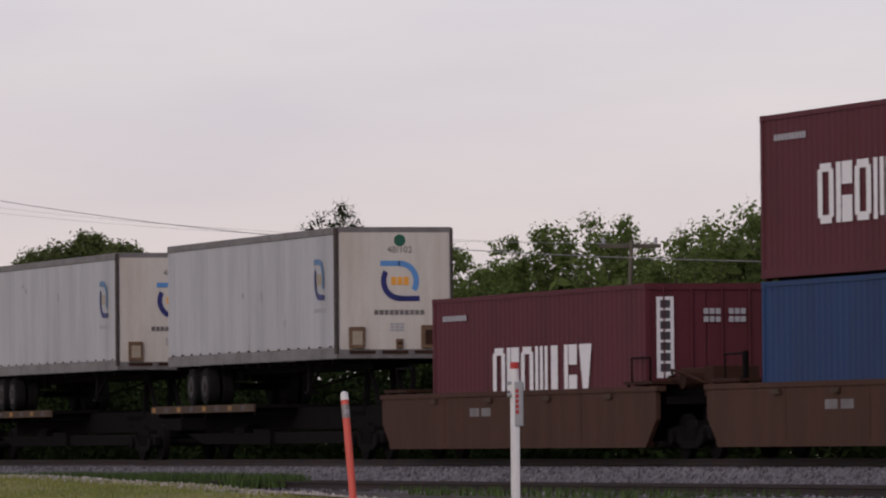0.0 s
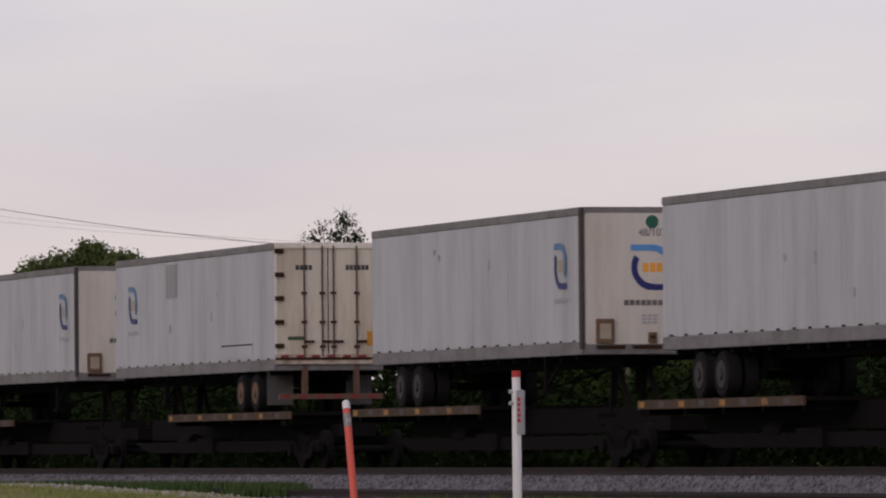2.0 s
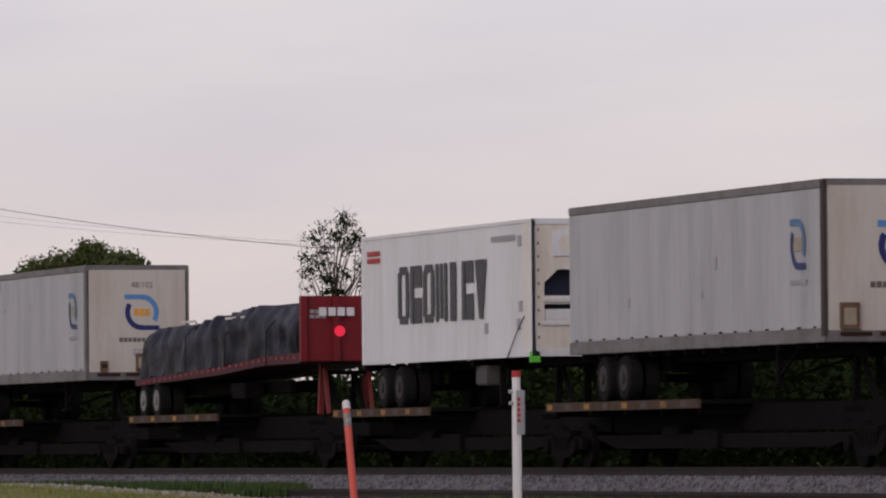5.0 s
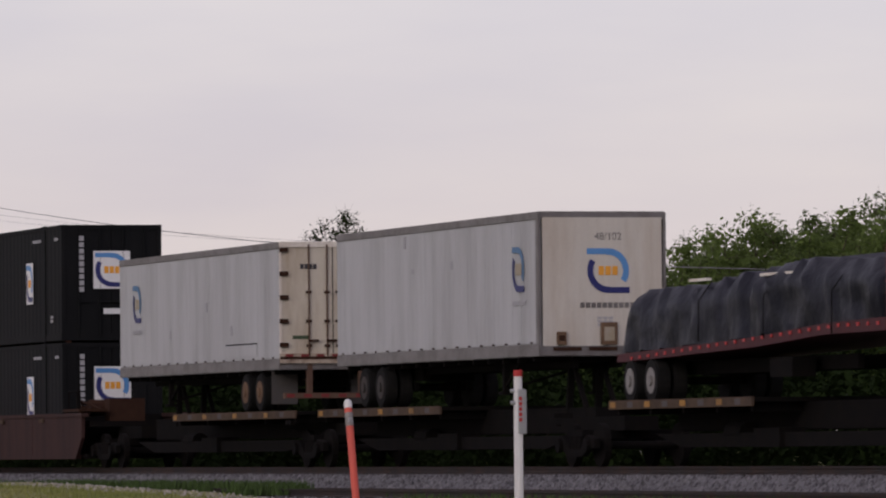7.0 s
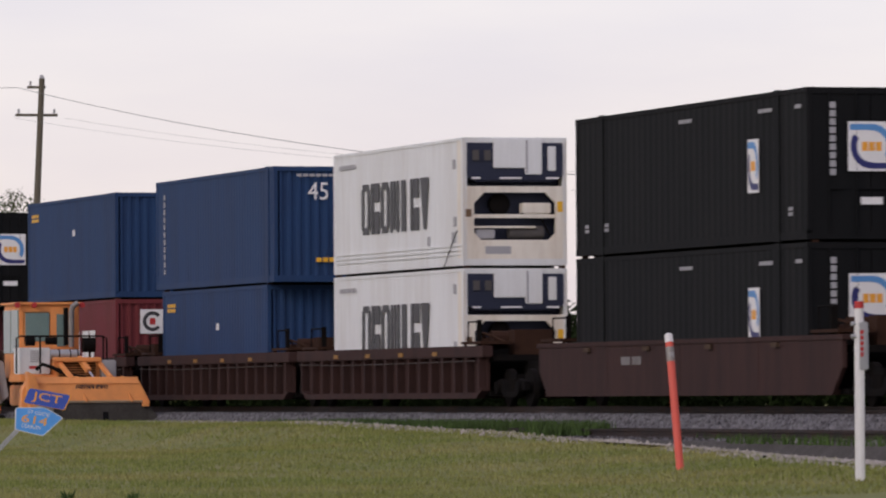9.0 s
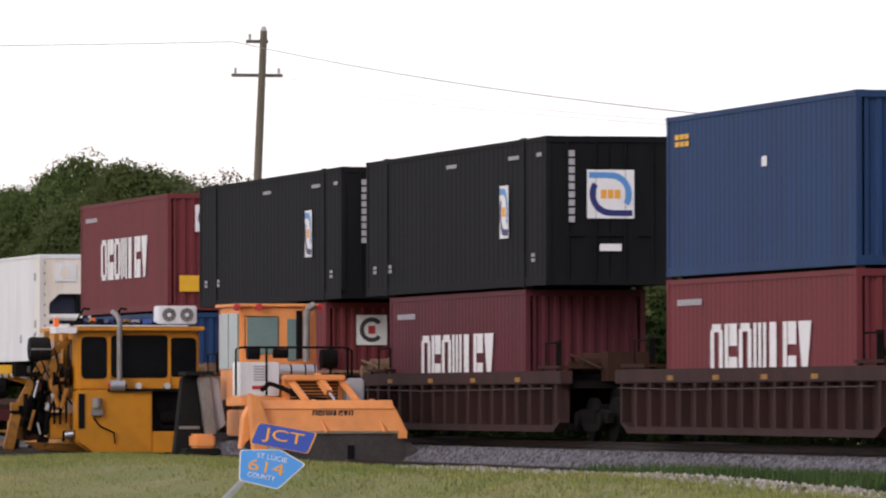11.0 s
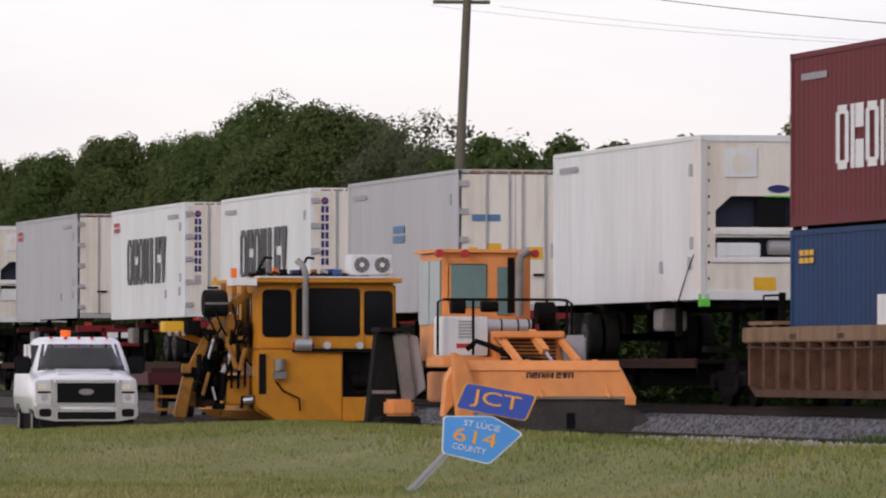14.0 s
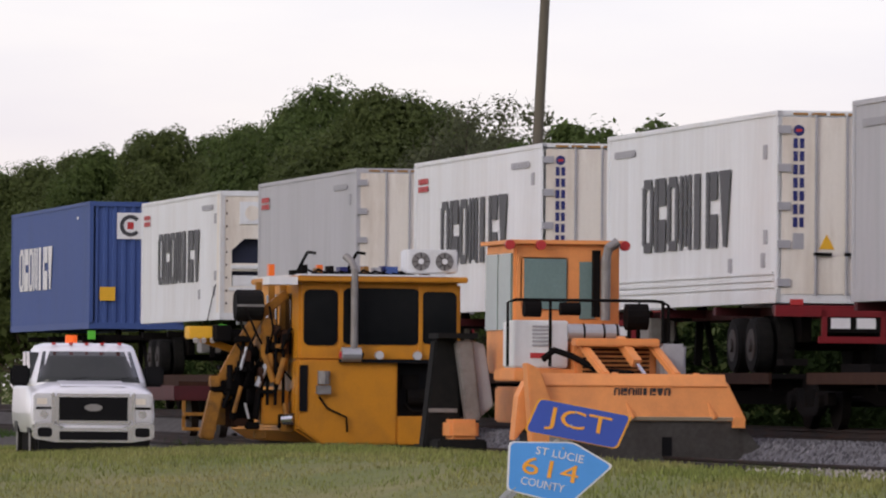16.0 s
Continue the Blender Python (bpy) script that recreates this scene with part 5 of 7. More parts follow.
        p.done("step_plate", M_RUSTY if chord is paint else M_CHORD, c, "worn step plate")
        g = Shape()
        g.box(x + d * 0.6 - 0.04, x + d * 0.6 + 0.04, -1.2, -1.1, 1.16, 1.95)
        g.tube([(x + d * 0.2, -1.3, 1.46), (x + d * 0.2, -1.3, 1.9), (x + d * 1.3, -1.3, 1.9), (x + d * 1.3, -1.3, 1.46)], 0.02)
        g.done("grab_iron", M_IRON, c)
    for x in (0.08, -L - 0.16):
        Shape().box(x, x + 0.08, -1.2, 1.2, 0.25, 1.34).done("bulkhead", M_IRON, c)
    bogie(c, x1 + 0.9)
    Shape().box(x1 - 0.3, x1 + 2.0, -0.4, 0.4, 0.72, 1.02).done("draft_sill", M_IRON, c)
    b = Shape()
    b.rod((1.2, -0.9, 1.5), (1.2, -0.2, 1.5), 0.2, 12).rod((0.7, -1.0, 1.42), (0.7, -0.6, 1.42), 0.14, 12).box(1.6, 2.1, -0.6, 0.3, 1.16, 1.72)
    b.tube([(0.7, -0.9, 1.5), (1.0, -1.05, 1.66), (1.5, -1.0, 1.6), (2.0, -0.7, 1.4)], 0.03)
    b.done("brake_gear", M_BOXRUST if chord is not paint else M_RUSTY, c, "rusty brake cylinders and pipes")
    return c


def flat_trailer(q):
    """A red flatbed with a headboard and a tarped load."""
    L, h = 14.8, 1.25
    c = rolling("flatbed_trailer", q, "red flatbed trailer with a steel headboard", "trailer", "flatbeds")
    out = [(0.0, 2.55), (0.0, 2.32), (-3.2, 2.3), (-7.0, 2.14), (-L, 1.98), (-L, 2.14), (-7.0, 2.32), (-3.2, 2.5)]
    Shape().prism(out, "y", -h, h).done("deck", M_REDPAINT, c, bevel=0.01)
    e = Shape()
    for i in range(28):
        x = -0.4 - i * 0.5
        e.box(x - 0.05, x + 0.05, -h - 0.02, -h - 0.005, 2.42 + 0.035 * min(0, x + 2.5), 2.48 + 0.035 * min(0, x + 2.5))
    tagged(e.done("stake_pocket", M_REDMARK, c), kind="stuff")
    hb = Shape().box(0.0, 0.10, -h, h, 2.36, 3.8).done("headboard", M_REDBRIGHT, c, "bright red steel headboard", bevel=0.01)
    for y in (-1.2, -0.45, 0.4, 1.1):
        Shape().box(0.10, 0.20, y - 0.07, y + 0.07, 2.36, 3.8).done("headboard_post", M_REDBRIGHT, hb)
    bars("fleet_mark", 0.85, 0.26, on_end(0.21, -0.45, 3.45), M_WHITE, hb, 1, 4)
    bars("small_print", 0.4, 0.22, on_end(0.105, -0.85, 3.4), M_GREYMARK, hb, 2, 3)
    bars("small_print", 0.4, 0.22, on_end(0.105, 0.8, 3.45), M_GREYMARK, hb, 2, 3)
    Shape().rod((0.10, -0.38, 3.02), (0.22, -0.38, 3.02), 0.12, 16).done("lamp", mat("red_lamp", (0.9, 0.03, 0.07), 0.3, emit=0.55), hb, "glowing red marker lamp")
    axle_set(c, (-L + 0.75, -L + 2.0), 1.62, 1.24, M_HUB)
    f = Shape()
    for y in (-0.4, 0.4):
        f.box(-L + 0.3, -3.6, y - 0.06, y + 0.06, 1.72, 1.98)
    for x in (-L + 0.75, -L + 2.0):
        f.rod((x, -1, 1.62), (x, 1, 1.62), 0.07, 8)
    f.box(-6.6, -5.4, -1.05, -0.6, 1.6, 1.95)
    f.done("underframe", M_IRON, c)
    for y in (-0.5, 0.5):
        Shape().beam((-1.0, y, 1.2), (-0.8, y, 2.3), 0.12, 0.12).beam((-0.3, y, 1.2), (-0.6, y, 2.2), 0.08, 0.08).done("front_support", M_TAPE, c)
    t = rolling("tarped_load", q, "bulky load under a wrinkled black tarpaulin", "load", "loads")
    rnd = random.Random(4)
    s = Shape()
    n, prof = 66, 16
    for i in range(n + 1):
        x = -0.35 - (L - 0.5) * i / n
        base = 2.5 if x > -3.2 else (2.32 + 0.18 * (x + 7.0) / 3.8 if x > -7 else 2.14 + 0.18 * (x + L) / (L - 7.0))
        top = 3.62 - 0.24 * ease(0.35, 0.8, i / n) + 0.05 * noise.noise((x * 0.8, 0, 4)) + (0.08 if -6.4 < x < -3.0 else 0.0)
        top -= 0.5 * ease(0.955, 1, i / n)
        for k in range(prof + 1):
            u = k / prof
            if u < 0.33:
                y, z = -1.22, base + (top - 0.35 - base) * u / 0.33
            elif u < 0.45:
                a = (u - 0.33) / 0.12
                y, z = -1.22 + 0.3 * a, top - 0.35 + 0.35 * a
            elif u < 0.55:
                y, z = -0.92 + 1.84 * (u - 0.45) / 0.1, top
            elif u < 0.67:
                a = (u - 0.55) / 0.12
                y, z = 0.92 + 0.3 * a, top - 0.35 * a
            else:
                y, z = 1.22, top - 0.35 - (top - 0.35 - base) * (u - 0.67) / 0.33
            w = 0.10 * noise.noise((x * 1.3, z * 0.9 + y, 1)) + 0.09 * noise.noise((x * 4, z * 2.5, y * 3))
            s.v.append((x, y + (w - 0.04) * (1 if y < 0 else -1) * -1, z + 0.5 * w))
    m = prof + 1
    s.f = [(i * m + j, i * m + j + 1, (i + 1) * m + j + 1, (i + 1) * m + j) for i in range(n) for j in range(prof)]
    s.f += [tuple(range(m)), tuple(n * m + j for j in range(m - 1, -1, -1))]
    s.done("tarpaulin", M_TARP, t, smooth=True)
    for k in range(3):
        x = -2.6 - k * 3.6
        Shape().tube([(x, -1.31, 2.3), (x, -1.30, 3.05), (x, -1.02, 3.42)], 0.012, 5).done("strap", M_IRON, t)
    for x0, x1 in ((-7.0, -5.2), (-11.0, -10.0)):
        Shape().box(x0, x1, -1.08, -0.98, 3.42, 3.47).done("timber_edge", M_CREAM, t)


# double stacks and single boxes in well wagons
def stack_marks(c, kind, L, z0, z1, W):
    h = W / 2
    if kind == "rail53":
        swoosh_logo((0.72, 1.05), on_side(-3.4, -h - 0.014, (z0 + z1) / 2 + 0.05), c)
        swoosh_logo((0.95, 0.95), on_end(0.012, 0.0, (z0 + z1) / 2 + 0.32), c)
        bars("plate_mark", 0.55, 0.2, on_end(0.012, 0.0, (z0 + z1) / 2 - 0.72), M_WHITE, c, 1, 1)
        for x in (-0.5, -2.6, -8.0):
            bars("number_mark", 0.9 if x < -1 else 0.4, 0.11, on_side(x, -h - 0.014, z1 - 0.35), M_GREYMARK, c, 1, 6)
        v = Shape()
        for k in range(9):
            v.box(0.01, 0.016, -0.84, -0.72, z1 - 0.4 - 0.16 * k, z1 - 0.28 - 0.16 * k)
        tagged(v.done("upright_mark", M_GREYMARK, c), kind="stuff")
        for x in (-1.0, -L + 0.9, -L + 2.4):
            bars("small_print", 0.3, 0.2, on_side(x, -h - 0.014, z0 + 0.55), M_GREYMARK, c, 2, 2)
    if kind in ("word", "word_c"):
        block_word("company_mark", 7, 6.6, 1.05, on_side(-6.5 if L > 13 else -5.9, -h - 0.003, (z0 + z1) / 2 - 0.05), M_WHITE, c, 3, "large white upright company lettering blocks")
        bars("number_mark", 1.7, 0.16, on_side(-L + 1.6, -h - 0.003, z1 - 0.42), M_GREYMARK, c, 1, 9)
    if kind in ("word_c", "c"):
        Shape().box(0.0, 0.008, -0.52, 0.18, z1 - 0.95, z1 - 0.28).done("emblem_plate", M_WHITE, c)
        s = Shape()
        for i in range(14):
            a0, a1 = radians(40 + i * 20), radians(60 + i * 20)
            q4 = [(-0.17 + r * math.cos(a), z1 - 0.61 + r * math.sin(a)) for r, a in ((0.18, a0), (0.28, a0), (0.28, a1), (0.18, a1))]
            s.add([(0.009, y, z) for y, z in q4] + [(0.013, y, z) for y, z in q4], [(4, 5, 6, 7), (0, 1, 5, 4), (1, 2, 6, 5), (2, 3, 7, 6), (3, 0, 4, 7)])
        s.done("emblem_ring", M_DARKMARK, c)
        Shape().box(0.009, 0.014, -0.25, -0.09, z1 - 0.70, z1 - 0.52).done("emblem_core", M_REDMARK, c)
    if kind == "yellow":
        bars("yellow_mark", 1.0, 0.26, on_side(-L + 1.1, -h - 0.003, z1 - 0.45), M_YELLOWMARK, c, 2, 3)
        bars("small_print", 0.4, 0.25, on_side(-5.6, -h - 0.003, z1 - 1.0), M_WHITE, c, 1, 1)
        bars("warning_mark", 0.3, 0.2, on_end(0.01, 0.5, z0 + 0.4), M_YELLOWMARK, c, 1, 1)
    if kind == "size45":
        letters("size_mark", "45", 0.52, 0.44, on_end(0.012, -0.08, z1 - 0.62), M_WHITE, c)
        bars("number_mark", 1.5, 0.1, on_end(0.012, 0.1, z1 - 0.22), M_GREYMARK, c, 1, 9)
        bars("warning_mark", 0.5, 0.16, on_end(0.012, 0.1, z0 + 0.55), M_YELLOWMARK, c, 1, 3)
        v = Shape()
        for k in range(11):
            v.box(-L + 0.95, -L + 1.12, -h - 0.006, -h, z1 - 0.5 - 0.2 * k, z1 - 0.36 - 0.2 * k)
        tagged(v.done("upright_mark", M_GREYMARK, c), kind="stuff")
    if kind == "strip":
        Shape().box(0.0, 0.008, -1.0, -0.66, z0 + 1.1, z1 - 0.25).done("mark_strip", M_WHITE, c)
        v = Shape()
        for k in range(7):
            v.box(0.009, 0.013, -0.93, -0.73, z1 - 0.46 - 0.2 * k, z1 - 0.31 - 0.2 * k)
        tagged(v.done("upright_mark", M_DARKMARK, c), kind="stuff")
        for y in (0.1, 0.6):
            bars("small_print", 0.36, 0.3, on_end(0.01, y, z1 - 0.6), M_GREYMARK, c, 2, 3)


def locks(c, off, L, z0, z1):
    """Twist locks between two stacked boxes."""
    for x in (-off - 0.09, -off - L + 0.09):
        for y in (-1.12, 1.12):
            Shape().box(x - 0.07, x + 0.07, y - 0.06, y + 0.06, z0 - 0.004, z1 + 0.01).done("twist_lock", M_RUSTY, c)
    # Dark inset sheet, added so that no sky shows between the boxes.
    Shape().box(-off - L + 0.3, -off - 0.3, -1.0, 1.0, z0 + 0.004, z1 + 0.02).done("gap_sheet", M_IRON, c)


def box_pair(q, upper, lower, top=5.94):
    """upper and lower: (length, paint, mark, label, end, posts) or None."""
    up_z, lo_z = (top - 2.90, top), (0.36, top - 2.965)
    for spec, (z0, z1) in ((upper, up_z), (lower, lo_z)):
        if not spec:
            continue
        L, paint, mark, label, end, posts = spec
        c = container(q if z0 > 1 or not upper else q - max(0, (upper[0] - L) / 2), L, z0, z1, paint, label, end, posts=posts)
        stack_marks(c, mark, L, z0, z1, 2.44 if L < 16 else 2.59)
        if spec is upper and lower:
            locks(c, max(0, (L - lower[0]) / 2) if L > lower[0] else 0, lower[0], z0 - 0.065, z0)


P53 = (-1.9, -14.2)
B53 = (16.15, M_BLACK, "rail53", "black 53-foot steel container with a round railway mark", "doors", P53)
MAR = (12.19, M_MAROON, "word", "maroon steel container with white lettering blocks", "wave", ())
MARC = (12.19, M_MAROON_L, "word_c", "faded red steel container with a round emblem on its end", "wave", ())
BLU = (12.19, M_BLUE, "yellow", "dark blue steel container with yellow marks", "wave", ())
well_car(Q["K0"], 12.2, M_WELL_E, False, "brown smooth-sided articulated well car")
box_pair(Q["K0"], (12.19, M_MAROON, "word", "maroon steel container with white lettering blocks", "wave", ()), (12.19, M_BLUE, "plain", "blue steel container in a well car", "wave", ()), 6.12)
well_car(Q["K1"], 14.6, M_WELL_E, False, "brown smooth-sided articulated well car", 1.2)
c1 = container(Q["K1"], 14.0, 0.42, 3.3, M_MAROON, "maroon steel container with an upright white strip by its doors", "doors")
stack_marks(c1, "word", 14.0, 0.2, 3.3, 2.44)
stack_marks(c1, "strip", 14.0, 0.42, 3.3, 2.44)
for key, doors, label, seed, rounded, patch in (
        ("T0", False, "white highway trailer with a round railway mark on its front", 2, False, None),
        ("T1", False, "white highway trailer with grey rails and a railway mark", 4, False, None),
        ("T2", True, "weathered white trailer with rusty rear doors leading", 5, False, -9.2),
        ("T3", False, "white highway trailer with dark front corner posts", 8, False, None),
        ("T6", False, "white highway trailer with rounded front corners", 10, True, None),
        ("T7", True, "weathered white trailer with rust-stained rear doors", 12, False, None)):
    spine_car(Q[key], 15.5, doors)
    trailer(Q[key], doors, label, seed, rounded, patch)
spine_car(Q["R0"], 13.5, False)
chassis_details(chassis(Q["R0"], False, "black container chassis on a flatcar", 0.325), False, False, 1.70, 0.325)
reefer(Q["R0"], 2.20, 4.93, M_REEFER, "white refrigerated container with black lettering blocks", True, True, True)
spine_car(Q["FL"], 14.5, False)
flat_trailer(Q["FL"])
well_car(Q["K2"], 16.2, M_WELL_D, False, "dark brown articulated well car")
box_pair(Q["K2"], B53, B53, 6.10)
well_car(Q["K3"], 12.4, M_WELL_D, True, "dark brown ribbed well car")
locks(reefer(Q["K3"], 3.19, 6.09, M_REEFER, "white refrigerated container stacked with its machinery end leading", True, True, False, True), 0, 12.19, 3.125, 3.19)
reefer(Q["K3"], 0.36, 3.125, M_REEFER, "white refrigerated container sunk in a well car", True, True)
well_car(Q["K4"], 12.4, M_WELL_D, True, "dark brown ribbed well car")
box_pair(Q["K4"], (13.72, M_BLUE, "size45", "blue 45-foot steel container", "wave", (-0.75,)), (12.19, M_BLUE, "yellow", "dark blue steel container in a well car", "wave", ()), 6.04)
well_car(Q["K5"], 12.4, M_WELL_D, True, "dark brown ribbed well car")
box_pair(Q["K5"], BLU, MARC)
well_car(Q["K6"], 14.4, M_WELL_D, True, "dark brown ribbed well car", 1.8, 1.2)
box_pair(Q["K6"], B53, MAR)
well_car(Q["K8"], 14.4, M_WELL, True, "rust-brown ribbed well car with a bleached tan chord", -0.4, 1.4, M_CHORD)
box_pair(Q["K8"], B53, MARC)
well_car(Q["K9"], 12.4, M_WELL, True, "rust-brown ribbed well car with a bleached tan chord", 1.4, 2.0, M_CHORD)
box_pair(Q["K9"], (12.19, M_MAROON_L, "word_c", "faded red steel container with white lettering blocks", "wave", ()), BLU)
for key, paint, unit, word, tag, label in (
        ("R1", M_REEFER, True, False, False, "plain white refrigerated container, machinery end leading"),
        ("R2", M_REEFER_GREY, False, False, False, "grey-sided refrigerated container with cream doors"),
        ("R3", M_REEFER, False, True, False, "white refrigerated container with black lettering blocks"),
        ("R4", M_REEFER, False, True, True, "white refrigerated container with a small red mark"),
        ("R5", M_REEFER_GREY, False, False, True, "dull grey refrigerated container with cream doors"),
        ("R6", M_REEFER, True, True, True, "white refrigerated container, machinery end leading")):
    spine_car(Q[key], 14.5, not unit, 0.84, True)
    chassis_details(chassis(Q[key], not unit, "red container chassis on a flatcar" if not unit else "black container chassis on a flatcar"), not unit, not unit)
    top = {"R1": 4.80, "R2": 4.78, "R3": 4.82, "R4": 4.90}.get(key, 5.0)
    reefer(Q[key], top - 2.92, top, paint, label, unit, word, tag, key == "R3")
spine_car(Q["R7"], 14.5, False, 0.84, True)
chassis_details(chassis(Q["R7"], False, "black container chassis on a flatcar"), False, False)
r2 = [ob for ob, q in TRAIN if ob.name.startswith("refrigerated_container") and q == Q["R2"]][0]
bars("blue_label", 0.75, 0.2, on_end(0.02, -0.62, 3.78), M_LOGO_FADE, r2, 1, 1)
for y, z, w, h_, m_ in ((-0.9, 3.05, 0.2, 0.24, M_YELLOWMARK), (-0.45, 3.08, 0.3, 0.34, M_YELLOWMARK), (0.42, 3.05, 0.3, 0.26, M_YELLOWMARK), (0.85, 3.1, 0.2, 0.3, M_GREYMARK)):
    Shape().box(0.014, 0.02, y - w / 2, y + w / 2, z - h_ / 2, z + h_ / 2).done("sticker", m_, r2)
bars("side_logo", 1.5, 0.42, on_side(-6.3, -1.224, 3.55), M_LOGO_FADE, r2, 2, 1)
k9 = [ob for ob, q in TRAIN if ob.name.startswith("shipping_container") and q == Q["K9"]]
Shape().box(0.0, 0.012, -0.92, -0.42, 3.5, 3.9).done("sticker", M_YELLOWMARK, k9[0], "yellow sticker")
Shape().box(-6.5, -5.1, -1.236, -1.226, 1.25, 1.85).done("placard", M_WHITE, k9[1], "white placard")
c7 = container(Q["R7"], 15.6, 2.03, 5.28, M_BLUE_L, "bright blue steel container with white lettering blocks")
stack_marks(c7, "c", 15.6, 2.03, 5.28, 2.44)
block_word("company_mark", 7, 6.8, 1.15, on_side(-10.4, -1.226, 3.7), M_WHITE, c7, 3, "large white upright company lettering blocks")
Shape().box(0.0, 0.012, -0.95, -0.55, 2.75, 3.1).done("sticker", M_YELLOWMARK, c7, "yellow sticker")
bars("number_mark", 0.3, 0.12, on_side(-2.2, -1.226, 4.9), M_WHITE, c7, 1, 2)

# ---- the yellow track machine on the siding: its leading end towards the camera ----
def rounded(a0, a1, b0, b1, r):
    """A rectangle's outline with rounded corners."""
    out = []
    for cx, cy, s in ((a1 - r, b1 - r, 0), (a0 + r, b1 - r, 1), (a0 + r, b0 + r, 2), (a1 - r, b0 + r, 3)):
        out += [(cx + r * math.cos((s + k / 4) * math.pi / 2), cy + r * math.sin((s + k / 4) * math.pi / 2)) for k in range(5)]
    return out


def track_machine():
    t = empty("track_machine", pose(-208.5, 38.58, 0), "yellow rail-bound tamping machine with dark cab windows", "track machine", "parked track machines")
    Y = M_YELLOW
    rc = random.Random(8)
    hood = Shape()
    hood.prism([(-1.46, -0.08), (-1.1, -0.3), (1.15, -0.3), (1.15, 1.12), (-1.46, 1.12)], "x", -7.5, -0.35)
    hood.done("chassis_body", Y, t, bevel=0.03)
    Shape().prism([(-1.46, -0.04), (-1.05, -0.32), (0.29, -0.32), (0.29, 1.14), (-1.46, 1.14)], "x", -0.34, 0.0).done("engine_panel", Y, t, "yellow engine cover", bevel=0.03)
    Shape().box(-0.34, 0.02, 0.29, 1.3, -0.32, 0.18).done("front_beam", Y, t, bevel=0.02)
    Shape().box(-0.34, -0.3, 0.3, 1.12, 0.18, 1.1).done("engine_bay", M_GRILLE, t, "open dark engine bay")
    e = Shape()
    e.rod((-0.28, 0.5, 0.5), (-0.28, 0.95, 0.5), 0.16, 12).box(-0.3, -0.2, 0.4, 0.7, 0.65, 0.9).tube([(-0.2, 0.45, 0.4), (-0.18, 0.6, 0.25), (-0.2, 0.9, 0.3)], 0.03)
    e.done("engine", M_IRON, t)
    cab = Shape().box(-4.6, -0.12, -1.44, 1.42, 1.12, 2.5).done("cab", Y, t, "yellow driving cab", bevel=0.05)
    for y0, y1, z0, z1 in ((-1.33, -0.78, 1.42, 2.34), (-0.64, 0.66, 1.44, 2.37), (0.75, 1.32, 1.46, 2.32)):
        Shape().prism(rounded(y0 - 0.025, y1 + 0.025, z0 - 0.025, z1 + 0.025, 0.11), "x", -0.15, -0.105).done("window_frame", M_GRILLE, cab)
        Shape().prism(rounded(y0, y1, z0, z1, 0.09), "x", -0.12, -0.098).done("window_pane", M_GLASSD, cab, "dark window pane")
    for x in (-1.4, -2.9):
        Shape().box(x - 0.55, x + 0.55, -1.462, -1.43, 1.45, 2.3).done("window_pane", M_GLASSD, cab)
    for y in (-0.70, 0.705):
        Shape().box(-0.12, -0.085, y - 0.035, y + 0.035, 1.12, 2.48).done("door_post", Y, cab)
    roof = Shape().box(-4.9, 0.12, -1.5, 1.5, 2.5, 2.6).done("roof", Y, t, bevel=0.02)
    Shape().box(-4.8, 0.13, -1.45, 1.1, 2.6, 2.63).done("roof_lining", M_WHITE, roof, "pale roof sheet")
    Shape().box(-0.6, 0.1, -2.0, -1.5, 2.44, 2.58).done("canopy", M_WHITE, roof, "white sunshade plate")
    ac = Shape().box(-0.75, -0.1, 0.46, 1.36, 2.66, 3.08).done("air_conditioner", M_REEFER, t, "white rooftop air conditioner", bevel=0.03)
    for y in (0.7, 1.12):
        Shape().rod((-0.1, y, 2.87), (-0.085, y, 2.87), 0.16, 18).done("fan", M_HUB, ac)
        Shape().rod((-0.085, y, 2.87), (-0.06, y, 2.87), 0.05, 10).done("fan_hub", M_WHITE, ac)
        for k in range(4):
            a = k * math.pi / 4
            Shape().beam((-0.075, y - 0.16 * math.cos(a), 2.87 - 0.16 * math.sin(a)), (-0.075, y + 0.16 * math.cos(a), 2.87 + 0.16 * math.sin(a)), 0.012, 0.008).done("guard_wire", M_IRON, ac)
    ex = Shape()
    ex.tube([(0.1, -0.5, 1.35), (0.1, -0.5, 2.72), (0.02, -0.55, 2.86), (-0.05, -0.65, 2.95)], 0.065, 10)
    ex.done("exhaust_pipe", M_HUB, t, "pale grey exhaust pipe", smooth=False)
    Shape().rod((0.08, -0.72, 1.24), (0.08, -0.38, 1.24), 0.13, 14).done("silencer", M_GALV, t)
    Shape().box(-0.1, 0.1, -0.75, 1.1, 1.1, 1.16).done("lamp_bar", M_GRILLE, t)
    for y, m in ((-0.68, M_REDMARK), (-0.4, M_GRILLE), (-0.05, M_LAMPGLASS), (0.62, M_LAMPGLASS)):
        Shape().rod((0.0, y, 1.23), (0.12, y, 1.23), 0.075, 14).done("work_lamp", m, t)
    Shape().box(0.0, 0.03, -1.44, -1.3, 0.25, 1.05).done("vent_slot", M_GRILLE, t)
    v = Shape()
    v.rod((0.06, -1.02, 0.72), (0.06, -1.02, 0.95), 0.11, 12).box(0.0, 0.12, -1.15, -0.9, 0.55, 0.7)
    v.done("filter_bowl", M_HUB, t, "grey filter bowl")
    Shape().tube([(0.05, -1.1, 0.5), (0.07, -0.95, 0.3), (0.07, -0.62, 0.15), (0.06, -0.6, -0.1)], 0.02).done("hose", M_IRON, t)
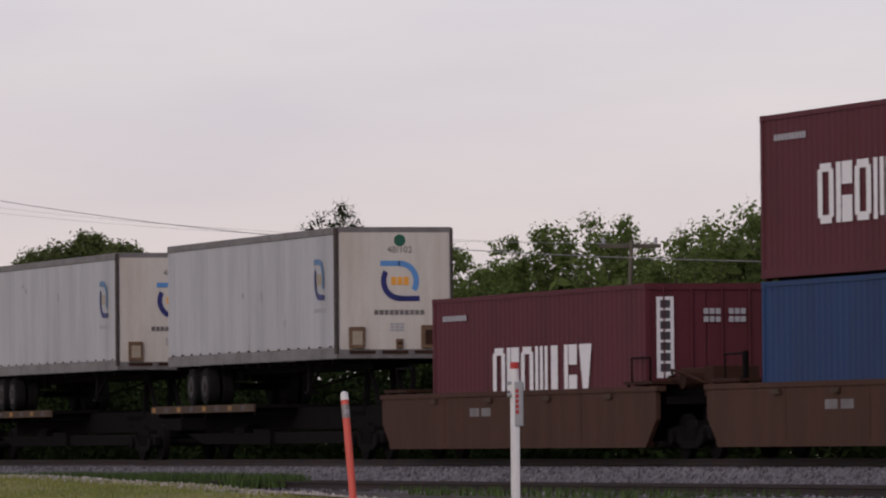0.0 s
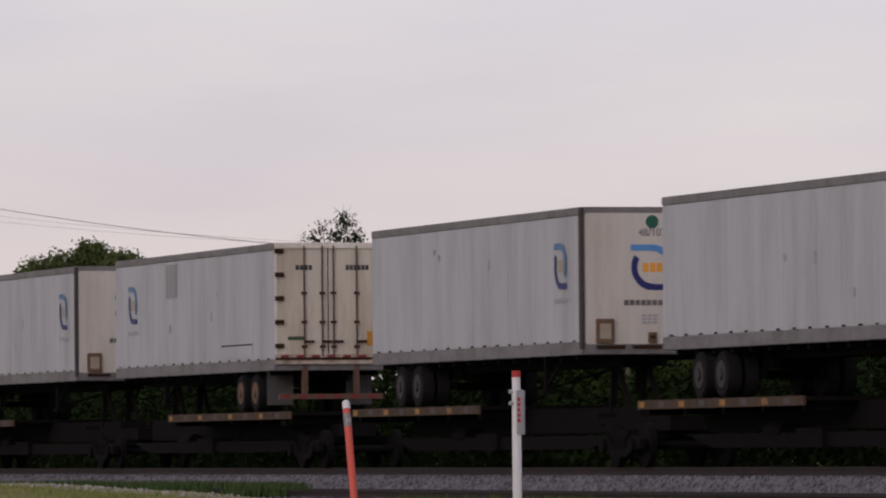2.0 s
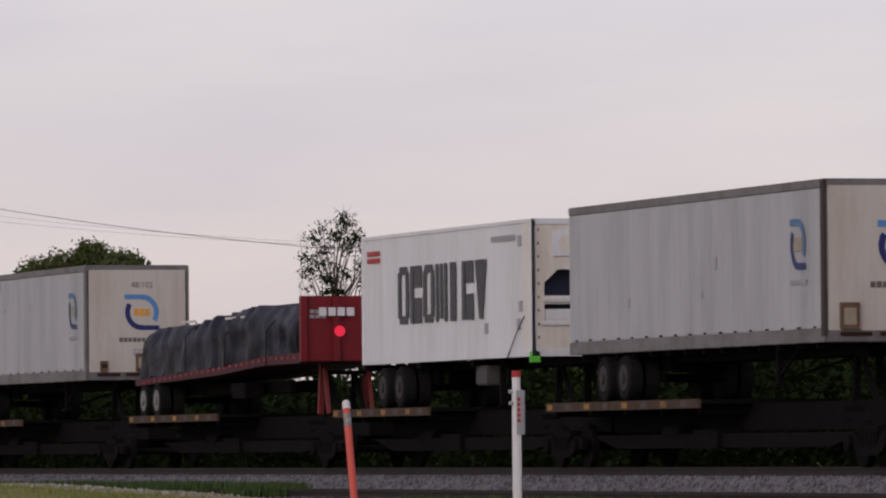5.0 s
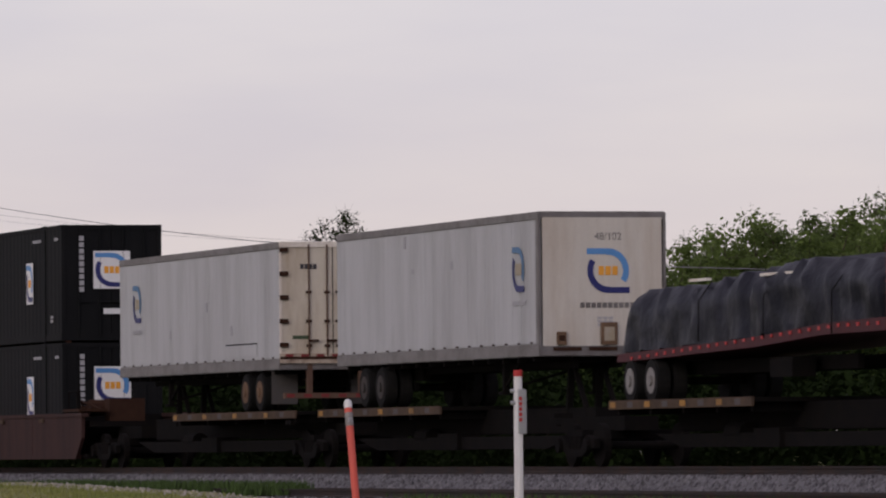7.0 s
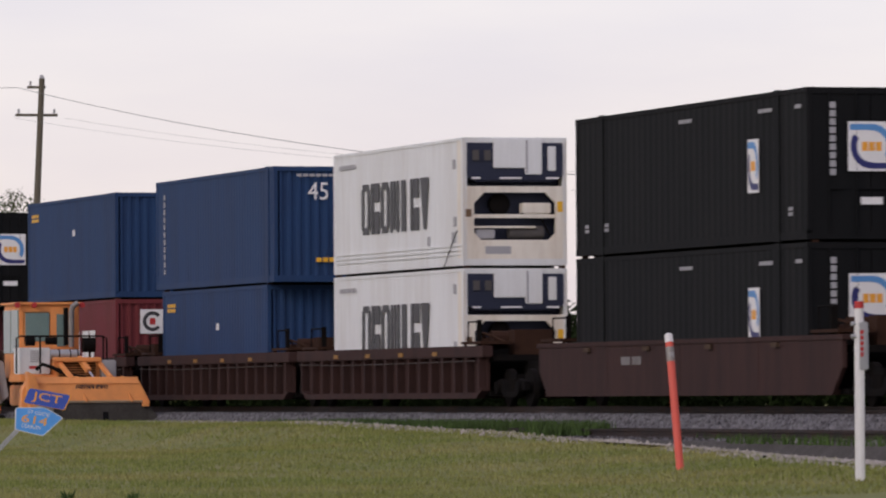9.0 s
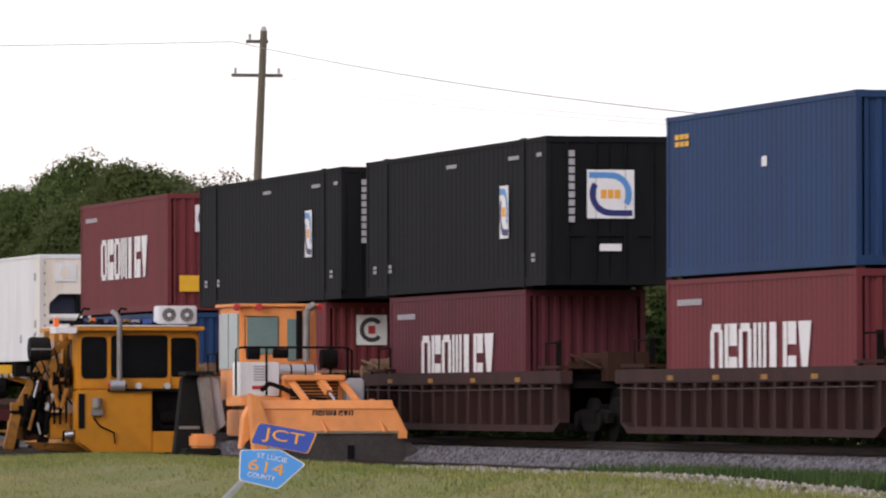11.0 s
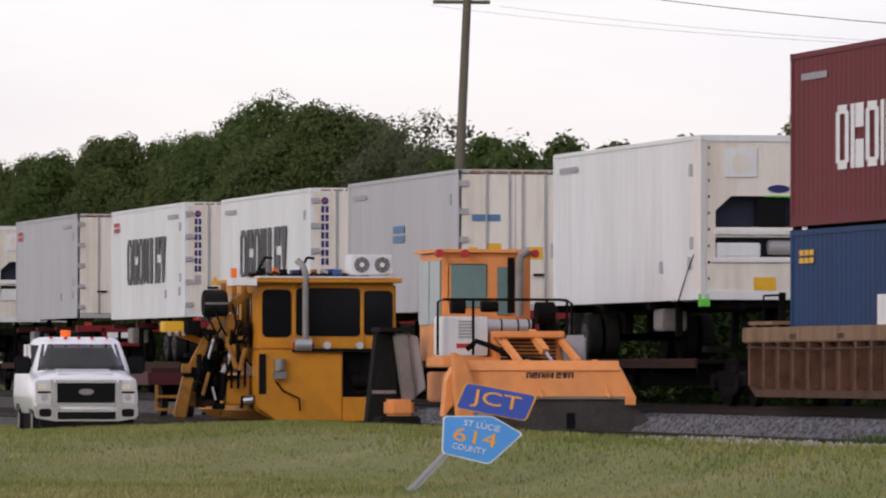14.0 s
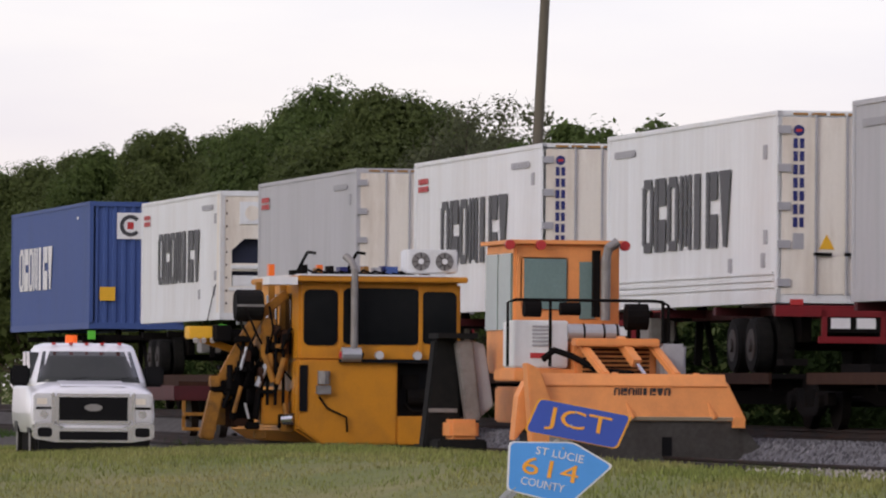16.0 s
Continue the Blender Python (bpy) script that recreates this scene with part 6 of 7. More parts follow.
    rnd = random.Random(6)
    for k in range(9):
        y = -1.35 + 0.2 * k
        Shape().tube([(-0.5, y, 2.63), (-0.45, y + 0.1, 2.67 + 0.06 * rnd.random()), (-0.4, y + 0.25, 2.65), (-0.4, y + 0.4, 2.63)], 0.022, 5).done("roof_hose", M_IRON, t, "black hose")
    for k in range(12):
        y = -1.4 + 0.2 * k + rc.uniform(-0.08, 0.08)
        Shape().box(-0.9, -0.5, y - 0.05, y + rc.uniform(0.02, 0.1), 2.62, 2.66 + rc.uniform(0.03, 0.14)).done("roof_fitting", rc.choice((M_IRON, M_IRON, M_GREYMARK, M_YELLOW_W, M_LOGO_DB)), t)
    for y in (-1.42, -0.55):
        k = Shape().beam((-0.6, y, 2.63), (-0.55, y + 0.2, 3.02), 0.05, 0.05).beam((-0.55, y + 0.2, 3.02), (-0.5, y + 0.34, 3.0), 0.05, 0.05)
        k.done("roof_bracket", M_IRON, t)
    Shape().box(-0.7, -0.4, 0.15, 0.35, 2.63, 2.78).done("roof_box", M_BLUE_L, t, "small blue box")
    for y in (-1.85, -1.0):
        Shape().box(-0.75, -0.55, y - 0.05, y + 0.05, 2.6, 2.8).done("beacon", M_AMBER, t)
    # work heads and hydraulics on the flank
    Shape().rod((-1.0, -2.42, 2.08), (-1.0, -1.94, 2.08), 0.28, 20).done("hose_drum", M_TYRE, t, "black drum", bevel=0.03)
    Shape().box(-0.725, -0.71, -2.42, -1.94, 2.06, 2.1).done("drum_band", M_HUB, t)
    arm = Shape()
    arm.beam((-1.0, -2.65, 0.0), (-1.0, -2.6, 0.9), 0.2, 0.2).beam((-1.0, -2.6, 0.85), (-1.0, -2.0, 1.95), 0.2, 0.2).beam((-1.0, -2.0, 1.9), (-1.0, -1.5, 2.3), 0.16, 0.16)
    arm.done("lifting_arm", M_YELLOW_W, t, "worn yellow lifting arm", bevel=0.02)
    for k in range(16):
        y, z = rc.uniform(-2.85, -1.5), rc.uniform(-0.2, 1.5)
        Shape().box(-1.3 - rc.random(), -0.9 + 0.3 * rc.random(), y - rc.uniform(0.05, 0.2), y + rc.uniform(0.05, 0.2), z, z + rc.uniform(0.1, 0.5)).done("work_head", rc.choice((M_IRON, M_IRON, M_YELLOW_W, M_RUSTY)), t, bevel=0.02)
    for k in range(9):
        y, z = rc.uniform(-2.7, -1.55), rc.uniform(1.0, 2.3)
        Shape().tube([(-0.7, y, z), (-0.62, y + rc.uniform(-0.3, 0.3), z - 0.4), (-0.7, y + rc.uniform(-0.2, 0.3), z - 0.8), (-0.8, y + rc.uniform(-0.2, 0.2), z - 1.1)], 0.022, 5).done("hydraulic_hose", M_IRON, t)
    for y in (-2.5, -2.1):
        Shape().rod((-0.7, y, 0.1), (-0.75, y + 0.15, 1.1), 0.06, 10).rod((-0.75, y + 0.15, 1.1), (-0.8, y + 0.22, 1.55), 0.035, 8).done("ram", M_IRON, t, "hydraulic ram")
    Shape().beam((-0.8, -2.95, -0.25), (-0.8, -2.75, 0.6), 0.26, 0.24).done("clamp", M_YELLOW_W, t, bevel=0.03)
    for k in range(34):
        y, z = rc.uniform(-2.9, -1.5), rc.uniform(-0.25, 1.9)
        if z > 2.0 + 0.9 * (y + 1.5):
            z *= 0.4
        a, b = rc.uniform(0.03, 0.12), rc.uniform(0.05, 0.28)
        if k % 3:
            Shape().box(-0.85, -0.5 - 0.2 * rc.random(), y - a, y + a, z, z + b).done("work_head", rc.choice((M_IRON, M_IRON, M_IRON, M_YELLOW_W, M_RUSTY, M_HUB)), t, bevel=0.015)
        else:
            Shape().rod((-0.55, y, z), (-0.6, y + rc.uniform(-0.2, 0.2), z + b * 2), a * 0.5, 8).done("ram", rc.choice((M_IRON, M_GALV, M_YELLOW_W)), t)
    for y in (-1.9, -1.76, -1.62):
        Shape().rod((-0.6, y, 0.35), (-0.6, y, 1.55), 0.03, 8).done("hydraulic_rod", M_IRON, t)
    Shape().box(-1.2, -0.7, -1.98, -1.5, 0.0, 0.62).done("tool_box", Y, t, bevel=0.03)
    Shape().box(-1.3, -0.75, -2.0, -1.5, 0.9, 1.62).done("tank", M_YELLOW_W, t, bevel=0.04)
    for y in (-2.35, -2.15):
        Shape().prism([(-1.6, 1.2), (-1.1, 1.3), (-0.8, 0.7), (-1.0, 0.0), (-1.5, 0.1)], "y", y - 0.09, y + 0.09).done("tamping_unit", M_IRON, t, bevel=0.03)
    pil = Shape()
    for y in (-1.98, -1.75, -1.55):
        pil.box(-1.5, -1.38, y, y + 0.1, 1.5, 2.5)
    pil.done("pillar", M_YELLOW_W, t)
    Shape().rod((-0.5, -1.62, 0.1), (-0.35, -1.45, 0.12), 0.1, 12).done("side_lamp", M_CHROME, t)
    Shape().box(-2.0, -1.4, -3.15, -2.62, 1.5, 1.72).done("light_bar", M_YELLOWMARK, t, "yellow bar with lamps", bevel=0.02)
    for y in (-3.05, -2.9, -2.75):
        Shape().rod((-1.4, y, 1.48), (-1.36, y, 1.46), 0.045, 10).done("small_lamp", M_LAMPGLASS, t)
    Shape().beam((-1.7, -2.9, 1.5), (-1.7, -2.0, 1.2), 0.12, 0.12).done("outrigger", Y, t)
    for x in (-1.8, -6.0):
        w = Shape()
        for y in (-0.8, 0.8):
            w.rod((x, y - 0.07, 0.08), (x, y + 0.07, 0.08), 0.38, 20)
        w.rod((x, -0.95, 0.08), (x, 0.95, 0.08), 0.07, 8)
        w.done("wheelset", M_STEEL, t)
    return t


track_machine()


def rail_cart():
    """A low maroon trailer cart coupled behind the yellow machine."""
    t = empty("rail_cart", pose(-219.0, SY, SZ), "low maroon rail cart coupled behind the track machine", "rail cart", "parked track machines")
    Shape().box(-6.0, 0.0, -1.9, 1.35, 0.70, 0.98).done("side_beam", M_REDPAINT, t, "dull maroon steel beam", bevel=0.02)
    Shape().box(-5.9, -0.1, -1.8, 1.25, 0.98, 1.06).done("deck", M_RUSTY, t)
    Shape().box(-5.5, -0.4, -0.6, 0.6, 0.42, 0.70).done("main_frame", M_IRON, t)
    k = Shape()
    for y in (-1.75, -1.2):
        k.box(0.0, 0.08, y, y + 0.06, 0.14, 0.70)
    for z in (0.14, 0.42):
        k.box(0.0, 0.3, -1.75, -1.14, z, z + 0.06)
    k.done("step", M_YELLOW_W, t, "worn orange-yellow step frame")
    for x in (-1.2, -4.8):
        w = Shape()
        for y in (-0.8, 0.8):
            w.rod((x, y - 0.07, 0.38), (x, y + 0.07, 0.38), 0.38, 20)
        w.rod((x, -0.95, 0.38), (x, 0.95, 0.38), 0.07, 8)
        w.done("wheelset", M_STEEL, t)
    return t


rail_cart()


def ballast_regulator():
    t = empty("ballast_regulator", pose(-189.0, 38.70, 0), "orange ballast regulator with a wide front plough and cab", "track machine", "parked track machines")
    O = M_ORANGE
    pl = Shape()
    sec = [(0.0, 0.86), (0.16, 0.76), (0.28, 0.22), (0.1, 0.2), (-0.1, 0.84)]
    near = [(x, -1.36, z) for x, z in sec]
    far = [(x, 1.42 + 0.30 * (0.86 - z) / 0.64, z) for x, z in sec]
    pl.add(near + far, [(0, 1, 2, 3, 4), (9, 8, 7, 6, 5)] + [(i, (i + 1) % 5, 5 + (i + 1) % 5, 5 + i) for i in range(5)])
    pl.done("plough", O, t, "orange plough box", bevel=0.02)
    Shape().prism([(-0.06, 0.9), (0.08, 0.9), (0.2, 0.72), (0.14, 0.70)], "y", -1.36, 1.43).done("plough_lip", O, t, bevel=0.01)
    Shape().prism([(0.24, 0.28), (0.31, 0.27), (0.29, 0.22), (0.24, 0.22)], "y", -0.9, 1.66).done("plough_edge", M_FADETAN, t, "scraped pale lower edge")
    bl = Shape()
    bl.prism([(-1.1, 0.24), (1.62, 0.24), (2.07, -0.34), (1.92, -0.4), (-1.1, -0.38)], "x", 0.1, 0.24)
    bl.done("plough_blade", M_DIRT_SHADE, t, "worn dark steel blade", bevel=0.02)
    Shape().box(0.24, 0.252, 0.45, 0.6, -0.3, -0.02).done("blade_slot", M_GRILLE, t)
    Shape().prism([(-1.6, 1.05), (-1.4, 0.95), (-1.12, 0.2), (-1.3, -0.3), (-1.5, -0.2)], "x", 0.02, 0.4).done("end_plate", O, t, "orange plough wing plate", bevel=0.02)
    Shape().prism([(-1.62, 0.55), (-1.5, 0.8), (-1.42, 0.2), (-1.68, -0.1)], "x", -0.5, -0.1).done("end_brace", O, t, bevel=0.02)
    Shape().box(0.1, 0.42, -1.3, -0.9, -0.32, 0.3).done("side_shoe", M_HUB, t, "scraped steel shoe", bevel=0.04)
    Shape().box(0.2, 0.42, 1.5, 1.66, 0.12, 0.28).done("end_hook", O, t)
    for y in (-0.22, 1.0):
        Shape().beam((0.27, y + 0.26, 0.24), (-0.05, y, 0.9), 0.14, 0.09).done("plough_rib", O, t, bevel=0.01)
    for y in (-0.54, 0.52):
        Shape().beam((-0.9, y, 1.36), (-0.05, y + 0.22, 0.86), 0.12, 0.12).done("lift_arm", O, t, bevel=0.02)
    cy = Shape().beam((-0.9, 0.06, 1.4), (-0.35, 0.2, 1.05), 0.13, 0.13).done("lift_cylinder", O, t)
    Shape().rod((-0.38, 0.19, 1.07), (0.1, 0.34, 0.72), 0.035, 10).done("piston_rod", M_CHROME, cy)
    block_word("maker_mark", 8, 0.86, 0.15, Matrix.Translation((0.2, 0.16, 0.62)) @ pose(0, 0, 0, 0, 12, 0) @ END, M_DARKMARK, t, 7)
    h = Shape()
    h.box(-3.2, -0.9, -0.62, 0.62, 0.6, 1.38)
    h.done("engine_hood", O, t, bevel=0.04)
    g = Shape()
    for k in range(9):
        g.box(-0.9, -0.87, -0.5, 0.5, 0.72 + 0.065 * k, 0.75 + 0.065 * k)
    g.done("radiator_grille", M_RUSTY, t, "rusty radiator grille")
    Shape().box(-1.0, -0.6, -0.66, 0.6, 1.3, 1.42).done("hood_frame", O, t, bevel=0.02)
    Shape().box(-1.9, -1.1, -1.5, -0.68, 0.98, 1.68).done("generator", M_REEFER, t, "white generator cabinet", bevel=0.02)
    s = Shape()
    for k in range(6):
        s.box(-1.1, -1.085, -1.22, -0.92, 1.3 + 0.055 * k, 1.33 + 0.055 * k)
    s.done("generator_louvre", M_GREYMARK, t)
    Shape().box(-1.1, -1.088, -1.25, -1.0, 1.12, 1.2).done("generator_mark", M_REDMARK, t)
    mf = Shape().rod((-1.2, -0.68, 1.5), (-1.2, 0.1, 1.5), 0.135, 18).done("silencer", M_GALV, t, "silver horizontal silencer")
    for y in (-0.45, -0.15, 0.05):
        Shape().rod((-1.2, y, 1.5), (-1.2, y + 0.03, 1.5), 0.142, 18).done("silencer_band", M_IRON, mf)
    Shape().tube([(-0.9, -1.1, 1.1), (-0.8, -0.95, 1.24), (-0.7, -0.7, 1.15), (-0.5, -0.3, 0.93), (-0.2, 0.1, 0.9)], 0.05, 8).done("air_hose", M_IRON, t, "thick black air hose")
    cab = Shape().box(-4.7, -2.6, -1.20, 0.42, 0.9, 2.86).done("cab", O, t, "orange operator's cab", bevel=0.04)
    Shape().box(-2.62, -2.58, -1.10, -0.38, 1.9, 2.64).done("window_frame", O, cab, bevel=0.02)
    Shape().box(-2.6, -2.565, -1.05, -0.40, 1.86, 2.62).done("window_pane", M_GLASST, cab, "greenish tinted pane", bevel=0.004)
    Shape().box(-2.6, -2.565, -0.20, 0.04, 1.72, 2.58).done("window_pane", M_GLASST, cab, "greenish tinted pane", bevel=0.004)
    for x in (-3.15, -4.15):
        Shape().box(x - 0.46, x + 0.46, -1.235, -1.19, 1.55, 2.7).done("window_pane", M_GLASST, cab)
    Shape().box(-4.8, -2.5, -1.28, 0.48, 2.84, 2.9).done("roof", O, cab)
    for y in (-1.3, -0.83, 0.46):
        Shape().rod((-2.48, y, 2.82), (-2.38, y, 2.82), 0.075, 12).done("beacon", M_REDMARK, cab)
    ex = Shape().tube([(-2.3, 0.14, 1.7), (-2.3, 0.14, 2.6), (-2.3, 0.18, 2.78), (-2.3, 0.32, 2.88)], 0.075, 10)
    ex.done("exhaust_pipe", M_HUB, t, "grey bent exhaust pipe")
    Shape().box(-2.45, -2.3, -0.04, 0.06, 1.75, 2.75).done("intake", M_IRON, t)
    rail = Shape()
    rail.tube([(-0.95, -1.62, 1.0), (-0.95, -1.62, 1.94), (-0.95, -1.5, 1.98), (-0.95, 0.62, 1.98), (-0.95, 0.72, 1.94), (-0.95, 0.72, 1.3)], 0.024, 6)
    rail.tube([(-1.6, 0.5, 1.3), (-1.6, 0.5, 1.98), (-1.6, 0.85, 1.98), (-1.6, 0.95, 1.92), (-1.6, 0.95, 1.2)], 0.024, 6)
    rail.rod((-0.95, -0.98, 1.0), (-0.95, -0.98, 1.98), 0.024)
    rail.done("handrail", M_IRON, t, "black tube handrail")
    d = Shape()
    d.box(-2.6, -1.0, -1.5, 0.9, 0.78, 0.96)
    d.done("deck", O, t, bevel=0.02)
    for y0, y1, z, r in ((0.3, 0.62, 1.75, 0.2), (-1.25, -1.0, 1.86, 0.13), (-0.7, -0.4, 1.86, 0.1)):
        Shape().rod((-1.6, y0, z), (-1.6, y1, z), r, 14).done("air_filter", M_IRON, t)
    Shape().box(-5.5, -0.6, -0.9, 0.9, 0.15, 0.7).done("main_frame", O, t, bevel=0.03)
    Shape().box(-1.2, -0.6, 0.62, 1.0, 0.75, 1.35).done("fuel_tank", M_GREYMARK, t, bevel=0.04)
    wing = Shape().prism([(-2.12, 1.4), (-1.78, 1.45), (-1.7, -0.2), (-2.3, -0.25)], "x", -4.4, -4.0).done("ballast_wing", M_TYRE, t, "black rubber side wing", bevel=0.03)
    Shape().box(-3.99, -3.97, -2.22, -1.78, 0.3, 0.36).done("wing_stripe", M_HUB, wing)
    Shape().prism([(-1.86, 1.38), (-1.6, 1.4), (-1.45, 0.2), (-1.68, 0.15)], "x", -3.95, -3.7).done("wing_arm", M_HUB, t, "scraped grey wing arm", bevel=0.03)
    Shape().prism([(-1.6, 1.4), (-1.4, 1.33), (-1.25, 0.4), (-1.5, 0.2)], "x", -4.1, -3.8).done("wing_brace", M_GREYMARK, t, bevel=0.02)
    Shape().box(-4.4, -3.6, -2.15, -1.55, 1.42, 1.5).done("wing_cap", M_TYRE, t)
    Shape().box(-4.1, -3.4, -2.0, -1.55, -0.1, 0.2).done("wing_shoe", O, t, bevel=0.05)
    Shape().box(-4.2, -3.3, -2.2, -1.45, -0.4, -0.1).done("wing_foot", M_TYRE, t, bevel=0.03)
    for x in (-1.4, -4.6):
        w = Shape()
        for y in (-0.8 + 0.25, 0.8 + 0.25):
            w.rod((x, y - 0.07, 0.08), (x, y + 0.07, 0.08), 0.38, 20)
        w.rod((x, -0.7, 0.08), (x, 1.2, 0.08), 0.07, 8)
        w.done("wheelset", M_STEEL, t)
    return t


ballast_regulator()


# ---- the white pickup, its nose towards the camera ----
def pickup_truck():
    z0 = lawn_z(-204.5, 32.77) - 0.04
    t = empty("pickup_truck", pose(-203.0, 32.77, z0, 0, 0, -4.5), "white heavy pickup truck with a black chrome-edged grille", "truck")
    W = 1.0
    def loft(rings, name, material, label="", closed=False, caps=True):
        """A skin through rings of points; closed: each ring meets itself."""
        sh, n = Shape(), len(rings[0])
        sh.v = [p for r in rings for p in r]
        m = n if closed else n - 1
        sh.f = [(i * n + j, i * n + (j + 1) % n, (i + 1) * n + (j + 1) % n, (i + 1) * n + j) for i in range(len(rings) - 1) for j in range(m)]
        if caps:
            sh.f += [tuple(range(n)), tuple(range(len(sh.v) - 1, len(sh.v) - n - 1, -1))]
        return sh.done(name, material, t, label, smooth=True)

    def section(x, half):
        """Half a cross-section, mirrored."""
        return [(x, -y, z) for y, z in half] + [(x, y, z) for y, z in reversed(half[:-1])]
    loft([section(0.0, [(0.90, 0.5), (0.97, 0.62), (0.99, 0.8), (0.96, 1.06), (0.86, 1.13), (0.62, 1.17), (0, 1.19)]),
          section(-0.10, [(0.94, 0.5), (1.0, 0.62), (1.02, 0.8), (0.99, 1.12), (0.86, 1.2), (0.62, 1.25), (0, 1.27)]),
          section(-0.45, [(0.96, 0.5), (1.02, 0.62), (1.04, 0.82), (1.0, 1.17), (0.86, 1.24), (0.64, 1.3), (0, 1.32)]),
          section(-1.3, [(0.96, 0.5), (1.02, 0.62), (1.04, 0.82), (1.0, 1.22), (0.9, 1.29), (0.68, 1.35), (0, 1.37)]),
          section(-1.7, [(0.96, 0.5), (1.0, 0.62), (1.02, 0.82), (1.0, 1.25), (0.94, 1.31), (0.68, 1.33), (0, 1.34)]),
          section(-6.3, [(0.96, 0.5), (1.0, 0.62), (1.02, 0.82), (1.0, 1.25), (0.94, 1.31), (0.68, 1.33), (0, 1.34)])], "body", M_TRUCK, "glossy white body")

    def cab_ring(z, front, back, w):
        half = [(front, 0.0), (front - 0.03, 0.45 * w), (front - 0.10, 0.8 * w), (front - 0.2, 0.95 * w), (front - 0.36, w), (back + 0.15, w), (back, 0.9 * w)]
        return [(x, y, z) for x, y in half] + [(x, -y, z) for x, y in reversed(half[1:])]
    loft([cab_ring(1.28, -1.12, -4.45, 0.97), cab_ring(1.40, -1.26, -4.42, 0.96), cab_ring(1.88, -1.80, -4.2, 0.82), cab_ring(1.96, -1.93, -4.12, 0.77), cab_ring(2.0, -2.12, -4.0, 0.66)],
         "cab", M_TRUCK, "white cab", closed=True)
    glass = []
    for k in range(6):
        z = 1.35 + 0.51 * k / 5
        f, w = -1.185 - 0.54 * 1.09 * k / 5, (0.955 - 0.14 * k / 5) * 0.9
        glass.append([(f - 0.16 * abs(u) ** 2.2 + 0.02, u * w, z) for u in (-1, -0.75, -0.4, 0, 0.4, 0.75, 1)])
    screen = loft(glass, "windscreen", M_SCREEN, "large dark windscreen", caps=False)
    screen.modifiers.new("thickness", "SOLIDIFY").thickness = 0.02
    for y in (-0.45, 0.25):
        Shape().beam((-1.18, y, 1.36), (-1.26, y + 0.42, 1.43), 0.012, 0.012).done("wiper", M_GRILLE, t)
    for x0, x1 in ((-2.85, -1.85), (-4.0, -3.0)):
        sw = Shape()
        sw.prism([(x0, 1.38), (x1 + (0.3 if x1 > -2 else 0), 1.38), (x1 - 0.1, 1.84), (x0, 1.86)], "y", -0.955, -0.80)
        sw.done("side_window", M_SCREEN, t)
    Shape().prism([(-0.12, 1.275), (-0.3, 1.31), (-1.15, 1.375), (-1.15, 1.3), (-0.3, 1.25)], "y", -0.55, 0.55).done("bonnet", M_TRUCK, t, "raised white bonnet", bevel=0.02)
    gr = Shape().box(-0.02, 0.07, -0.64, 0.64, 0.66, 1.16).done("grille_surround", M_CHROME, t, "chrome grille surround", bevel=0.04)
    Shape().box(0.05, 0.085, -0.58, 0.58, 0.70, 1.12).done("grille", M_GRILLE, gr, "black grille", bevel=0.02)
    for z in (0.86, 0.99):
        Shape().box(0.08, 0.095, -0.55, 0.55, z - 0.02, z + 0.02).done("grille_bar", M_GRILLE, gr)
    o = Shape()
    n = 18
    o.add([(0.10, 0.15 * math.cos(2 * math.pi * i / n), 0.93 + 0.06 * math.sin(2 * math.pi * i / n)) for i in range(n)] +
          [(0.08, 0.15 * math.cos(2 * math.pi * i / n), 0.93 + 0.06 * math.sin(2 * math.pi * i / n)) for i in range(n)],
          [tuple(range(n))] + [(i, (i + 1) % n, n + (i + 1) % n, n + i) for i in range(n)])
    o.done("badge", M_HUB, gr, "grey oval badge")
    for y in (-0.81, 0.81):
        hl = Shape().box(-0.1, 0.05, y - 0.17, y + 0.17, 0.68, 1.16).done("headlamp", M_LAMPGLASS, t, "clear stacked headlamp", bevel=0.03)
        Shape().box(0.045, 0.056, y - 0.13, y + 0.13, 0.90, 0.94).done("lamp_divider", M_GRILLE, hl)
        Shape().rod((0.05, y, 0.82), (0.06, y, 0.82), 0.07, 14).done("reflector_bowl", M_CHROME, hl)
        Shape().box(0.045, 0.058, y - 0.12, y + 0.05, 0.98, 1.08).done("turn_lamp", M_CREAM, hl)
    bp = Shape()
    bp.prism([(-1.0, 0.68), (-0.62, 0.68), (-0.52, 0.60), (0.52, 0.60), (0.62, 0.68), (1.0, 0.68), (1.0, 0.42), (0.62, 0.36), (-0.62, 0.36), (-1.0, 0.42)], "x", -0.1, 0.2)
    bp.done("bumper", M_CHROME, t, "chrome front bumper", bevel=0.03)
    Shape().box(0.2, 0.21, -0.56, 0.56, 0.40, 0.54).done("bumper_intake", M_GRILLE, t)
    for y in (-0.80, 0.80):
        Shape().prism(rounded(y - 0.12, y + 0.12, 0.45, 0.60, 0.05), "x", 0.19, 0.215).done("fog_lamp", M_GRILLE, t)
    for y in (-0.66, 0.66):
        Shape().box(-0.02, 0.08, y - 0.03, y + 0.03, 0.64, 1.17).done("grille_end", M_CHROME, gr, bevel=0.015)
    for y, s in ((-1.08, -1), (1.08, 1)):
        m = Shape().box(-1.85, -1.7, y - 0.13 if s > 0 else y - 0.2, y + 0.2 if s > 0 else y + 0.13, 1.28, 1.62).done("wing_mirror", M_GRILLE, t, "black towing mirror", bevel=0.04)
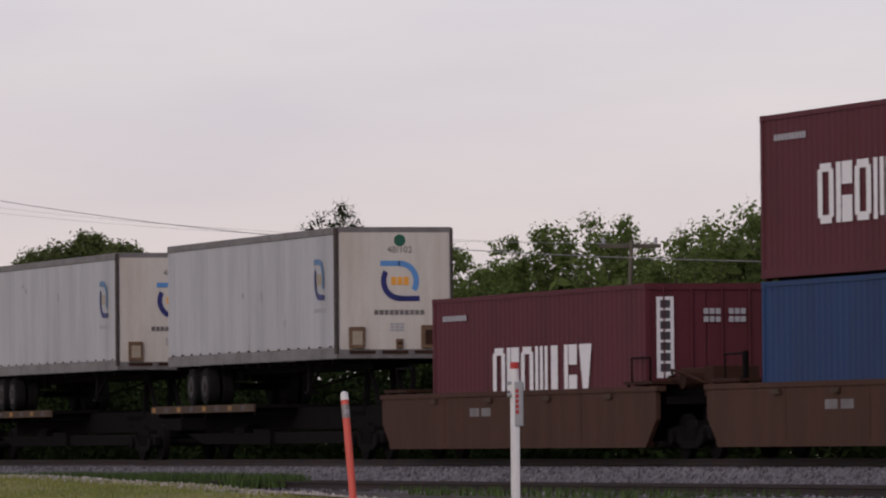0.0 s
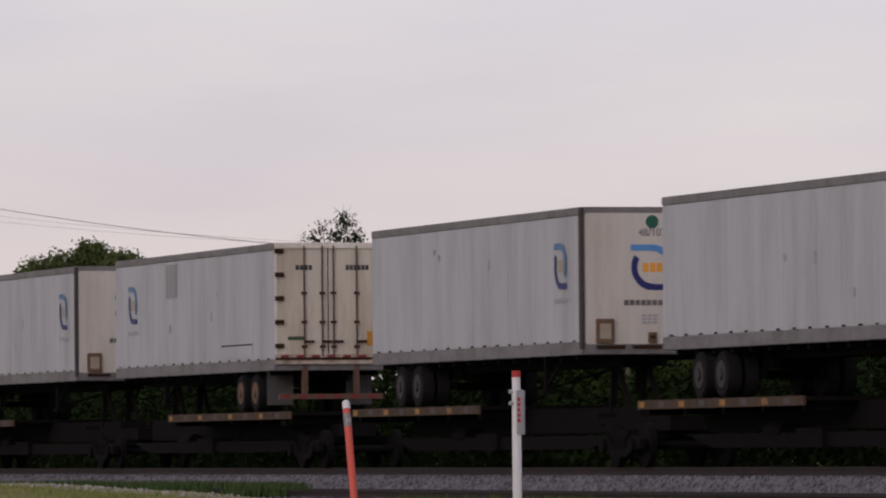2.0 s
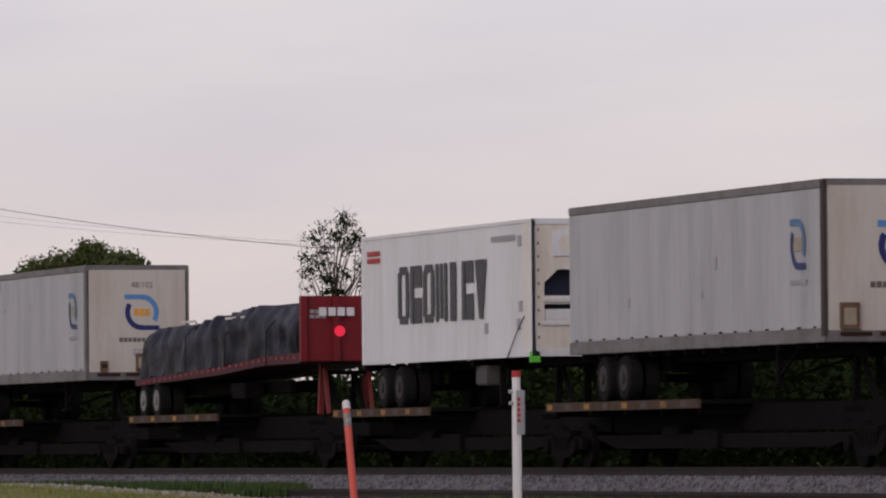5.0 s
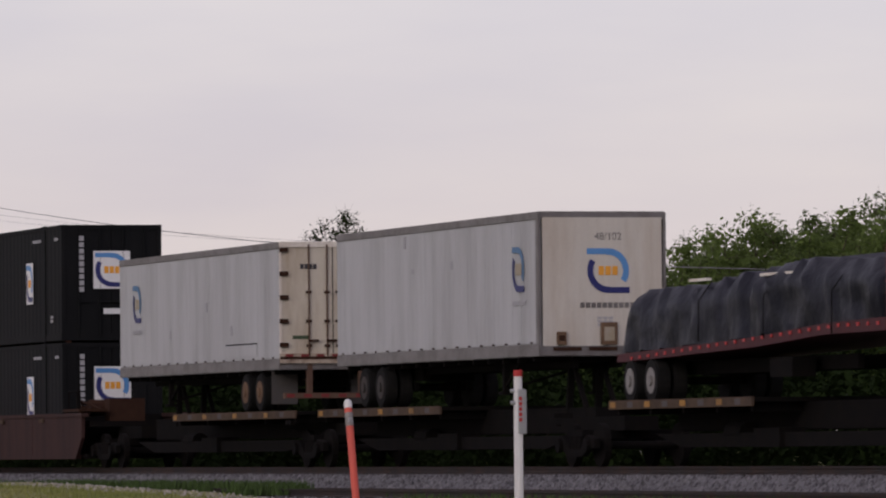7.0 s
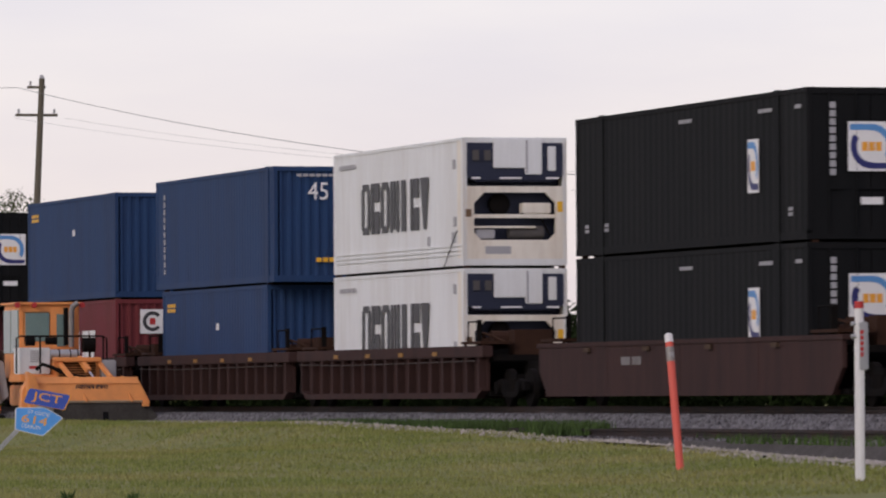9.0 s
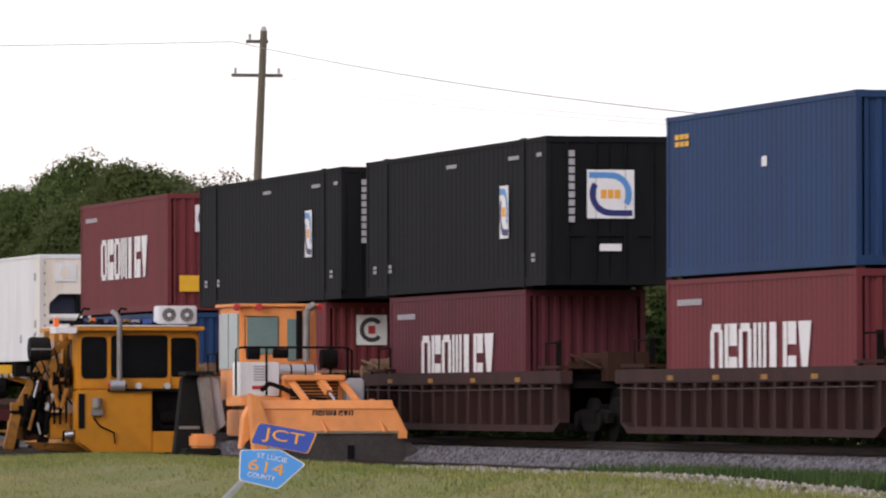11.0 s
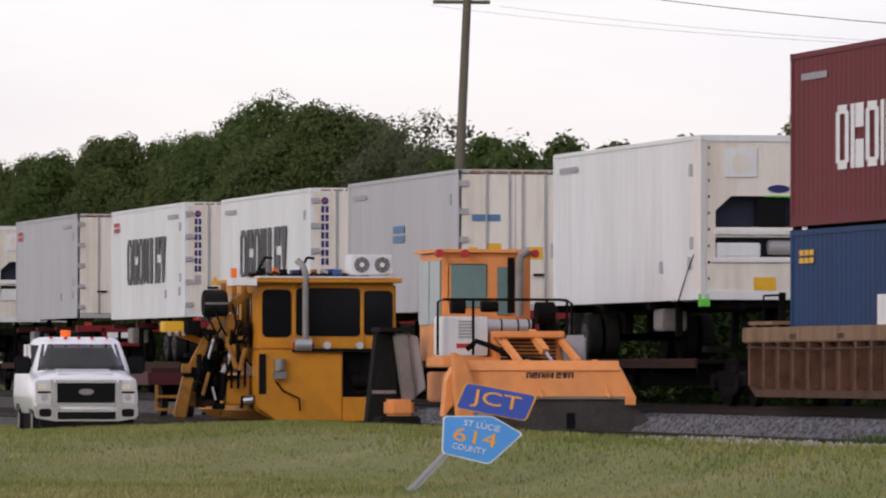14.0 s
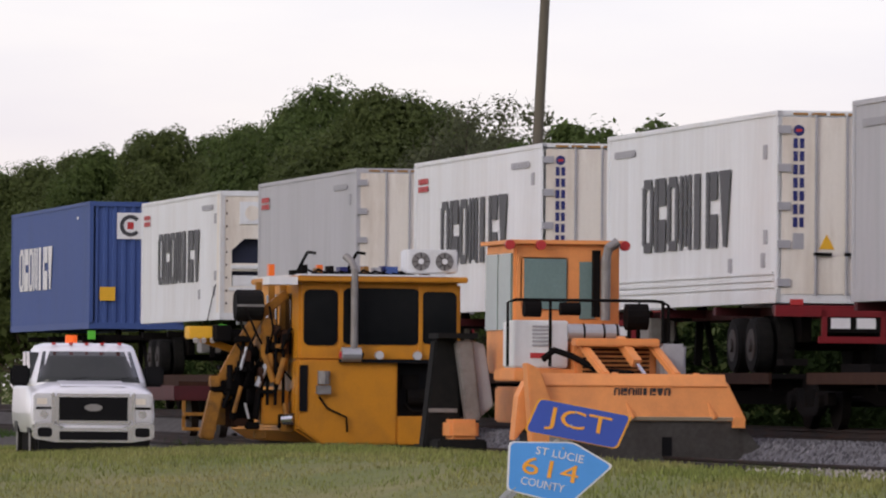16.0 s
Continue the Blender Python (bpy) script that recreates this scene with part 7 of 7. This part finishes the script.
        Shape().beam((-1.75, y - 0.1 * s, 1.4), (-1.75, 0.88 * s, 1.36), 0.04, 0.05).done("mirror_arm", M_GRILLE, m)
    for k in (-0.55, -0.26, 0.0, 0.26, 0.55):
        Shape().box(-2.0, -1.92, k - 0.03, k + 0.03, 1.97, 2.01).done("roof_lamp", M_REDMARK, t)
    Shape().rod((-2.9, -0.2, 1.98), (-2.9, -0.2, 2.14), 0.1, 12).done("beacon", mat("beacon_orange", (0.9, 0.14, 0.02), 0.3, emit=0.25), t, "orange roof beacon")
    for x in (-1.0, -5.1):
        for y, s in ((-0.98, -1), (0.98, 1)):
            w = Shape().rod((x, y, 0.41), (x, y - 0.26 * s, 0.41), 0.41, 22).done("wheel", M_TYRE, t, bevel=0.03)
            Shape().rod((x, y + 0.01 * s, 0.41), (x, y - 0.03 * s, 0.41), 0.24, 18).done("rim", M_HUB, w)
    Shape().box(-6.0, -0.1, -0.92, 0.92, 0.2, 0.6).done("underbody", M_IRON, t)
    Shape().box(-0.08, 0.12, -0.9, 0.9, 0.22, 0.40).done("air_dam", M_GRILLE, t, bevel=0.02)
    for x in (-1.0, -5.1):
        Shape().prism([(x - 0.56, 0.5), (x - 0.5, 0.85), (x - 0.25, 1.02), (x + 0.25, 1.02), (x + 0.5, 0.85), (x + 0.56, 0.5)], "y", -1.006, -0.9).done("wheel_arch", M_GRILLE, t)
    return t


pickup_truck()


# ---- road sign, leaning ----
def road_sign():
    base, size = Vector((-155.0, 30.57, -0.15)), 1.38
    gz = lawn_z(-155, 29.5)
    t = empty("road_sign", pose(-155.05, 29.4, gz), "leaning junction sign of two blue plates on a steel post", "road sign")
    back = t.matrix_world.inverted()
    face = pose(0, 0, 0, 0, 0, -12)          # the plates look along the road, a little aside
    F4 = Matrix.Translation(base) @ face @ END @ Matrix.Scale(size, 4)
    pent = [(-0.356, 0.215), (0.10, 0.215), (0.385, 0.05), (0.07, -0.232), (-0.37, -0.128)]

    def plate(name, pts, z0, z1, material, parent, label="", r=0.03):
        n, out = len(pts), []
        for i in range(n):
            p, a, b = Vector(pts[i]), Vector(pts[i - 1]), Vector(pts[(i + 1) % n])
            u, v = (a - p).normalized(), (b - p).normalized()
            out += [p + u * r, p + (u + v) * r * 0.28, p + v * r]
        m = len(out)
        s = Shape()
        s.add([back @ (F4 @ Vector((q.x, q.y, z0))) for q in out] + [back @ (F4 @ Vector((q.x, q.y, z1))) for q in out],
              [tuple(range(m - 1, -1, -1)), tuple(range(m, 2 * m))] + [(i, (i + 1) % m, m + (i + 1) % m, m + i) for i in range(m)])
        return s.done(name, material, parent, label)

    def inset(pts, k):
        c = sum((Vector(p) for p in pts), Vector((0, 0))) / len(pts)
        return [c + (Vector(p) - c) * k for p in pts]

    p1 = plate("county_plate", pent, -0.004, 0.0, M_WHITE, t, "light blue five-sided county route plate")
    plate("plate_face", inset(pent, 0.955), 0.0, 0.003, M_SIGN_B, p1)
    tilt = pose(0, 0, 0, 0, 0, -11)
    for txt, w, h, x, y, m in (("ST LUCIE", 0.34, 0.055, 0.005, 0.125, M_WHITE), ("614", 0.40, 0.125, -0.06, 0.02, M_SIGN_Y), ("COUNTY", 0.31, 0.055, -0.115, -0.085, M_WHITE)):
        letters("sign_lettering", txt, w, h, back @ F4 @ Matrix.Translation((x, y, 0.006)) @ tilt, m, p1)
    jc, ang = Vector((0.13, 0.345)), radians(-10.5)
    def turn(x, y):
        return (jc.x + x * math.cos(ang) - y * math.sin(ang) + y * 0.25, jc.y + x * math.sin(ang) + y * math.cos(ang))
    rect = [turn(-0.335, 0.12), turn(0.335, 0.12), turn(0.335, -0.12), turn(-0.335, -0.12)]
    p2 = plate("junction_plate", rect, 0.012, 0.016, M_SIGN_Y, t, "deep blue plate with yellow lettering")
    plate("plate_face", inset(rect, 0.955), 0.016, 0.019, M_SIGN_D, p2)
    letters("sign_lettering", "JCT", 0.46, 0.165, back @ F4 @ Matrix.Translation((jc.x, jc.y, 0.022)) @ pose(0, 0, 0, 0, 0, -10.5), M_SIGN_Y, p2)
    for y in (0.17, 0.33, -0.1, 0.42):
        q = F4 @ Vector((0.02 + (y - 0.15) * 0.35, y, 0.02))
        Shape().rod(back @ q, back @ (q + Vector((0.012, 0, 0))), 0.012, 8).done("bolt", M_GALV, t)
    post = Shape()
    top, foot = F4 @ Vector((0.2, 0.42, -0.06)), Vector((-155.2, 29.45, gz - 0.25))
    d = (top - foot)
    side = Vector((0, 1, 0))
    for k in (-0.04, 0.04):
        post.beam(back @ (foot + side * k), back @ (top + side * k), 0.024, 0.04)
    post.beam(back @ (foot + Vector((-0.02, 0, 0))), back @ (top + Vector((-0.02, 0, 0))), 0.095, 0.01)
    post.done("post", M_GALV, t, "bent galvanised channel post")
    return t


road_sign()


# ---- marker posts before the siding ----
def marker_posts():
    x, y = -112.7, 32.0
    z = lawn_z(x, y)
    t = empty("marker_post", pose(x, y, z), "leaning orange-red marker post with a white cap", "post", "marker posts")
    foot, top = Vector((0.62, 0.0, -0.1)), Vector((0, 0, 1.30 - z))
    f = lambda k: foot + (top - foot) * k
    Shape().rod(f(0), f(0.80), 0.062, 16).done("shaft", M_POST_R, t, "faded orange-red shaft")
    Shape().rod(f(0.80), f(0.90), 0.066, 16).done("reflective_band", M_HUB, t, "silver reflective band")
    Shape().rod(f(0.90), f(0.93), 0.064, 16).rod(f(0.93), f(0.94), 0.06, 16).done("red_band", M_POST_R, t)
    Shape().rod(f(0.935), f(0.985), 0.066, 16).rod(f(0.985), f(1.0), 0.06, 16, 0.03).done("cap", M_POST_W, t, "white cap")
    bars("band_mark", 0.08, 0.12, Matrix.Translation(f(0.85) + Vector((0.068, 0, 0))) @ END, M_GREYMARK, t, 1, 3)
    x, y = -103.15, 32.0
    z = lawn_z(x, y)
    t = empty("marker_post", pose(x, y, z), "white flat marker post with a red tip and steel plate", "post", "marker posts")
    T = 1.66 - z
    Shape().prism([(-0.085, -0.05), (0.085, -0.05), (0.1, 0), (0.085, 0.05), (-0.085, 0.05), (-0.1, 0)], "z", -0.1, T - 0.35).done("shaft", M_POST_W, t, "white shaft", bevel=0.01)
    Shape().rod((0, 0, T - 0.4), (0, 0, T - 0.09), 0.065, 14).done("neck", M_POST_W, t)
    Shape().rod((0, 0, T - 0.1), (0, 0, T), 0.068, 14).done("red_tip", M_REDMARK, t, "dark red tip")
    pl = Shape().box(-0.03, 0.12, -0.03, 0.09, T - 0.98, T - 0.3).box(0.03, 0.05, 0.09, 0.13, T - 0.98, T - 0.3).done("side_plate", M_GALV, t, "dull steel plate", bevel=0.01)
    bars("small_print", 0.06, 0.4, on_end(0.122, 0.0, T - 0.6), M_REDMARK, pl, 5, 1)
    for k in (0.32, 0.5):
        Shape().rod((0, -0.12, T - k), (0, 0.1, T - k), 0.03, 8).done("bracket", M_GALV, t)


marker_posts()

# ---- the line of poles and its wires ----
POLES = [(-236.0, 46.98, 10.9, True), (-158.2, 52.0, 5.2, False)]


def utility_pole(x, y, height, tall):
    t = empty("utility_pole", pose(x, y, -0.4), "weathered wooden utility pole with crossarms", "utility pole", "utility poles")
    h = height + 0.4
    Shape().rod((0.0, -0.3, 0), (0.25 if tall else 0, 0.15 if tall else 0, h), 0.14 if tall else 0.07, 14, 0.095 if tall else 0.05).done("shaft", M_POLE, t, "grey-brown wooden shaft")
    dx = 0.22 if tall else 0
    for z, w in (((h - 0.28, 0.30), (h - 1.2, 0.70)) if tall else ((h - 0.15, 0.75),)):
        arm = Shape().box(dx - 0.22, dx - 0.1, -w, w, z - 0.045, z + 0.045).done("crossarm", M_POLE, t)
        for y2 in (-w + 0.1, w - 0.1):
            Shape().rod((dx - 0.16, y2, z + 0.06), (dx - 0.16, y2, z + 0.2), 0.04, 8).done("insulator", M_GREYMARK, arm)
    if tall:
        Shape().rod((dx, 0.15, h), (dx, 0.15, h + 0.12), 0.09, 10, 0.05).done("pole_cap", M_GREYMARK, t)
    return t


for p in POLES:
    utility_pole(*p)


def wire(a, b, sag, r=0.017):
    s = Shape()
    a, b = Vector(a), Vector(b)
    n = 24
    pts = []
    for i in range(n + 1):
        u = i / n
        p = a.lerp(b, u)
        p.z -= sag * 4 * u * (1 - u)
        pts.append(p)
    s.tube(pts, r, 5)
    return tagged(s.done("overhead_wire", M_WIRE), "thin grey sagging overhead wire", "wire", "overhead wires")


wire((-235.8, 46.3, 10.6), (-120, 47.0, 3.6), 1.0, 0.010)
wire((-235.8, 46.2, 9.6), (-158.2, 51.4, 5.1), 0.5, 0.004)
wire((-235.8, 47.9, 9.6), (-158.2, 52.6, 5.1), 0.5, 0.004)
wire((-235.8, 46.3, 10.6), (-246, 2.0, 11.6), 0.5, 0.010)
for wx, wy, wr, ws in ((-102.0, 20.2, 0.12, 1), (-101.0, 20.9, 0.12, 2), (-150.0, 37.2, 0.22, 3)):
    weed_clump(wx, wy, ground_z(wx, wy) if wy < 36 else SZ - 0.2, wr, 26, ws)

# ---- what moves ----
# seconds and metres that the train has gone by then
RUN = [(0.0, 0.00), (2.0, 36.80), (4.0, 73.59), (6.3, 115.91), (7.3, 134.31), (8.2, 149.20), (9.0, 166.14), (9.6, 178.52), (10.0, 186.40), (12.5, 229.01), (13.5, 246.36), (14.5, 263.28), (15.2, 275.58), (16.0, 289.99)]


def motions():
    for ob, q in TRAIN:
        walk(ob, [(t, pose(q + s, TY, RZ)) for t, s in RUN])


motions()
